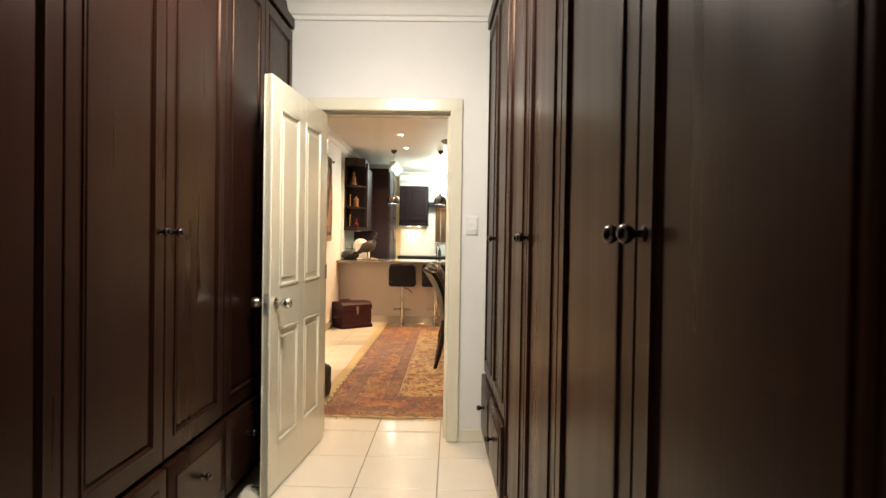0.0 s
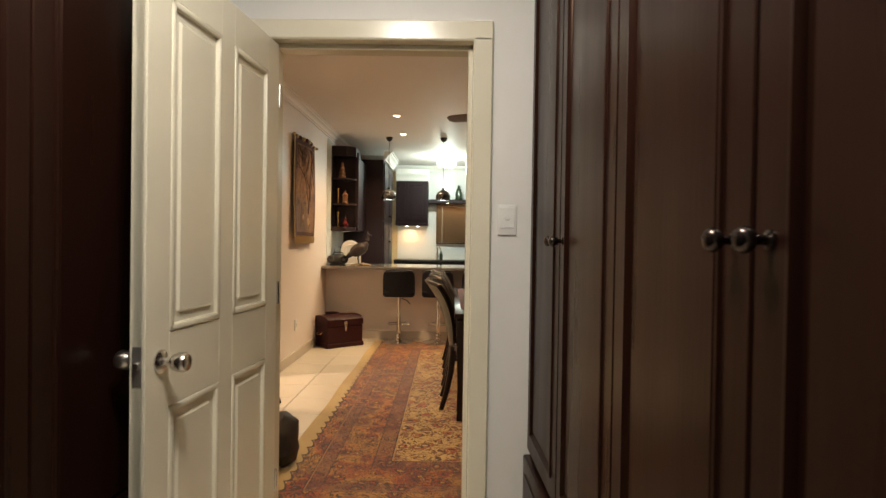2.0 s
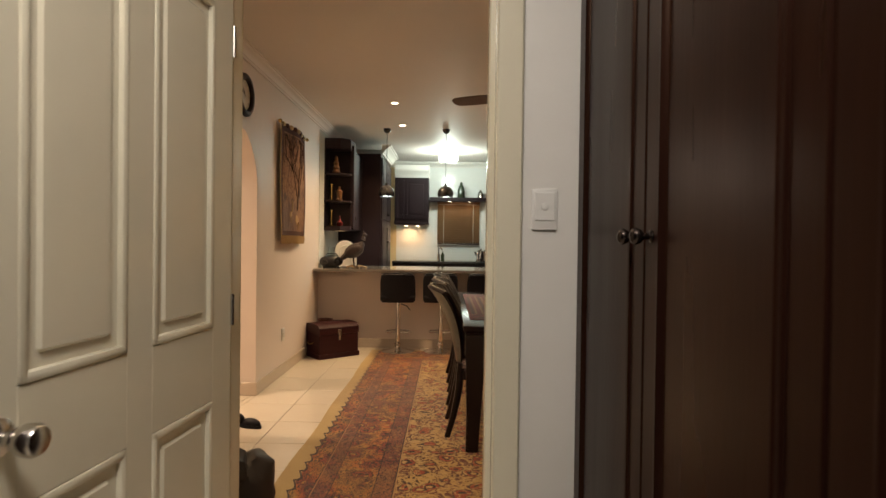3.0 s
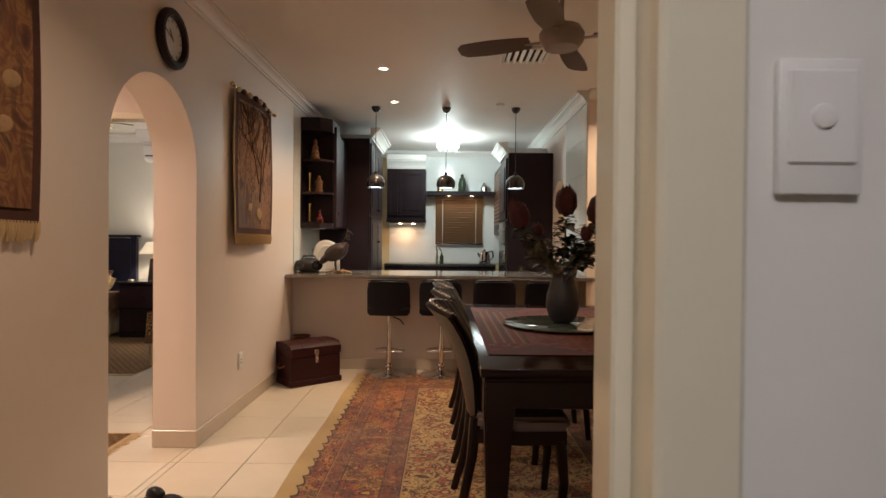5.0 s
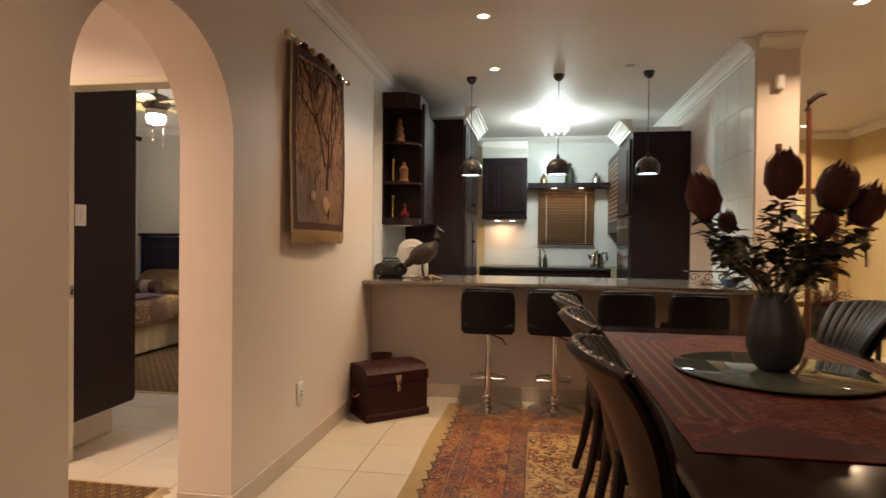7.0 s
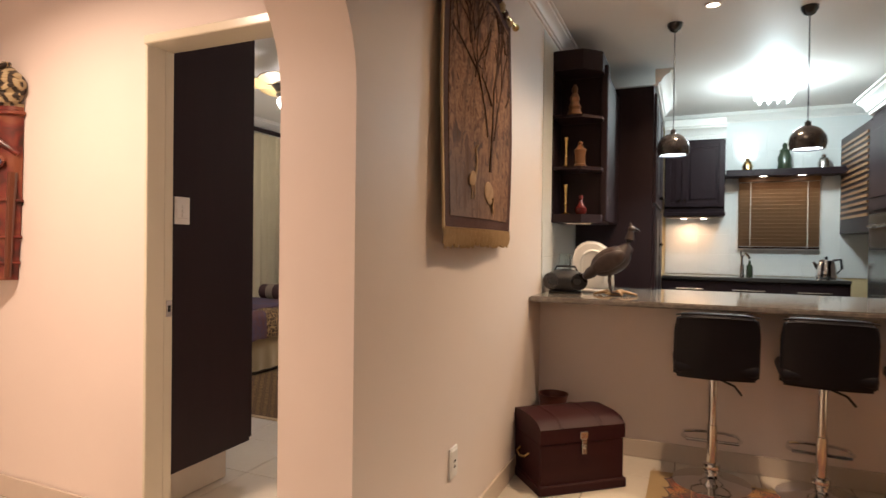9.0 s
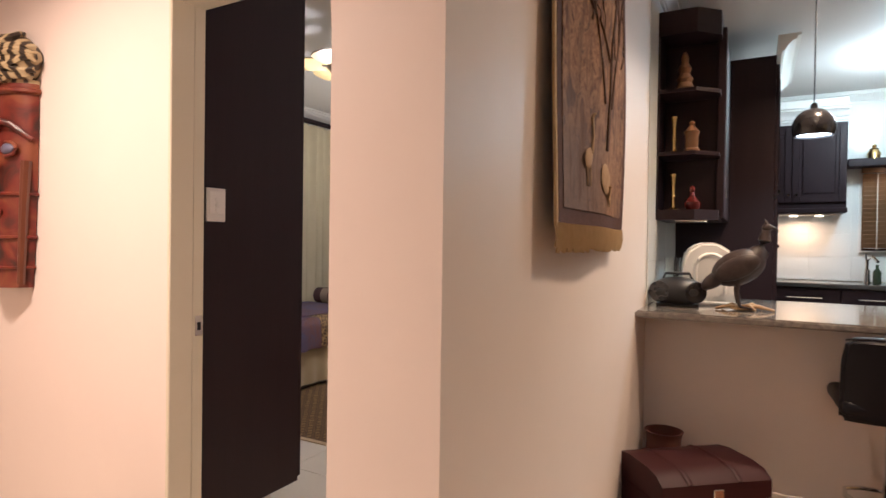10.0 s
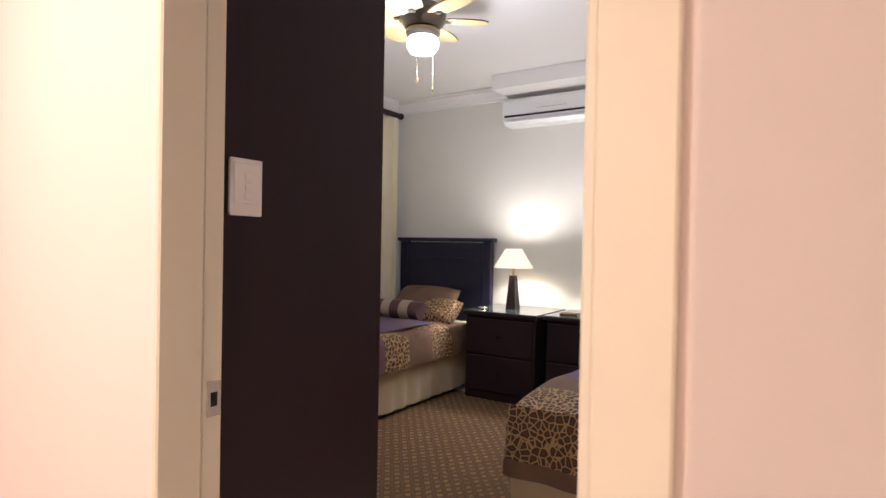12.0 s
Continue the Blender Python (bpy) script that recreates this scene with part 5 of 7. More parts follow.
# fittings for the two added fill lamps are made up as well
for dx, dy in DOWNLIGHTS + [(-0.72, 4.60), (2.80, 6.9)]:
    downlight(dx, dy)


def air_vent(x, y, size, label):
    v = thing("ceiling_vent", label, "vent", m=pose(x, y, CEIL))
    h = size / 2
    part("backing", slab(-h + 0.02, -h + 0.02, -0.004, h - 0.02, h - 0.02, -0.001), RECESS_SHADE, v)
    fr3 = bmesh.new()
    for a in ((-h, -h, h, -h + 0.03), (-h, h - 0.03, h, h), (-h, -h + 0.03, -h + 0.03, h - 0.03), (h - 0.03, -h + 0.03, h, h - 0.03)):
        box(fr3, a[0], a[1], -0.016, a[2], a[3], 0.0, 0.003)
    part("frame", fr3, PLASTER, v)
    for i in range(6):
        s = box(bmesh.new(), -0.014, -h + 0.03, -0.002, 0.014, h - 0.03, 0.002)
        s.transform(Matrix.Translation((-h + 0.055 + i * (size - 0.11) / 5, 0, -0.012)) @ Matrix.Rotation(radians(38), 4, "Y"))
        part("slat", s, PLASTER, v)


air_vent(0.40, 7.36, 0.36, "square white slatted ceiling air vent")
air_vent(2.35, 6.9, 0.36, "square white slatted ceiling air vent")
sens = thing("smoke_detector", "small round white ceiling sensor", "sensor", m=pose(0.357, 8.90, CEIL))
part("body", lathe(bmesh.new(), [(0.02, -0.022), (0.038, -0.016), (0.042, 0.0)], seg=24), WHITE_PLASTIC, sens)


# ---- bar and kitchen ----
bar = thing("breakfast_bar", "plastered bar wall with polished granite top", "bar", m=pose(0, 8.6, 0))
part("bar_wall", slab(WX, 0.0, 0.0, KR, 0.12, 0.905), PAINT_PINK, bar, "cream plastered bar front")
top = bmesh.new()
prism(top, [(WX, -0.28), (0.2, -0.28), (0.9, -0.34), (1.14, -0.42), (1.19, -0.40), (1.19, -0.245), (KR, -0.245), (KR, 0.72), (WX, 0.72)], "z", 0.905, 0.937)
bmesh.ops.bevel(top, geom=[e for e in top.edges if abs(e.verts[0].co.z - e.verts[1].co.z) < 1e-4], offset=0.008, segments=3, affect="EDGES")
part("granite_top", top, GRANITE, bar, "polished grey-brown granite top")
part("base_units", slab(WX + 0.02, 0.14, 0.10, KR - 0.02, 0.68, 0.90), WOOD_BLACK, bar)


def bar_stool():
    s = thing("bar_stool", "black leather bar stool on a chrome column", "bar stool", "stools along the bar")
    part("base", lathe(bmesh.new(), [(0.195, 0.0), (0.195, 0.008), (0.17, 0.016), (0.10, 0.026), (0.05, 0.036), (0.034, 0.052), (0.030, 0.075)], seg=48), CHROME, s, "round chrome base", )
    part("column", lathe(bmesh.new(), [(0.026, 0.07), (0.026, 0.31), (0.021, 0.312), (0.021, 0.60)], seg=24), CHROME, s)
    part("collar", lathe(bmesh.new(), [(0.028, 0.066), (0.040, 0.074), (0.044, 0.092), (0.038, 0.110), (0.027, 0.116)], seg=24), CHROME, s, "rounded chrome collar")
    ring = bmesh.new()
    pts = [(-0.115, 0.0), (-0.14, 0.05), (-0.13, 0.13), (-0.07, 0.165), (0.07, 0.165), (0.13, 0.13), (0.14, 0.05), (0.115, 0.0)]
    tube(ring, [(x, y, 0.222) for x, y in pts], 0.009, 8)
    tube(ring, [(-0.125, 0.0, 0.222), (0.125, 0.0, 0.222)], 0.009, 8)
    part("foot_rest", ring, CHROME, s, "chrome foot rest")
    seat = box(bmesh.new(), -0.195, -0.17, 0.597, 0.195, 0.20, 0.662, 0.028, 4)
    part("seat", seat, LEATHER, s)
    back = bmesh.new()

    def bp(u, v):
        x = (2 * u - 1)
        edge = 1 - 0.07 * max(0, v - 0.75) / 0.25 * abs(x) ** 4
        return x * 0.200 * edge, -0.172 - 0.040 * v + 0.03 * x * x, 0.572 + 0.333 * v * (1 - 0.03 * x ** 4)
    grid_sheet(back, 14, 10, bp)
    thick(back, 0.055)
    bmesh.ops.bevel(back, geom=[e for e in back.edges if e.calc_face_angle(0) > 1.0], offset=0.018, segments=3, affect="EDGES")
    part("backrest", back, LEATHER, s, "rounded black leather backrest", 60)
    pip = tube(bmesh.new(), [bp(u / 12, 1.0) for u in range(13)], 0.004, 6)
    part("piping", pip, LEATHER, s)
    part("height_lever", tube(bmesh.new(), [(0.03, 0.02, 0.545), (0.10, 0.0, 0.52), (0.135, 0.0, 0.475)], 0.006, 8), BLACK_PLASTIC, s, "black height lever")
    return s


ST = bar_stool()
ST.matrix_basis = pose(-0.715, 8.36, 0, 0, 0, 2)
for x, y, a in ((-0.228, 8.38, -3), (0.252, 8.37, 2), (0.735, 8.36, -2)):
    copy_thing(ST, pose(x, y, 0, 0, 0, a))


def pendant():
    p = thing("pendant_lamp", "small black dome pendant lamp on a thin cord, lit", "pendant lamp", "pendants over the bar")
    part("ceiling_rose", lathe(bmesh.new(), [(0.012, -0.055), (0.03, -0.045), (0.046, -0.02), (0.048, 0.0)], seg=24), BLACK_METAL, p)
    part("cord", lathe(bmesh.new(), [(0.0035, -0.71), (0.0035, -0.05)], seg=8), BLACK_PLASTIC, p)
    part("cord_grip", lathe(bmesh.new(), [(0.018, -0.715), (0.016, -0.69), (0.006, -0.68)], seg=16), BLACK_METAL, p)
    dome = []
    for i in range(13):
        a = radians(4 + i * 9.4)
        dome.append((0.100 * math.sin(a), -0.805 + 0.100 * math.cos(a) - 0.005))
    inner = [(r * 0.965, z) for r, z in dome[::-1]]
    part("shade", lathe(bmesh.new(), dome + inner, seg=36, cap=False), BLACK_METAL, p, "black enamelled dome shade", 60)
    part("bulb", lathe(bmesh.new(), [(0.082, -0.846), (0.085, -0.84), (0.082, -0.835)], seg=28), LAMP_COOL, p, "lit white diffuser")
    return p


PD = pendant()
PD.matrix_basis = pose(-0.944, 9.08, CEIL)
for x in (-0.197, 0.54):
    copy_thing(PD, pose(x, 9.08, CEIL))

# items on the bar
radio = thing("portable_radio", "small black portable radio on the bar", "radio", m=pose(-1.545, 8.66, 0.937, 0, 0, 6))
rb = bmesh.new()
ball(rb, 0, 0, 0.075, 0.135, 0.085, 0.075, 24, 14)
part("body", rb, BLACK_PLASTIC, radio)
part("foot", slab(-0.10, -0.05, 0.0, 0.10, 0.05, 0.015, 0.004), BLACK_PLASTIC, radio)
for s in (-1, 1):
    sp2 = lathe(bmesh.new(), [(0.052, 0.0), (0.052, 0.006), (0.045, 0.008), (0.02, 0.004)], seg=24)
    sp2.transform(Matrix.Translation((s * 0.085, -0.058, 0.075)) @ Matrix.Rotation(s * 0.35, 4, "Z") @ Matrix.Rotation(math.pi / 2, 4, "X"))
    part("speaker", sp2, BLACK_METAL, radio)
part("carry_handle", tube(bmesh.new(), [(-0.07, 0, 0.135), (-0.055, 0, 0.165), (0.055, 0, 0.165), (0.07, 0, 0.135)], 0.007, 8), BLACK_PLASTIC, radio)

machine = thing("bread_maker", "white rounded bread maker on the bar", "kitchen appliance", m=pose(-1.42, 8.90, 0.937, 0, 0, 10))
prof = [(-0.13, 0.0), (0.13, 0.0), (0.135, 0.06), (0.125, 0.20), (0.10, 0.28), (0.03, 0.325), (-0.05, 0.325), (-0.11, 0.28), (-0.128, 0.2), (-0.135, 0.06)]
mb = prism(bmesh.new(), prof, "y", -0.10, 0.12)
bmesh.ops.bevel(mb, geom=mb.edges[:], offset=0.014, segments=3, affect="EDGES")
part("body", mb, WHITE_PLASTIC, machine)
arch3 = [(-0.07, -0.105, 0.06)] + [(0.07 * math.cos(math.pi - math.pi * i / 10), -0.105, 0.19 + 0.075 * math.sin(math.pi * i / 10)) for i in range(11)] + [(0.07, -0.105, 0.06)]
part("front_trim", tube(bmesh.new(), arch3, 0.009, 8), WHITE_PLASTIC, machine)
part("foot", slab(-0.12, -0.14, 0.0, 0.12, -0.06, 0.02, 0.006), WHITE_PLASTIC, machine)

mill = thing("glass_jug", "clear glass jug behind the radio", "jug", m=pose(-1.60, 8.92, 0.937))
part("jug", lathe(bmesh.new(), [(0.045, 0.0), (0.05, 0.01), (0.046, 0.16), (0.04, 0.21), (0.044, 0.24), (0.041, 0.24), (0.037, 0.21), (0.043, 0.16), (0.046, 0.02)], seg=24), GLASS, mill)

# carved guinea fowl: one plain mesh
bird = bmesh.new()
slant = Matrix.Rotation(radians(-27), 4, "Y")
ball(bird, -0.005, 0, 0.205, 0.125, 0.072, 0.082, 20, 14, slant)
ball(bird, -0.105, 0, 0.145, 0.075, 0.045, 0.036, 16, 10, Matrix.Rotation(radians(-38), 4, "Y"))
tube(bird, [(0.055, 0, 0.245), (0.088, 0, 0.290), (0.102, 0, 0.335), (0.108, 0, 0.385)], 0.052, 14, 0.017)
ball(bird, 0.113, 0, 0.398, 0.024, 0.017, 0.019, 14, 10)
tube(bird, [(0.130, 0, 0.398), (0.150, 0, 0.390), (0.160, 0, 0.380)], 0.010, 8, 0.002)
tube(bird, [(0.110, 0, 0.412), (0.102, 0, 0.440)], 0.009, 8, 0.003)
for s in (-1, 1):
    ball(bird, -0.015, s * 0.055, 0.205, 0.105, 0.022, 0.052, 16, 10, slant)
    tube(bird, [(-0.005, s * 0.025, 0.15), (-0.012, s * 0.028, 0.09), (0.0, s * 0.03, 0.022)], 0.011, 8, 0.008)
    for k in (-0.5, 0.0, 0.5):
        tube(bird, [(0.0, s * 0.03, 0.02), (0.055 * math.cos(k), s * 0.03 + 0.055 * math.sin(k), 0.014)], 0.007, 6, 0.004)
solid("bird_sculpture", bird, FEATHER, "speckled grey-brown carved bird figure on the bar", "sculpture", pose(-1.265, 8.62, 0.937, 0, 0, 8), smooth=60)
base = bmesh.new()
ball(base, 0.0, 0.0, 0.009, 0.055, 0.04, 0.009, 14, 8)
for a, ln, lift in ((0.1, 0.135, 0.010), (0.7, 0.11, 0.018), (1.7, 0.07, 0.006), (2.6, 0.105, 0.014), (3.4, 0.12, 0.008), (4.3, 0.07, 0.012), (5.3, 0.10, 0.016)):
    c, d = math.cos(a), math.sin(a) * 0.6
    tube(base, [(0, 0, 0.012), (c * ln * 0.5, d * ln * 0.5, 0.012 + lift), (c * ln, d * ln, 0.006)], 0.013, 8, 0.006)
solid("carving_base", base, mat("pale_root_wood", (0.36, 0.23, 0.10), 0.5, second=(0.24, 0.14, 0.06), scale=20, bump=0.2, bump_scale=60), "pale twisted root base under the carved bird", "stand", pose(-1.25, 8.62, 0.9375))
tray = thing("wire_fruit_stand", "black wire stand at the end of the bar", "stand", m=pose(0.93, 8.78, 0.937))
for i in range(3):
    scr = [(-0.10 + 0.10 * i + 0.035 * math.cos(a) * (1 - a / 9), -0.05, 0.05 + 0.035 * math.sin(a) * (1 - a / 9)) for a in [k * 0.5 for k in range(16)]]
    part("wire_scroll", tube(bmesh.new(), scr, 0.004, 6), BLACK_METAL, tray)
part("rail", tube(bmesh.new(), [(-0.15, -0.05, 0.095), (0.15, -0.05, 0.095)], 0.004, 6), BLACK_METAL, tray)
part("foot_rail", tube(bmesh.new(), [(-0.15, -0.05, 0.004), (0.15, -0.05, 0.004)], 0.004, 6), BLACK_METAL, tray)
part("tray", slab(-0.15, -0.06, 0.096, 0.15, 0.08, 0.104, 0.003), GLASS, tray)
solid("blue_dish", lathe(bmesh.new(), [(0.04, 0), (0.055, 0.02), (0.062, 0.05), (0.058, 0.05), (0.05, 0.02)], seg=24), mat("blue_glaze", (0.06, 0.11, 0.28), 0.2, second=(0.10, 0.16, 0.33), scale=8), "small blue glazed dish on the bar", "dish", pose(1.02, 8.52, 0.937))

# corner display shelf on the west wall
shelf = thing("corner_shelf_unit", "dark open corner shelf unit holding ornaments", "shelf", m=pose(WX, 8.86, 0))
foot = [(0.002, 0.0), (0.20, 0.0), (0.31, 0.11), (0.31, 0.50), (0.002, 0.50)]
for z0, z1 in ((1.385, 1.44), (1.735, 1.755), (2.075, 2.095), (2.39, 2.52)):
    part("shelf_board" if z1 - z0 < 0.03 else ("canopy" if z0 > 2.3 else "bottom_board"), prism(bmesh.new(), foot, "z", z0, z1), WOOD_BLACK, shelf)
part("back_panel", slab(0.001, 0.002, 1.44, 0.012, 0.50, 2.39), WOOD_BLACK, shelf)
part("side_cabinet", box(bmesh.new(), 0.012, 0.24, 1.40, 0.335, 0.88, 2.39, 0.003), WOOD_BLACK, shelf)
part("corner_post", box(bmesh.new(), 0.290, 0.20, 1.40, 0.335, 0.245, 2.46, 0.006), WOOD_BLACK, shelf)
part("under_light", slab(0.10, 0.02, 1.372, 0.26, 0.07, 1.385, 0.003), STEEL, shelf)
part("hinge", slab(0.336, 0.30, 1.52, 0.342, 0.33, 1.57, 0.001), STEEL, shelf)


def candlestick(x, y, z, h, material=BRASS, label="small turned brass candlestick"):
    return solid("candlestick", lathe(bmesh.new(), [(0.026, 0), (0.028, 0.006), (0.010, 0.016), (0.008, h * 0.3), (0.013, h * 0.36), (0.008, h * 0.42), (0.008, h * 0.72), (0.012, h * 0.78), (0.009, h * 0.84), (0.017, h * 0.95), (0.016, h), (0.008, h)], seg=18), material, label, "candlestick", pose(x, y, z), "candlesticks")


candlestick(WX + 0.085, 8.92, 1.44, 0.20)
candlestick(WX + 0.085, 8.92, 1.755, 0.20)
solid("red_decanter", lathe(bmesh.new(), [(0.03, 0), (0.042, 0.018), (0.042, 0.045), (0.018, 0.072), (0.012, 0.10), (0.016, 0.108), (0.012, 0.13), (0.004, 0.135)], seg=20), RED_GLASS, "small red glass decanter on the shelf", "decanter", pose(WX + 0.18, 8.96, 1.44))
solid("wooden_jar", lathe(bmesh.new(), [(0.04, 0), (0.042, 0.02), (0.034, 0.03), (0.036, 0.10), (0.042, 0.12), (0.03, 0.13), (0.012, 0.155), (0.016, 0.17), (0.006, 0.18)], seg=20), WOOD_MID, "turned brown lidded wooden jar on the shelf", "jar", pose(WX + 0.17, 8.97, 1.755))
solid("wooden_ornament", lathe(bmesh.new(), [(0.045, 0), (0.05, 0.02), (0.036, 0.05), (0.042, 0.07), (0.028, 0.10), (0.034, 0.13), (0.018, 0.16), (0.022, 0.19), (0.008, 0.22)], seg=20), WOOD_MID, "stacked turned wooden ornament on the shelf", "ornament", pose(WX + 0.13, 8.96, 2.095))


def cabinet_front(bm, x0, x1, z0, z1, y, arched=False):
    """A framed cabinet door on the plane y, facing -y."""
    st = 0.055
    box(bm, x0, y - 0.020, z0, x0 + st, y, z1, 0.003)
    box(bm, x1 - st, y - 0.020, z0, x1, y, z1, 0.003)
    box(bm, x0 + st, y - 0.020, z0, x1 - st, y, z0 + st, 0.003)
    box(bm, x0 + st, y - 0.020, z1 - st, x1 - st, y, z1, 0.003)
    box(bm, x0 + st - 0.002, y - 0.009, z0 + st - 0.002, x1 - st + 0.002, y, z1 - st + 0.002)
    box(bm, x0 + st + 0.025, y - 0.017, z0 + st + 0.025, x1 - st - 0.025, y - 0.008, z1 - st - 0.025, 0.006)
    return bm


# tall cabinets at both sides
tall = thing("tall_kitchen_cabinet", "tall dark wood kitchen cabinet beside the bar", "cabinet", "tall kitchen cabinets", pose(-1.39, 9.76, 0))
part("body", box(bmesh.new(), -0.295, 0.0, 0.0, 0.29, 1.25, 2.47, 0.003), WOOD_BLACK, tall)
for y0, y1 in ((0.03, 0.62), (0.63, 1.22)):
    for z0, z1 in ((0.12, 1.55), (1.57, 2.42)):
        d = part("door", box(bmesh.new(), 0.291, y0, z0, 0.311, y1, z1, 0.003), WOOD_BLACK, tall)
        box_in = box(bmesh.new(), 0.312, y0 + 0.08, z0 + 0.08, 0.318, y1 - 0.08, z1 - 0.08, 0.003)
        part("raised_panel", box_in, WOOD_BLACK, d)
        knob(d, 0.311, y1 - 0.05 if y0 < 0.3 else y0 + 0.05, 1.25 if z0 < 1 else 1.65, 1, 0.8)
tallr = thing("tall_kitchen_cabinet", "tall dark wood kitchen cabinet beside the arch", "cabinet", "tall kitchen cabinets", pose(0.83, 10.03, 0))
part("body", box(bmesh.new(), -0.26, 0.0, 0.0, 0.29, 0.90, 2.36, 0.003), WOOD_BLACK, tallr)
part("oven_trim", box(bmesh.new(), -0.285, 0.05, 1.55, -0.261, 0.85, 2.30, 0.003), WOOD_BLACK, tallr)
part("raised_panel", box(bmesh.new(), -0.296, 0.14, 1.65, -0.284, 0.76, 2.20, 0.004), WOOD_BLACK, tallr)
part("oven_door", box(bmesh.new(), -0.285, 0.05, 0.75, -0.261, 0.85, 1.52, 0.003), GRANITE_DARK, tallr, "black glass oven door")
part("oven_handle", tube(bmesh.new(), [(-0.30, 0.10, 1.42), (-0.30, 0.80, 1.42)], 0.012, 10), STEEL, tallr)
for name, x0, y0, x1, y1, inward, z in (("cornice_10", -1.095, 9.77, -1.095, 11.0, (1, 0), 2.60), ("cornice_11", 0.565, 10.04, 0.565, 10.93, (-1, 0), 2.49)):
    cornice(name, (x0, y0), (x1, y1), inward, z, 0.13)
structure("kitchen_bulkhead_1", slab(WX, 10.20, 2.472, -1.098, 11.0, 2.598), PLASTER, "low white plastered boxing on the tall cabinet", "bulkhead")
structure("kitchen_bulkhead_2", slab(0.568, 10.45, 2.362, KR, 10.93, 2.488), PLASTER, "low white plastered boxing on the tall cabinet", "bulkhead")

# wall cabinet over the cooker
wc = thing("wall_cabinet", "dark panelled wall cabinet with lit cooker hood", "cabinet", m=pose(-0.79, 11.99, 0))
part("body", box(bmesh.new(), -0.295, -0.33, 1.60, 0.29, 0.0, 2.36, 0.003), WOOD_BLACK, wc)
for x0, x1, kx in ((-0.288, -0.13, -0.15), (-0.125, 0.285, -0.09)):
    d = part("door", cabinet_front(bmesh.new(), x0, x1, 1.65, 2.33, -0.332), WOOD_BLACK, wc)
    kb = lathe(bmesh.new(), [(0.006, 0), (0.006, 0.012), (0.012, 0.018), (0.010, 0.028)], seg=14)
    kb.transform(Matrix.Translation((kx, -0.352, 1.72)) @ Matrix.Rotation(math.pi / 2, 4, "X"))
    part("knob", kb, BRONZE, d)
part("hood_lip", box(bmesh.new(), -0.30, -0.37, 1.555, 0.295, -0.01, 1.60, 0.006), WOOD_BLACK, wc)
part("hood_grille", slab(-0.25, -0.32, 1.538, 0.25, -0.06, 1.553, 0.003), STEEL, wc)
for x in (-0.10, 0.10):
    part("hood_lamp_lens", lathe(bmesh.new(), [(0.03, 1.533), (0.03, 1.537)], x, -0.2, 16), LAMP_WARM, wc)
cornice("cornice_12", (-1.085, 11.66), (-0.495, 11.66), (0, -1), 2.50, 0.12)
structure("kitchen_bulkhead_3", slab(-1.085, 11.662, 2.362, -0.495, 12.0, 2.58), PLASTER, "white plastered bulkhead over the wall cabinet", "bulkhead")

pel = thing("window_shelf", "dark wooden shelf with two small lamps over the window", "shelf", m=pose(0.10, 11.99, 0))
part("board", box(bmesh.new(), -0.59, -0.26, 1.975, 0.50, 0.0, 2.005, 0.004), WOOD_BLACK, pel)
part("fascia", box(bmesh.new(), -0.59, -0.285, 1.965, 0.50, -0.262, 2.035, 0.006), WOOD_BLACK, pel)
for x in (-0.24, 0.10):
    part("lamp_lens", lathe(bmesh.new(), [(0.03, 1.968), (0.03, 1.974)], x, -0.21, 16), LAMP_WARM, pel, "small lit downlight")
jar_prof = [(0.055, 0), (0.065, 0.02), (0.055, 0.06), (0.06, 0.10), (0.04, 0.14), (0.045, 0.15), (0.02, 0.165), (0.024, 0.185), (0.008, 0.20)]
for x, sc, mt, lb in ((-0.28, 0.85, BRASS, "tarnished brass lidded jar on the shelf"), (0.06, 1.55, GREEN_GLASS, "tall dark green gourd bottle on the shelf"), (0.40, 0.9, STEEL, "tarnished metal lidded jar on the shelf")):
    solid("lidded_jar", lathe(bmesh.new(), [(r * (sc if sc < 1 else 1.1), z * sc) for r, z in jar_prof], seg=20), mt, lb, "jar", pose(x, 11.87, 2.006), "ornaments on the window shelf")

blind = thing("window_blind", "closed brown wooden slatted blind in the kitchen window", "blind", m=pose(0.02, 11.985, 0))
part("head_rail", box(bmesh.new(), -0.375, -0.06, 1.93, 0.375, -0.004, 1.975, 0.003), BLIND, blind)
sl = mesh_of("slat", slab(-0.37, -0.0018, -0.026, 0.37, 0.0018, 0.026, 0.0008), BLIND)
for i in range(17):
    o = new("slat", sl)
    o.parent = blind
    o.matrix_basis = pose(0, -0.032, 1.90 - i * 0.0395, 32, 0, 0)
part("bottom_rail", box(bmesh.new(), -0.37, -0.045, 1.222, 0.37, -0.018, 1.242, 0.003), WOOD_DARK, blind)
for x in (-0.26, 0.26):
    part("ladder_tape", slab(x - 0.004, -0.062, 1.23, x + 0.004, -0.060, 1.93), LINEN, blind)
structure("window_reveal", slab(-0.37, 11.9885, 1.20, 0.41, 11.996, 1.98), PLASTER, "white painted window reveal behind the blind", "window")

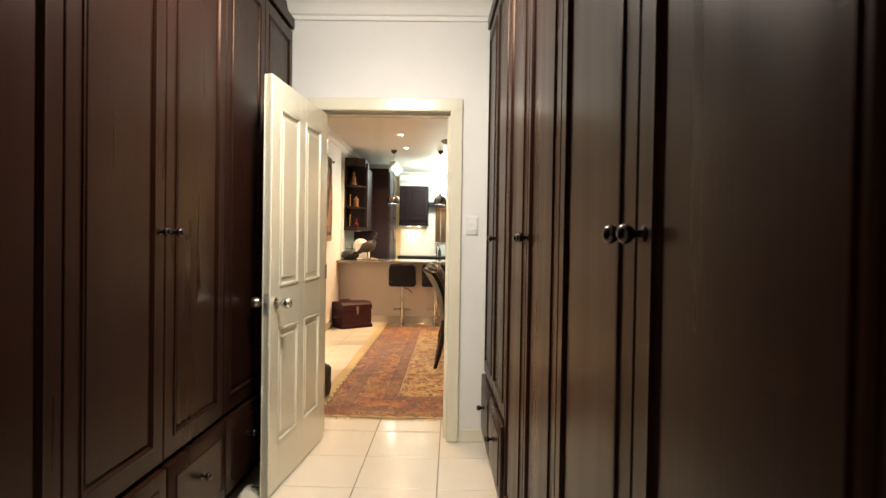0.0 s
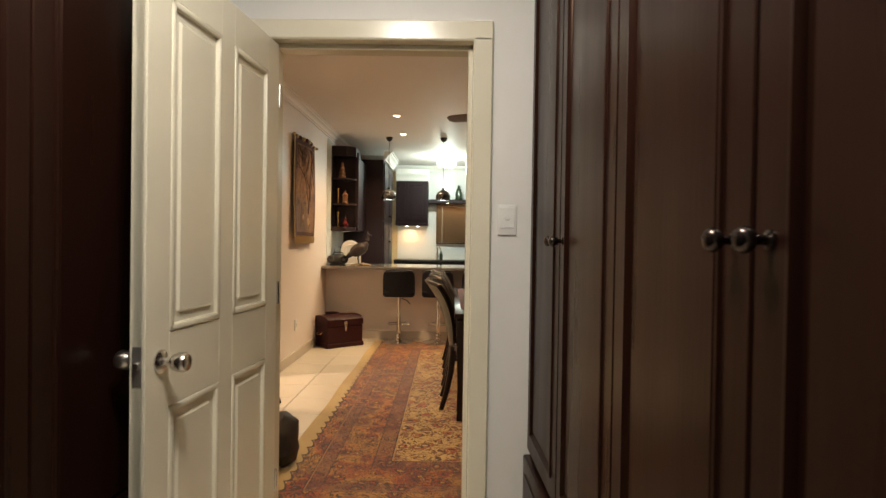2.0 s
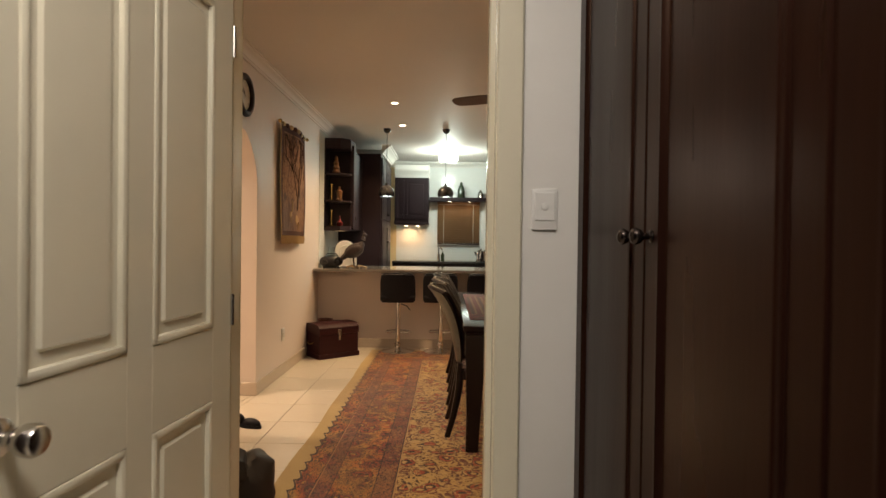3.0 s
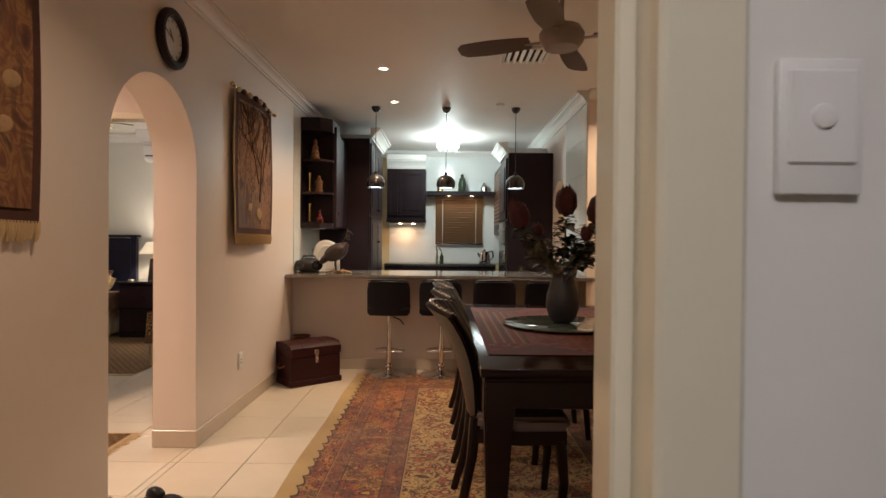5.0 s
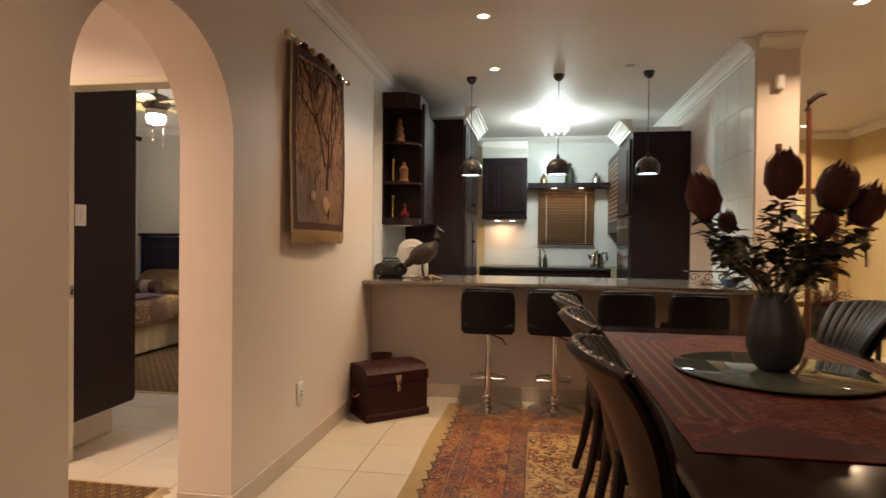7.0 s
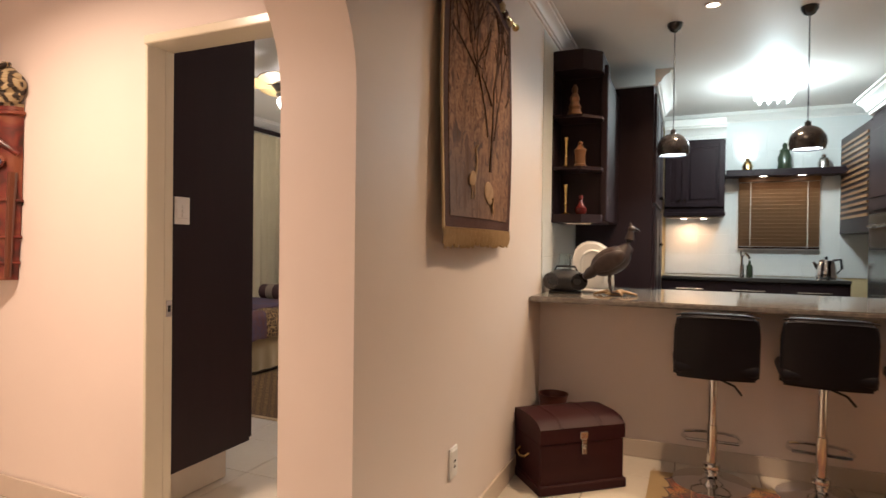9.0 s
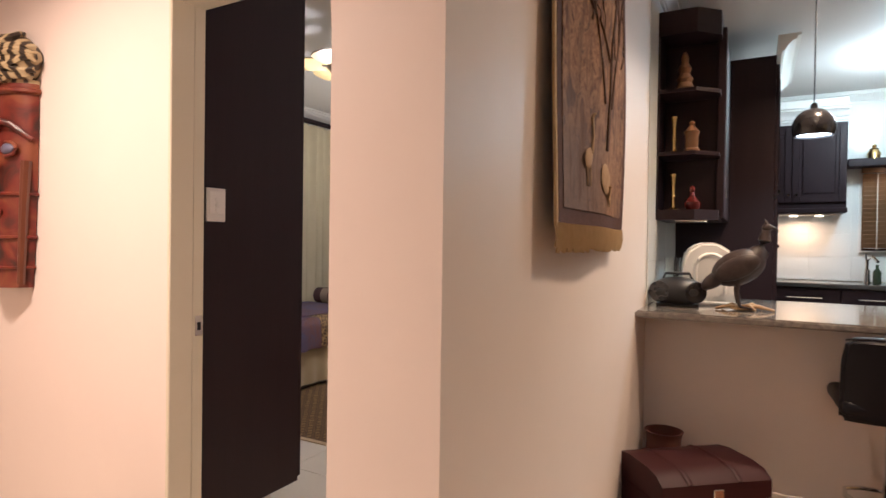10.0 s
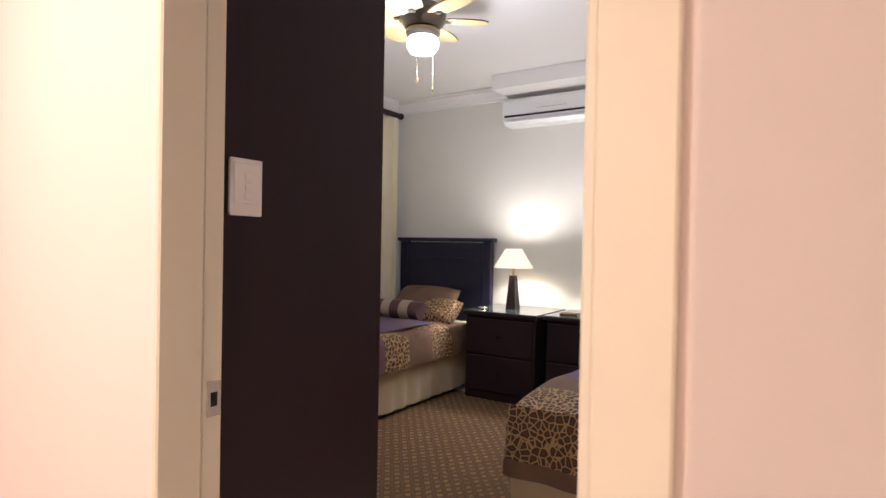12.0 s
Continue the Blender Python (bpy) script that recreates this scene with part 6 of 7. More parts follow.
kc = thing("kitchen_counter", "dark granite counter with dark drawer units", "counter", m=pose(0, 12.0, 0))
part("counter_top", box(bmesh.new(), -1.09, -0.62, 0.90, 0.55, -0.002, 0.935, 0.006, 2), GRANITE_DARK, kc)
part("units", slab(-1.09, -0.58, 0.10, 0.55, -0.01, 0.898), WOOD_BLACK, kc)
part("plinth", slab(-1.09, -0.53, 0.0, 0.55, -0.01, 0.10), BLACK_PLASTIC, kc)
for x0, x1 in ((-1.08, -0.56), (-0.55, -0.02), (-0.01, 0.53)):
    d = part("drawer", box(bmesh.new(), x0, -0.60, 0.74, x1, -0.581, 0.885, 0.003), WOOD_BLACK, kc)
    part("drawer_handle", tube(bmesh.new(), [(x0 + 0.12, -0.601, 0.81), (x0 + 0.13, -0.625, 0.81), (x1 - 0.13, -0.625, 0.81), (x1 - 0.12, -0.601, 0.81)], 0.006, 8), STEEL, d)
    part("door", box(bmesh.new(), x0, -0.60, 0.12, x1, -0.581, 0.73, 0.003), WOOD_BLACK, kc)
tap = thing("kitchen_tap", "chrome mixer tap behind the sink", "tap", m=pose(-0.32, 11.82, 0.935))
part("body", lathe(bmesh.new(), [(0.03, 0), (0.025, 0.02), (0.022, 0.12)], seg=18), CHROME, tap)
part("spout", tube(bmesh.new(), [(0, 0, 0.10), (0, -0.01, 0.20), (0.03, -0.05, 0.235), (0.06, -0.11, 0.19)], 0.013, 10), CHROME, tap)
part("lever", tube(bmesh.new(), [(0, 0, 0.12), (-0.01, 0.02, 0.26)], 0.009, 8), CHROME, tap)
solid("soap_bottle", lathe(bmesh.new(), [(0.03, 0), (0.032, 0.01), (0.032, 0.10), (0.012, 0.13), (0.012, 0.16), (0.004, 0.165)], seg=18), GREEN_GLASS, "small dark soap bottle beside the tap", "bottle", pose(-0.25, 11.80, 0.935))
kettle = thing("kettle", "shiny chrome electric kettle on the counter", "kettle", m=pose(0.41, 11.72, 0.935))
part("body", lathe(bmesh.new(), [(0.085, 0), (0.09, 0.02), (0.08, 0.12), (0.062, 0.18), (0.03, 0.195)], seg=28), CHROME, kettle)
part("lid_knob", lathe(bmesh.new(), [(0.012, 0.195), (0.015, 0.21), (0.006, 0.22)], seg=14), BLACK_PLASTIC, kettle)
part("handle", tube(bmesh.new(), [(0.055, 0, 0.18), (0.12, 0, 0.19), (0.13, 0, 0.10), (0.085, 0, 0.05)], 0.012, 8), BLACK_PLASTIC, kettle)
part("spout", tube(bmesh.new(), [(-0.07, 0, 0.10), (-0.11, 0, 0.165)], 0.022, 10, 0.010), CHROME, kettle)

rack = thing("plate_rack_cabinet", "dark wall cabinet with woven front", "cabinet", m=pose(0.70, 11.45, 0))
part("body", box(bmesh.new(), -0.13, -0.5, 1.38, 0.42, 0.54, 2.34, 0.003), WOOD_BLACK, rack)
for z in range(14):
    part("lattice_strip", slab(-0.140, -0.44, 1.52 + z * 0.055, -0.131, 0.46, 1.545 + z * 0.055), BLIND, rack)
front_lat = bmesh.new()
for i in range(5):
    for j in range(12):
        if (i + j) % 2 == 0:
            box(front_lat, -0.10 + i * 0.045, -0.507, 1.47 + j * 0.065, -0.065 + i * 0.045, -0.5005, 1.525 + j * 0.065)
part("woven_front", front_lat, BLIND, rack)
cornice("cornice_13", (0.568, 10.95), (1.12, 10.95), (0, -1), 2.47, 0.12)

kl = thing("ceiling_light", "square crystal ceiling light in the kitchen, lit", "ceiling light", m=pose(-0.17, 10.75, CEIL))
part("plate", box(bmesh.new(), -0.09, -0.09, -0.03, 0.09, 0.09, 0.0, 0.006), CHROME, kl)
gl = part("glass_box", box(bmesh.new(), -0.15, -0.15, -0.13, 0.15, 0.15, -0.05, 0.01), LAMP_COOL, kl, "lit frosted glass")
gl.visible_shadow = False
for i in range(4):
    for j in range(4):
        c = part("crystal", lathe(bmesh.new(), [(0.004, -0.18), (0.014, -0.16), (0.012, -0.131)], -0.11 + 0.073 * i, -0.11 + 0.073 * j, 8), GLASS, kl)
        c.visible_shadow = False
solid("motion_sensor", box(bmesh.new(), -0.03, -0.05, -0.05, 0.03, 0.0, 0.05, 0.012, 3), WHITE_PLASTIC, "small white alarm sensor on the pillar", "sensor", pose(1.26, 8.36, 2.36))
therm = thing("wall_ornament", "small brown carved ornament hanging on the pillar", "ornament", m=pose(1.27, 8.36, 1.83))
part("plaque", box(bmesh.new(), -0.02, -0.012, 0.06, 0.02, 0.0, 0.11, 0.003), WOOD_RED, therm)
part("cord", slab(-0.002, -0.004, 0.0, 0.002, -0.001, 0.07), BLACK_PLASTIC, therm)
pb = bmesh.new()
ball(pb, 0, -0.014, -0.06, 0.028, 0.014, 0.07)
part("pendant", pb, WOOD_RED, therm)

# white glazed tiles on the kitchen walls
for name, lab in (("kitchen_wall_tiles_1", "north"), ("kitchen_wall_tiles_2", "west"), ("kitchen_wall_tiles_3", "east")):
    pw, ph = 0.33, 0.22
    if lab == "north":
        holder = structure(name, slab(-1.08, 11.996, 0.936, KR, 11.999, 2.58), SPLASH, "white glazed tiles on the kitchen wall", "wall tiles")
        spots2 = [(-1.08 + pw * (i + 0.5), 11.9935, 0.936 + ph * (j + 0.5)) for i in range(7) for j in range(7)]
        sz, rz = (pw, ph), 0
        spots2 = [s for s in spots2 if not (-0.42 < s[0] < 0.45 and 1.1 < s[2] < 2.05) and s[0] < 0.95]
    elif lab == "west":
        holder = structure(name, slab(WX + 0.001, 8.60, 0.938, WX + 0.004, 9.76, 2.58), SPLASH, "white glazed tiles on the kitchen wall", "wall tiles")
        spots2 = [(WX + 0.0065, 8.60 + pw * (i + 0.5), 0.938 + ph * (j + 0.5)) for i in range(3) for j in range(2)]
        rz = 90
    else:
        holder = structure(name, slab(KR + 0.001, 8.37, 0.938, KR + 0.004, 9.27, 2.57), SPLASH, "white glazed tiles on the kitchen wall", "wall tiles")
        spots2 = [(KR - 0.0015, 8.37 + 0.30 * (i + 0.5), 0.938 + 0.325 * (j + 0.5)) for i in range(3) for j in range(5)]
        rz, pw, ph = -90, 0.30, 0.325
    tm = mesh_of("wall_tile", slab(-pw / 2 + 0.0015, -0.0025, -ph / 2 + 0.0015, pw / 2 - 0.0015, 0.0025, ph / 2 - 0.0015, 0.001), SPLASH)
    for sx, sy, sz2 in spots2:
        o = new("wall_tile", tm)
        o.parent = holder
        o.matrix_basis = pose(sx, sy, sz2, 0, 0, rz)

# ---- living room ----
fd = thing("front_door", "dark red-brown wooden front door with lit glass panes", "door", m=pose(2.80, 12.03, 0))
fr4 = bmesh.new()
for x0, x1 in ((-0.60, -0.53), (-0.13, -0.05), (0.53, 0.60)):
    box(fr4, x0, -0.03, 0.0, x1, 0.05, 1.975, 0.004)
box(fr4, -0.60, -0.035, 1.90, 0.60, 0.05, 1.975, 0.004)
part("frame", fr4, WOOD_RED, fd)
part("leaf", box(bmesh.new(), -0.53, -0.01, 0.01, -0.13, 0.035, 1.90, 0.004), WOOD_RED, fd)
for z in (0.0, 0.46, 0.93, 1.40):
    part("glazing_bar", box(bmesh.new(), -0.05, -0.02, z, 0.53, 0.04, z + 0.07, 0.004), WOOD_RED, fd)
for z in (0.07, 0.53, 1.0, 1.47):
    g = part("pane", slab(-0.05, 0.008, z, 0.53, 0.014, z + (0.39 if z < 1.4 else 0.43)), GLASS, fd)
    g.visible_shadow = False
structure("porch_wall", slab(1.4, 14.2, -0.1, 5.0, 14.4, 3.0), PAINT_GOLD, "lit porch wall outside the front door", "wall")
structure("porch_roof", slab(1.4, 12.2, 2.75, 5.0, 14.4, 2.85), PLASTER, "porch roof outside the front door", "ceiling")
# made-up emissive panel, set where sight lines through the panes' left half end
pl = thing("pane_glow", "glowing panel added on the porch wall to brighten the door panes", "lamp", m=pose(3.58, 14.19, 1.30))
part("glow_panel", box(bmesh.new(), -0.20, -0.06, -0.75, 0.20, 0.0, 0.75, 0.02, 2), mat("pane_glow_emission", (0.9, 0.85, 0.7), 0.4, emit=(1.0, 0.82, 0.48), power=9.0), pl)

side_door = thing("interior_door", "closed straw-coloured interior door", "door", m=pose(3.56, 10.65, 0))
part("leaf", box(bmesh.new(), -0.02, -0.40, 0.0, 0.02, 0.40, 1.96, 0.003), PAINT_GOLD, side_door)
side_frame = bmesh.new()
for y0, y1 in ((10.20, 10.265), (11.035, 11.10)):
    box(side_frame, 3.482, y0, 0, 3.54, y1, 2.02, 0.004)
box(side_frame, 3.482, 10.265, 1.955, 3.54, 11.035, 2.02, 0.004)
structure("door_frame_3", side_frame, GLOSS, "cream gloss-painted door frame in the living room", "door frame")
wisk = thing("fly_whisk", "red leather whisk with dark handle hanging on the wall", "wall ornament", m=pose(3.49, 11.55, 1.40))
wb = prism(bmesh.new(), [(-0.01, 0.35), (0.03, 0.27), (0.055, 0.12), (0.05, 0.03), (0.0, 0.0), (-0.05, 0.03), (-0.055, 0.12), (-0.03, 0.27)], "x", -0.02, 0.0)
part("leather_head", wb, mat("red_leather", (0.16, 0.035, 0.03), 0.5, second=(0.12, 0.03, 0.025), scale=12), wisk)
part("handle", tube(bmesh.new(), [(-0.01, 0, 0.03), (-0.012, 0.01, -0.20), (-0.01, 0.0, -0.40)], 0.012, 8), BLACK_PLASTIC, wisk)
stick = thing("carved_staff", "tall dark wooden staff standing against the wall end", "staff", m=pose(1.455, 8.33, 0))
part("shaft", tube(bmesh.new(), [(0.0, -0.03, 0.0), (0.0, 0.0, 1.2), (0.0, 0.02, 2.18)], 0.020, 10, 0.016), WOOD_RED, stick)
part("head", tube(bmesh.new(), [(-0.01, 0.02, 2.16), (0.0, 0.02, 2.22), (0.05, 0.0, 2.26), (0.09, -0.01, 2.27)], 0.022, 10, 0.015), WOOD_BLACK, stick)

pic = thing("framed_painting", "landscape painting in a wide dark wooden frame", "painting", m=pose(3.495, 8.50, 1.82))
hw, hh, fw = 0.58, 0.48, 0.10
pf = bmesh.new()
for y0, y1, z0, z1 in ((-hw, hw, hh - fw, hh), (-hw, hw, -hh, -hh + fw), (-hw, -hw + fw, -hh + fw, hh - fw), (hw - fw, hw, -hh + fw, hh - fw)):
    box(pf, -0.045, y0, z0, 0.0, y1, z1, 0.012, 2)
part("frame", pf, WOOD_RED, pic)
cm = mat("painted_canvas", (0.20, 0.14, 0.07), 0.5)
nt, p0 = nodes_of(cm)
vv = coords(nt, (1, 0.7, 1.6))
nt.links.new(ramp(nt, [(0.32, (0.05, 0.035, 0.02)), (0.46, (0.15, 0.09, 0.04)), (0.55, (0.26, 0.20, 0.11)), (0.7, (0.30, 0.25, 0.16))], noise_tex(nt, vv, 3.2, 4, 0.8)), p0.inputs["Base Color"])
part("canvas", slab(-0.022, -hw + fw - 0.004, -hh + fw - 0.004, -0.012, hw - fw + 0.004, hh - fw + 0.004), cm, pic)
def flat_shape(pts):
    return prism(bmesh.new(), pts, "x", -0.0245, -0.0215)


part("painted_ground", flat_shape([(-0.47, -0.37), (0.47, -0.37), (0.47, -0.17), (0.2, -0.14), (-0.1, -0.19), (-0.47, -0.15)]), mat("painted_dark_ground", (0.05, 0.03, 0.018), 0.5, second=(0.10, 0.06, 0.03), scale=9), pic)
horse = bmesh.new()
ball(horse, -0.026, -0.10, -0.01, 0.003, 0.24, 0.105, 18, 10)
tube(horse, [(-0.026, 0.08, 0.03), (-0.026, 0.18, 0.11), (-0.026, 0.24, 0.15)], 0.085, 10, 0.045, 0.05)
tube(horse, [(-0.027, 0.23, 0.16), (-0.027, 0.31, 0.07), (-0.027, 0.335, 0.03)], 0.045, 10, 0.026, 0.05)
for ly in (-0.28, -0.20, 0.02, 0.09):
    tube(horse, [(-0.026, ly, -0.05), (-0.026, ly + 0.01, -0.16), (-0.026, ly, -0.26)], 0.030, 8, 0.014, 0.1)
part("painted_horse", horse, mat("painted_chestnut", (0.17, 0.065, 0.03), 0.5, second=(0.26, 0.15, 0.08), scale=8), pic, "chestnut horse in the painting")

con = thing("console_table", "narrow wooden console table against the wall", "table", m=pose(3.31, 8.55, 0))
part("top", box(bmesh.new(), -0.19, -0.62, 0.745, 0.18, 0.62, 0.78, 0.006, 2), WOOD_MID, con)
part("apron", box(bmesh.new(), -0.16, -0.58, 0.65, 0.16, 0.58, 0.745, 0.004), WOOD_MID, con)
for y in (-0.55, 0.55):
    for x in (-0.14, 0.14):
        part("leg", tube(bmesh.new(), [(x, y, 0.66), (x, y, 0.3), (x, y, 0.0)], 0.026, 8, 0.018), WOOD_MID, con)
for y, h in ((9.02, 0.20), (8.84, 0.17), (8.64, 0.15)):
    solid("pillar_candle_holder", lathe(bmesh.new(), [(0.05, 0), (0.052, 0.012), (0.02, 0.03), (0.018, h * 0.5), (0.03, h * 0.55), (0.018, h * 0.62), (0.022, h * 0.8), (0.045, h), (0.034, h + 0.004), (0.034, h + 0.08), (0.006, h + 0.085)], seg=20), WOOD_MID, "turned wooden candle holder with dark candle on the console", "candle holder", pose(3.28, y, 0.781), "candle holders on the console")


def arm_chair(x, y, a):
    c = thing("arm_chair", "dark leather and wood armchair by the wall", "armchair", m=pose(x, y, 0, 0, 0, a))
    part("seat", box(bmesh.new(), -0.26, -0.25, 0.38, 0.26, 0.27, 0.47, 0.03, 3), SEAT_CLOTH, c)
    bk = grid_sheet(bmesh.new(), 40, 10, lambda u, v: ((2 * u - 1) * (0.25 + 0.03 * v), -0.24 - 0.13 * v + 0.010 * abs(math.sin(math.pi * 9 * u)), 0.46 + 0.55 * v))
    part("backrest", thick(bk, 0.03), LEATHER_BROWN, c)
    for s in (-1, 1):
        part("arm", tube(bmesh.new(), [(s * 0.27, -0.28, 0.66), (s * 0.30, -0.05, 0.69), (s * 0.29, 0.22, 0.66), (s * 0.28, 0.27, 0.62)], 0.022, 10, 0.018), WOOD_LEG, c)
        part("arm_post", tube(bmesh.new(), [(s * 0.28, 0.22, 0.655), (s * 0.26, 0.23, 0.42)], 0.018, 8), WOOD_LEG, c)
        part("front_leg", tube(bmesh.new(), [(s * 0.24, 0.24, 0.40), (s * 0.24, 0.24, 0.0)], 0.026, 8, 0.018), WOOD_LEG, c)
        part("rear_leg", tube(bmesh.new(), [(s * 0.23, -0.24, 0.45), (s * 0.23, -0.30, 0.0)], 0.024, 8, 0.018), WOOD_LEG, c)
    return c


arm_chair(3.10, 9.85, 112)
lrug = thing("living_room_rug", "small red woven rug with dark border on the tiles", "rug", m=pose(2.90, 7.18, 0))
part("woven_field", grid_sheet(bmesh.new(), 10, 8, lambda u, v: (-0.46 + 0.92 * u, -0.36 + 0.72 * v, 0.009 + 0.001 * math.sin(u * 19 + v * 13))), mat("red_woven_wool", (0.22, 0.030, 0.018), 0.95, second=(0.10, 0.020, 0.014), scale=9, bump=0.3, bump_scale=200), lrug)
part("border", slab(-0.52, -0.42, 0.001, 0.52, 0.42, 0.0075, 0.002), TAP_BORDER, lrug, "dark woven border")
plant = thing("dried_arrangement", "reddish dried plant in a dark pot near the door", "plant", m=pose(2.72, 10.9, 0))
part("pot", lathe(bmesh.new(), [(0.12, 0), (0.17, 0.05), (0.20, 0.35), (0.17, 0.55), (0.18, 0.60), (0.15, 0.58)], seg=28), BLACK_METAL, plant)
rng = random.Random(8)
pb2 = bmesh.new()
for i in range(90):
    a, t2 = rng.uniform(0, 6.283), rng.uniform(0.2, 1.0)
    q = Vector((0.32 * t2 * math.cos(a), 0.32 * t2 * math.sin(a), 0.62 + rng.uniform(0.0, 0.30) * (1.2 - t2)))
    tube(pb2, [(0, 0, 0.5), tuple(q * 0.6 + Vector((0, 0, 0.30))), tuple(q + Vector((0, 0, 0.02)))], 0.004, 4, 0.002)
    for k in range(3):
        o = q + Vector((rng.uniform(-0.05, 0.05), rng.uniform(-0.05, 0.05), rng.uniform(-0.04, 0.04)))
        s1 = Vector((rng.uniform(-1, 1), rng.uniform(-1, 1), rng.uniform(-0.4, 0.4))).normalized() * 0.035
        s2 = s1.cross(Vector((0, 0, 1))).normalized() * 0.010
        f = [pb2.verts.new(o + w) for w in (-s1, s2, s1, -s2)]
        pb2.faces.new(f)
part("dried_leaves", pb2, mat("rusty_leaf", (0.17, 0.06, 0.025), 0.6, second=(0.10, 0.05, 0.02), scale=12), plant, "rusty dried leaves")

# ---- passage ----
mat_rug = thing("door_mat", "small fringed brown mat before the bedroom door", "rug", m=pose(-2.57, 6.30, 0))
part("woven_field", grid_sheet(bmesh.new(), 12, 10, lambda u, v: (-0.38 + 0.76 * u, -0.38 + 0.72 * v, 0.009 + 0.001 * math.sin(u * 20))), RUG_SMALL, mat_rug)
part("backing", slab(-0.40, -0.40, 0.001, 0.40, 0.36, 0.007), FRINGE, mat_rug)
for s in (-1, 1):
    mf = bmesh.new()
    for i in range(50):
        y = -0.39 + 0.74 * i / 49
        tube(mf, [(s * 0.395, y, 0.006), (s * (0.44 + rng.uniform(0, 0.02)), y + rng.uniform(-0.01, 0.01), 0.004)], 0.004, 4, 0.002)
    part("fringe", mf, FRINGE, mat_rug)

def wall_mask():
    t = thing("wall_mask", "red-brown carved wooden mask with wrapped headdress on the wall", "wall mask", m=pose(-3.86, PY0 - 0.002, 1.54))
    face = bmesh.new()
    prof = [(0.06, -0.50), (0.122, -0.50), (0.136, -0.34), (0.150, -0.10), (0.156, 0.12), (0.160, 0.32)]
    rows = [[face.verts.new((w * math.cos(math.pi * k / 16), -0.085 * math.sin(math.pi * k / 16) - 0.002, z)) for k in range(17)] for w, z in prof]
    for a, b in zip(rows, rows[1:]):
        for k in range(16):
            face.faces.new((a[k], a[k + 1], b[k + 1], b[k]))
    tube(face, [(0, -0.085, 0.14), (0, -0.112, 0.04), (0, -0.125, -0.06)], 0.018, 8, 0.030)
    ball(face, 0.0, -0.09, -0.20, 0.06, 0.022, 0.028)
    part("face", face, MASK, t, "red-brown polished carved face", 50)

    def band(z, w, depth, r, rise=0.0):
        return tube(bmesh.new(), [(w * math.cos(math.pi * k / 12), -depth * math.sin(math.pi * k / 12), z + rise * math.sin(math.pi * k / 12)) for k in range(13)], r, 7, None, 0.7)
    for z, w, r in ((-0.42, 0.131, 0.010), (-0.30, 0.141, 0.012), (-0.13, 0.150, 0.012), (0.275, 0.160, 0.018)):
        part("carved_band", band(z, w, 0.090, r), MASK, t)
    for s in (-1, 1):
        part("brow", tube(bmesh.new(), [(s * 0.022, -0.098, 0.115), (s * 0.06, -0.100, 0.155), (s * 0.11, -0.080, 0.14), (s * 0.155, -0.025, 0.085)], 0.018, 8, 0.011), MASK, t)
        part("eye", ball(bmesh.new(), s * 0.085, -0.078, 0.045, 0.042, 0.018, 0.024, 14, 8), EYE, t, "blue-grey painted eye")
        lid = [(s * 0.085 + 0.046 * math.cos(a), -0.084 + 0.012 * abs(math.cos(a)), 0.045 + 0.028 * math.sin(a)) for a in [2 * math.pi * k / 14 for k in range(15)]]
        part("eyelid", tube(bmesh.new(), lid, 0.007, 6), MASK, t)
        part("side_strip", tube(bmesh.new(), [(s * 0.142, -0.040, 0.0), (s * 0.134, -0.045, -0.20), (s * 0.118, -0.045, -0.485)], 0.020, 8, 0.014), WOOD_RED, t, "plain dark side strip")
    rng = random.Random(3)
    beads = bmesh.new()
    for k in range(34):
        ball(beads, rng.uniform(-0.080, 0.080), -0.118 + rng.uniform(-0.012, 0.012), -0.040 + rng.uniform(-0.055, 0.050), 0.008, 0.007, 0.008, 6, 4)
    part("bead_cluster", beads, BEAD, t, "small silvery nose beads")
    wrap = ball(bmesh.new(), 0.0, -0.030, 0.40, 0.190, 0.085, 0.112, 24, 14)
    for q in wrap.verts:
        q.co += noise.noise_vector(q.co * 9.0) * 0.014
    part("headwrap", wrap, MASK, t, "gold and black coiled headdress", 50)
    for k in range(9):
        lean = 0.05 * math.sin(k * 1.9)
        pts = []
        for n in range(13):
            a = math.pi * n / 12
            z = 0.325 + 0.019 * k + lean * math.cos(a) + 0.012 * math.sin(n * 0.9 + k)
            r = math.sqrt(max(0.05, 1 - ((z - 0.40) / 0.118) ** 2))
            pts.append((0.194 * r * math.cos(a), -0.03 - 0.088 * r * math.sin(a), z))
        part("coil", tube(bmesh.new(), pts, 0.013, 6), MASK, t)
    return t


wall_mask()
hl = thing("ceiling_light", "round opal ceiling light in the passage", "ceiling light", m=pose(-3.15, 5.75, CEIL))
part("base", lathe(bmesh.new(), [(0.18, -0.03), (0.18, 0)], seg=32), WHITE_PLASTIC, hl)
part("diffuser", lathe(bmesh.new(), [(0.05, -0.078), (0.12, -0.068), (0.155, -0.045), (0.16, -0.03)], seg=32), LAMP_FAN, hl)

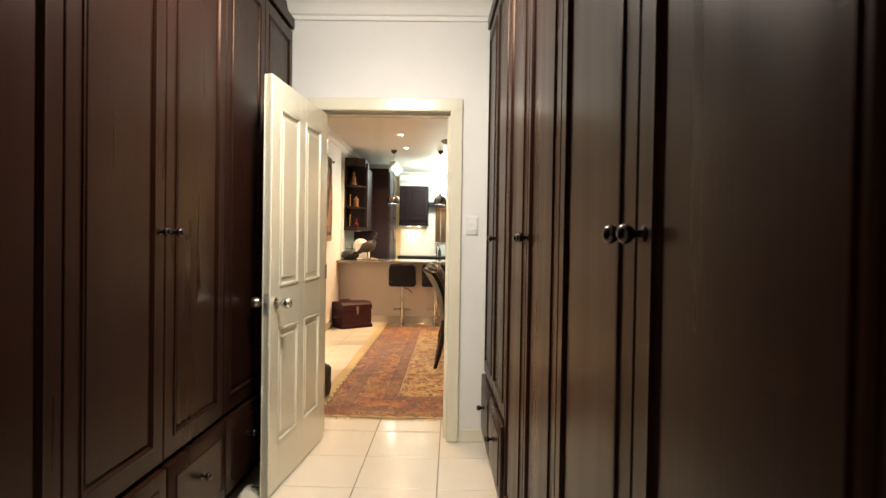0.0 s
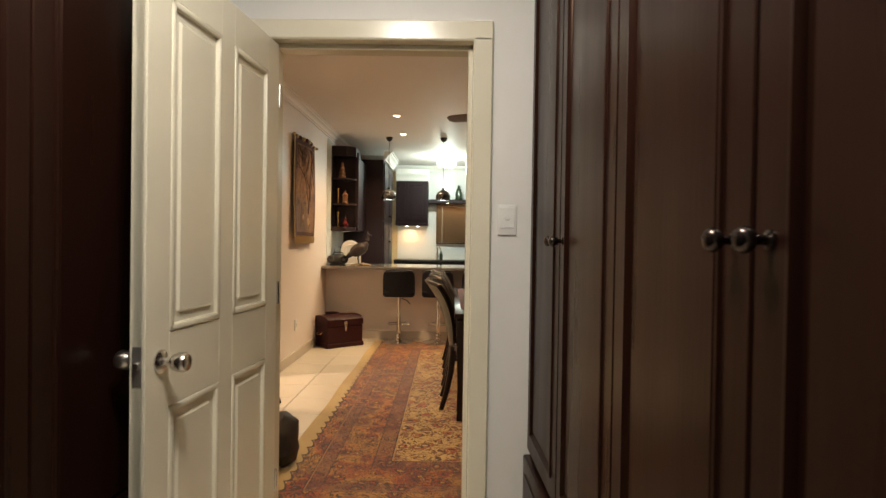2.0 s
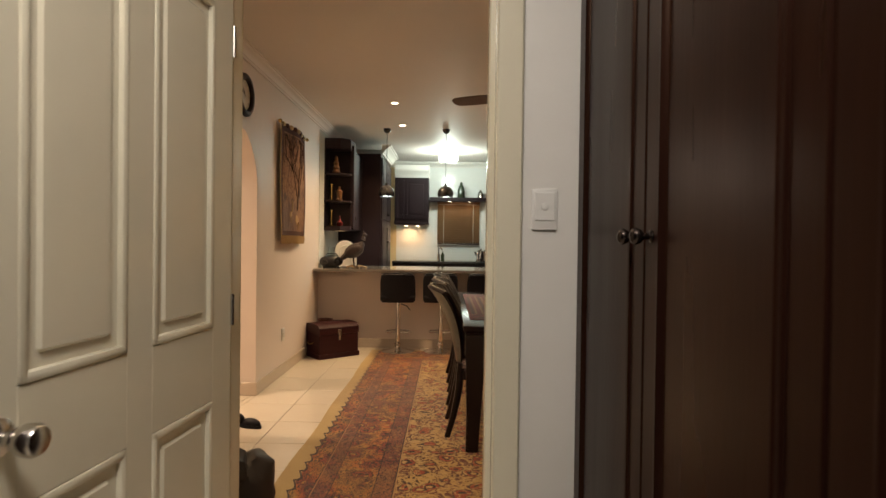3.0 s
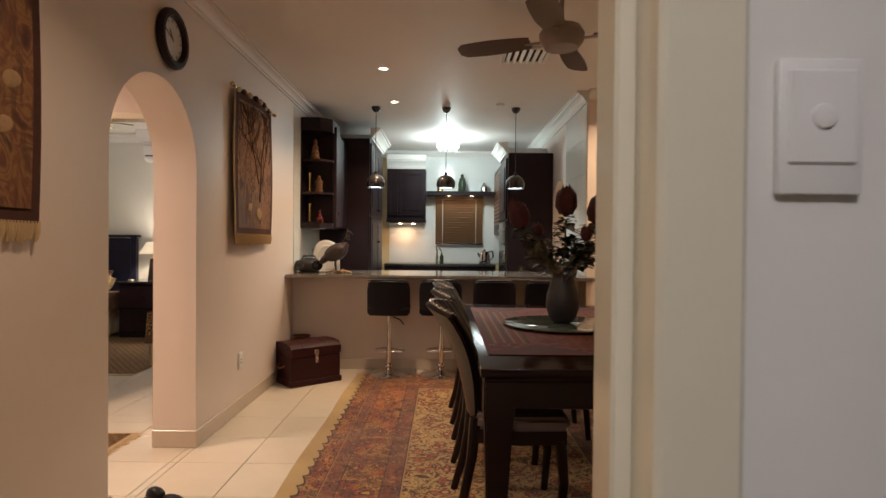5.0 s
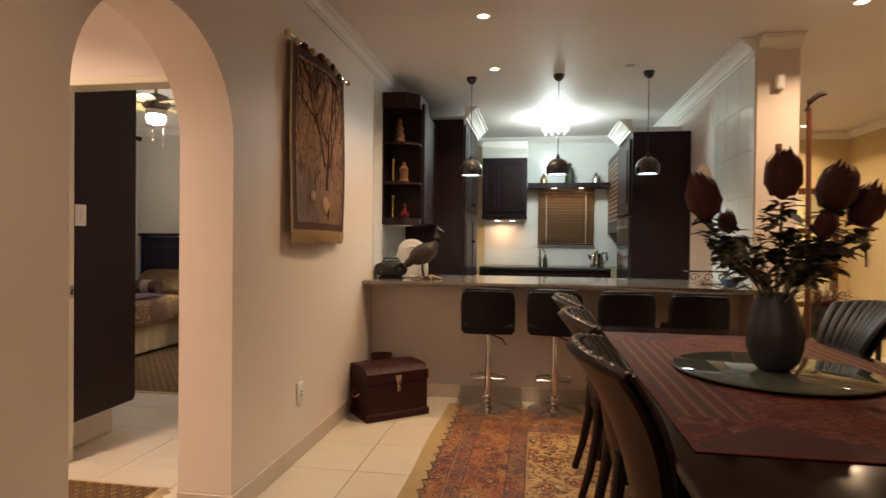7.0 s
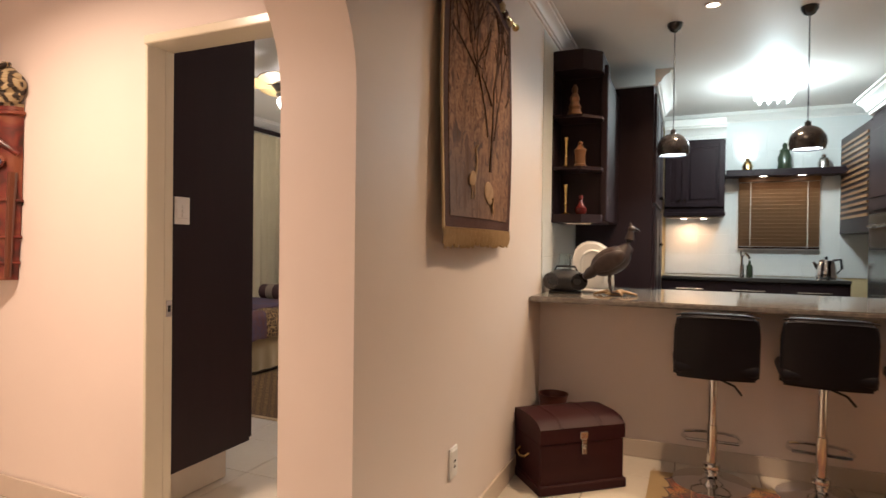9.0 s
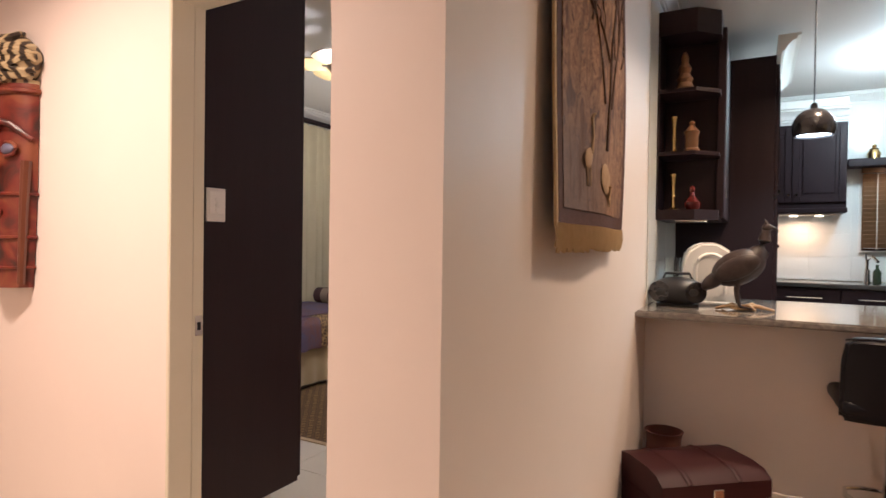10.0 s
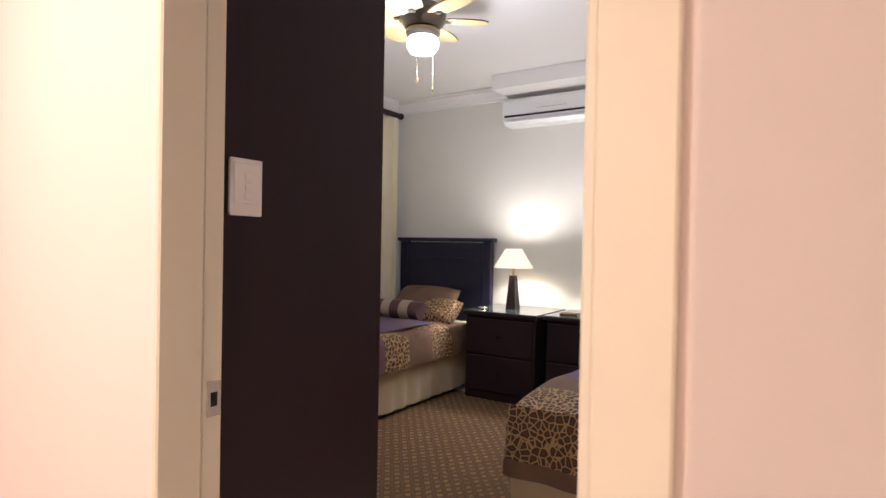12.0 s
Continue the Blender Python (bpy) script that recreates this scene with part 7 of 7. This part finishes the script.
# ---- bedroom ----
PX = -2.935
wd2 = thing("bedroom_wardrobe", "tall dark wood wardrobe end on a tiled plinth", "wardrobe", m=pose(-3.55, 7.16, 0))
part("body", box(bmesh.new(), -0.60, -0.255, 0.195, 0.615, 0.255, 2.60, 0.003), WOOD_BLACK, wd2)
for x0, x1 in ((-0.595, 0.005), (0.01, 0.61)):
    part("door", box(bmesh.new(), x0, 0.256, 0.21, x1, 0.276, 2.58, 0.003), WOOD_BLACK, wd2)
pln = structure("wardrobe_plinth", slab(-4.15, 6.90, 0.0, PX - 0.125, 7.37, 0.194), GROUT, "cream tiled plinth under the bedroom wardrobe", "plinth")
for y0, y1 in ((6.905, 7.365),):
    part("plinth_tile", slab(PX - 0.125, y0, 0.004, PX - 0.115, y1, 0.190, 0.002), TILE, pln)
for i in range(3):
    part("plinth_tile", slab(PX - 0.125 - 0.34 * (i + 1) + 0.003, 7.37, 0.004, PX - 0.125 - 0.34 * i, 7.38, 0.190, 0.002), TILE, pln)
switch_plate("white three-gang switch on the dark wardrobe side", pose(PX + 0.001, 6.965, 1.368, 0, 0, 90), "rockers", 0.082, 0.122)


def single_bed(x0, x1, foot_y, head_y, label, band_order, pillows):
    cx, cy = (x0 + x1) / 2, (foot_y + head_y) / 2
    hw, hl2 = (x1 - x0) / 2, (head_y - foot_y) / 2
    b = thing("single_bed", label, "bed", "bedroom beds", pose(cx, cy, 0))
    part("base", box(bmesh.new(), -hw + 0.02, -hl2 + 0.02, 0.06, hw - 0.02, hl2, 0.32, 0.01), BLACK_PLASTIC, b)
    for sx in (-1, 1):
        for sy in (-1, 1):
            part("foot", lathe(bmesh.new(), [(0.03, 0), (0.03, 0.06)], sx * (hw - 0.12), sy * (hl2 - 0.15), 12), BLACK_PLASTIC, b)
    path = [(hw, hl2), (hw, -hl2), (-hw, -hl2), (-hw, hl2)]
    lens = [2 * hl2, 2 * hw, 2 * hl2]

    def val(u, v):
        d = u * sum(lens)
        k = 0
        while k < 2 and d > lens[k]:
            d -= lens[k]
            k += 1
        t2 = min(d / lens[k], 1)
        x = path[k][0] + (path[k + 1][0] - path[k][0]) * t2
        y = path[k][1] + (path[k + 1][1] - path[k][1]) * t2
        o = 0.010 * math.sin(u * 190) * (1 - v) + 0.004 * math.sin(u * 77)
        nx, ny = ((1, 0), (0, -1), (-1, 0))[k]
        return x + nx * o, y + ny * o, 0.05 + 0.31 * v
    part("valance", thick(grid_sheet(bmesh.new(), 240, 4, val), 0.003), VALANCE, b, "gathered gold-cream valance")
    part("mattress", box(bmesh.new(), -hw, -hl2, 0.34, hw, hl2, 0.56, 0.05, 4), LINEN, b)
    n = len(band_order)
    for i, mt in enumerate(band_order):
        v0, v1 = i / n, (i + 1) / n
        y0, y1 = -hl2 - 0.02 + (2 * hl2 - 0.25) * v0, -hl2 - 0.02 + (2 * hl2 - 0.25) * v1

        def spread(u, v):
            s = (2 * u - 1)
            y = y0 + (y1 - y0) * v
            e = max(0.0, abs(s) - 0.72) / 0.28
            x = math.copysign(min(abs(s) / 0.72, 1.0) * (hw + 0.008) + 0.035 * math.sin(min(e * 1.7, 1.57)), s)
            z = 0.585 - 0.24 * e ** 1.15 + 0.010 * math.sin(x * 13 + y * 9) * (1 - e) + 0.006 * math.sin(y * 31) * e
            x += 0.012 * math.sin(y * 17) * e * (1 if s > 0 else -1)
            toe = max(0.0, 1 - (y + hl2 + 0.02) / 0.22)
            z -= 0.018 * toe ** 2
            x *= 1 - 0.05 * toe ** 2
            return x, y, z
        part("bedspread_panel", thick(grid_sheet(bmesh.new(), 30, 14, spread), 0.012), mt, b, "", 70)
    drop = grid_sheet(bmesh.new(), 24, 8, lambda u, v: ((2 * u - 1) * (hw + 0.01), -hl2 - 0.02 - 0.035 * math.sin(v * 1.57) - 0.008 * math.sin(u * 25) * v, 0.568 - 0.235 * v))
    part("bedspread_drop", thick(drop, 0.012), band_order[0], b, "", 70)
    hem = grid_sheet(bmesh.new(), 24, 3, lambda u, v: ((2 * u - 1) * (hw + 0.014), -hl2 - 0.057 - 0.009 * math.sin(u * 25) - 0.006 * v, 0.345 - 0.07 * v))
    part("bedspread_hem", thick(hem, 0.014), BROWN_CLOTH, b, "", 70)
    for px, py, pz, w, d, h, tilt, mt in pillows:
        p = bmesh.new()

        def pil(u, v, s):
            a, c = 2 * u - 1, 2 * v - 1
            t2 = max(0.0, (1 - a ** 4) * (1 - c ** 4)) ** 0.5
            return a * w * (1 - 0.06 * c * c), c * d * (1 - 0.06 * a * a), s * h * t2
        for s in (-1, 1):
            grid_sheet(p, 14, 12, lambda u, v: pil(u, v, s))
        bmesh.ops.remove_doubles(p, verts=p.verts[:], dist=0.001)
        p.transform(Matrix.Translation((px, py, pz)) @ Matrix.Rotation(radians(tilt), 4, "X"))
        part("pillow", p, mt, b, "", 80)
    return b


hb_y = 10.68
single_bed(-5.36, -4.43, 8.72, 10.66, "single bed with leopard-print patchwork bedspread and headboard", [LEOPARD, BLUE_CLOTH, LEOPARD, BROWN_CLOTH, LEOPARD, BROWN_CLOTH], [(-0.02, 0.74, 0.70, 0.33, 0.22, 0.085, 42, BROWN_CLOTH), (0.22, 0.64, 0.66, 0.20, 0.15, 0.07, 35, LEOPARD)])
quilt = solid("folded_quilt", thick(grid_sheet(bmesh.new(), 20, 16, lambda u, v: (-0.42 + 0.76 * u, -0.45 + 0.95 * v, 0.004 * math.sin(u * 9 + v * 7) - 0.010 * abs(2 * u - 1) ** 6)), 0.012), BLUE_CLOTH, "blue and rust patterned quilt laid over the bed", "quilt", pose(-4.905, 9.55, 0.612))
bolster = thing("bolster_cushion", "striped taupe and plum cushion on the bed", "cushion", m=pose(-4.98, 10.16, 0.675))
for i in range(5):
    r0 = 0.075 + 0.012 * math.sin(math.pi * (i + 0.5) / 5)
    s = bmesh.new()
    x0 = -0.24 + 0.096 * i
    tube(s, [(x0, 0, 0), (x0 + 0.048, 0, 0), (x0 + 0.096, 0, 0)], r0, 18)
    part("stripe", s, BAND_DARK if i % 2 == 0 else BAND_GREY, bolster)


def headboard(x0, x1):
    cx, hw2 = (x0 + x1) / 2, (x1 - x0) / 2
    h = thing("headboard", "dark blue-black wooden headboard against the wall", "headboard", "bed headboards", pose(cx, 10.735, 0))
    part("panel", box(bmesh.new(), -hw2 + 0.04, -0.02, 0.25, hw2 - 0.04, 0.02, 1.27, 0.003), NAVY_WOOD, h)
    for s in (-1, 1):
        part("post", box(bmesh.new(), s * (hw2 - 0.05) - 0.04, -0.035, 0.0, s * (hw2 - 0.05) + 0.04, 0.03, 1.28, 0.004), NAVY_WOOD, h)
        rs = lathe(bmesh.new(), [(0.02, 0), (0.016, 0.008), (0.006, 0.010)], seg=16)
        rs.transform(Matrix.Translation((s * (hw2 - 0.05), -0.035, 1.16)) @ Matrix.Rotation(math.pi / 2, 4, "X"))
        part("rosette", rs, NAVY_WOOD, h)
    part("top_rail", box(bmesh.new(), -hw2 - 0.02, -0.055, 1.28, hw2 + 0.02, 0.04, 1.315, 0.008, 2), NAVY_WOOD, h)
    part("moulding", box(bmesh.new(), -hw2 + 0.16, -0.032, 1.10, hw2 - 0.16, -0.019, 1.13, 0.004), NAVY_WOOD, h)
    return h


headboard(-5.40, -4.36)
single_bed(-3.00, -2.07, 8.42, 10.40, "single bed with leopard-print and blue bedspread", [LEOPARD, BROWN_CLOTH, BLUE_CLOTH, LEOPARD, BROWN_CLOTH, LEOPARD], [(0.0, 0.74, 0.70, 0.33, 0.22, 0.085, 30, LEOPARD)])


def bedside(x0, x1, y0, label):
    cx, hw2 = (x0 + x1) / 2, (x1 - x0) / 2
    t = thing("bedside_table", label, "bedside table", "bedside tables", pose(cx, 10.55, 0))
    d0 = y0 - 10.55
    part("body", box(bmesh.new(), -hw2 + 0.02, d0 + 0.03, 0.0, hw2 - 0.02, 0.24, 0.685, 0.004), WOOD_BLACK, t)
    part("top", box(bmesh.new(), -hw2, d0, 0.685, hw2, 0.25, 0.715, 0.005), WOOD_BLACK, t)
    part("glass_top", slab(-hw2 + 0.005, d0 + 0.005, 0.7155, hw2 - 0.005, 0.245, 0.7215, 0.001), TURN_GLASS, t, "glass sheet on the top")
    for z0, z1 in ((0.08, 0.36), (0.38, 0.66)):
        dr = part("drawer", box(bmesh.new(), -hw2 + 0.04, d0 + 0.014, z0, hw2 - 0.04, d0 + 0.031, z1, 0.003), WOOD_BLACK, t)
        kb = lathe(bmesh.new(), [(0.006, 0), (0.006, 0.01), (0.012, 0.016), (0.009, 0.024)], seg=14)
        kb.transform(Matrix.Translation((0, d0 + 0.014, (z0 + z1) / 2)) @ Matrix.Rotation(math.pi / 2, 4, "X"))
        part("knob", kb, BRONZE, dr)
    return t


bedside(-4.34, -3.68, 10.18, "black bedside table with glass top beside the bed")
bedside(-3.66, -3.04, 10.25, "black bedside table with glass top beside the wall")


def table_lamp(x, y):
    l = thing("table_lamp", "lit bedside lamp with cream shade and black base", "table lamp", "bedside lamps", pose(x, y, 0.7225))
    b = bmesh.new()
    lo = [b.verts.new((a * 0.045, c * 0.045, 0)) for a, c in ((-1, -1), (1, -1), (1, 1), (-1, 1))]
    hi = [b.verts.new((a * 0.024, c * 0.024, 0.28)) for a, c in ((-1, -1), (1, -1), (1, 1), (-1, 1))]
    b.faces.new(lo[::-1])
    b.faces.new(hi)
    for i in range(4):
        b.faces.new((lo[i], lo[(i + 1) % 4], hi[(i + 1) % 4], hi[i]))
    part("base", b, WOOD_BLACK, l, "tapered black base")
    part("stem", lathe(bmesh.new(), [(0.008, 0.28), (0.008, 0.36)], seg=10), BRASS, l)
    s = part("shade", lathe(bmesh.new(), [(0.165, 0.345), (0.07, 0.50), (0.067, 0.50), (0.162, 0.345)], seg=36, cap=False), LAMP_SHADE, l, "cream cone shade")
    part("bulb", lathe(bmesh.new(), [(0.010, 0.36), (0.03, 0.39), (0.03, 0.42), (0.012, 0.44)], seg=16), LAMP_FAN, l).visible_shadow = False
    return l


table_lamp(-4.03, 10.48)
table_lamp(-3.14, 10.52)
solid("watch", lathe(bmesh.new(), [(0.035, 0), (0.04, 0.008), (0.034, 0.016), (0.028, 0.012)], seg=20), STEEL, "small steel dish on the bedside table", "dish", pose(-4.24, 10.34, 0.7225))
solid("notebook", box(bmesh.new(), -0.07, -0.05, 0, 0.07, 0.05, 0.018, 0.003), BROWN_CLOTH, "small brown notebook on the bedside table", "notebook", pose(-3.50, 10.40, 0.7225, 0, 0, 8))
brug = thing("bedroom_rug", "brown patterned woven rug beside the beds", "rug", m=pose(-3.78, 9.28, 0))
part("woven_field", grid_sheet(bmesh.new(), 14, 20, lambda u, v: (-0.72 + 1.44 * u, -1.03 + 2.06 * v, 0.010 + 0.001 * math.sin(u * 33 + v * 27))), RUG_SMALL, brug)
part("backing", slab(-0.72, -1.06, 0.001, 0.72, 1.06, 0.008), FRINGE, brug)

cur = thing("curtains", "long cream pleated curtain on a dark rod", "curtain", m=pose(-5.44, 9.75, 0))


def drape(u, v):
    y = -1.0 + 1.93 * u
    f = math.sin(u * 2 * math.pi * 15)
    return 0.030 * f * (0.6 + 0.4 * v) + 0.012 * math.sin(u * 47), y + 0.008 * math.cos(u * 2 * math.pi * 15), 0.03 + 2.46 * v


part("drape", thick(grid_sheet(bmesh.new(), 200, 10, drape), 0.002), CURTAIN, cur, "", 70)
rodb = tube(bmesh.new(), [(0.0, -1.15, 2.53), (0.0, 0.96, 2.53)], 0.026, 14)
part("rod", rodb, WOOD_BLACK, cur, "thick dark wooden curtain rod")
fin = bmesh.new()
ball(fin, 0, 0.98, 2.53, 0.034, 0.03, 0.034)
part("finial", fin, WOOD_BLACK, cur)

acu = thing("air_conditioner", "white wall-mounted air conditioner, slightly open", "air conditioner", m=pose(-3.80, 10.82, 2.30))
prof = [(0.0, 0.0), (-0.15, 0.0), (-0.20, 0.045), (-0.21, 0.12), (-0.205, 0.20), (-0.18, 0.225), (0.0, 0.23)]
ab = prism(bmesh.new(), prof, "x", -0.43, 0.43)
part("body", ab, WHITE_PLASTIC, acu)
part("air_slot", slab(-0.41, -0.2085, 0.062, 0.41, -0.190, 0.078), RECESS_SHADE, acu)
part("flap", box(bmesh.new(), -0.40, -0.205, 0.020, 0.40, -0.150, 0.030, 0.003), WHITE_PLASTIC, acu)
part("badge", slab(-0.12, -0.2125, 0.115, 0.16, -0.2095, 0.121), STEEL, acu)
ceiling_fan("nickel ceiling fan with pale blades and lit bowl", -3.62, 8.56, CEIL, 0.20, 6, 0.185, 0.165, FAN_METAL, FAN_BLADE, True, 40, 0.12)


# ---- floor tiles ----
tiled_floor("floor_dressing", "cream square floor tiles in the dressing room", -1.62, -1.3, 0.86, DY1)
tiled_floor("floor_dining", "glossy cream square floor tiles in the dining room", WX, DY1, 1.30, 8.72)
tiled_floor("floor_passage", "cream square floor tiles in the passage and arch", -5.6, 4.85, WX, PY1)
tiled_floor("floor_bedroom", "cream square floor tiles in the bedroom", -5.56, PY1, WX2, 10.82)
plain_floor("floor_kitchen", "cream tiled kitchen floor behind the bar", WX, 8.72, 1.30, 12.2)
plain_floor("floor_living", "cream tiled living room floor", 1.30, DY1, 3.68, 12.2)
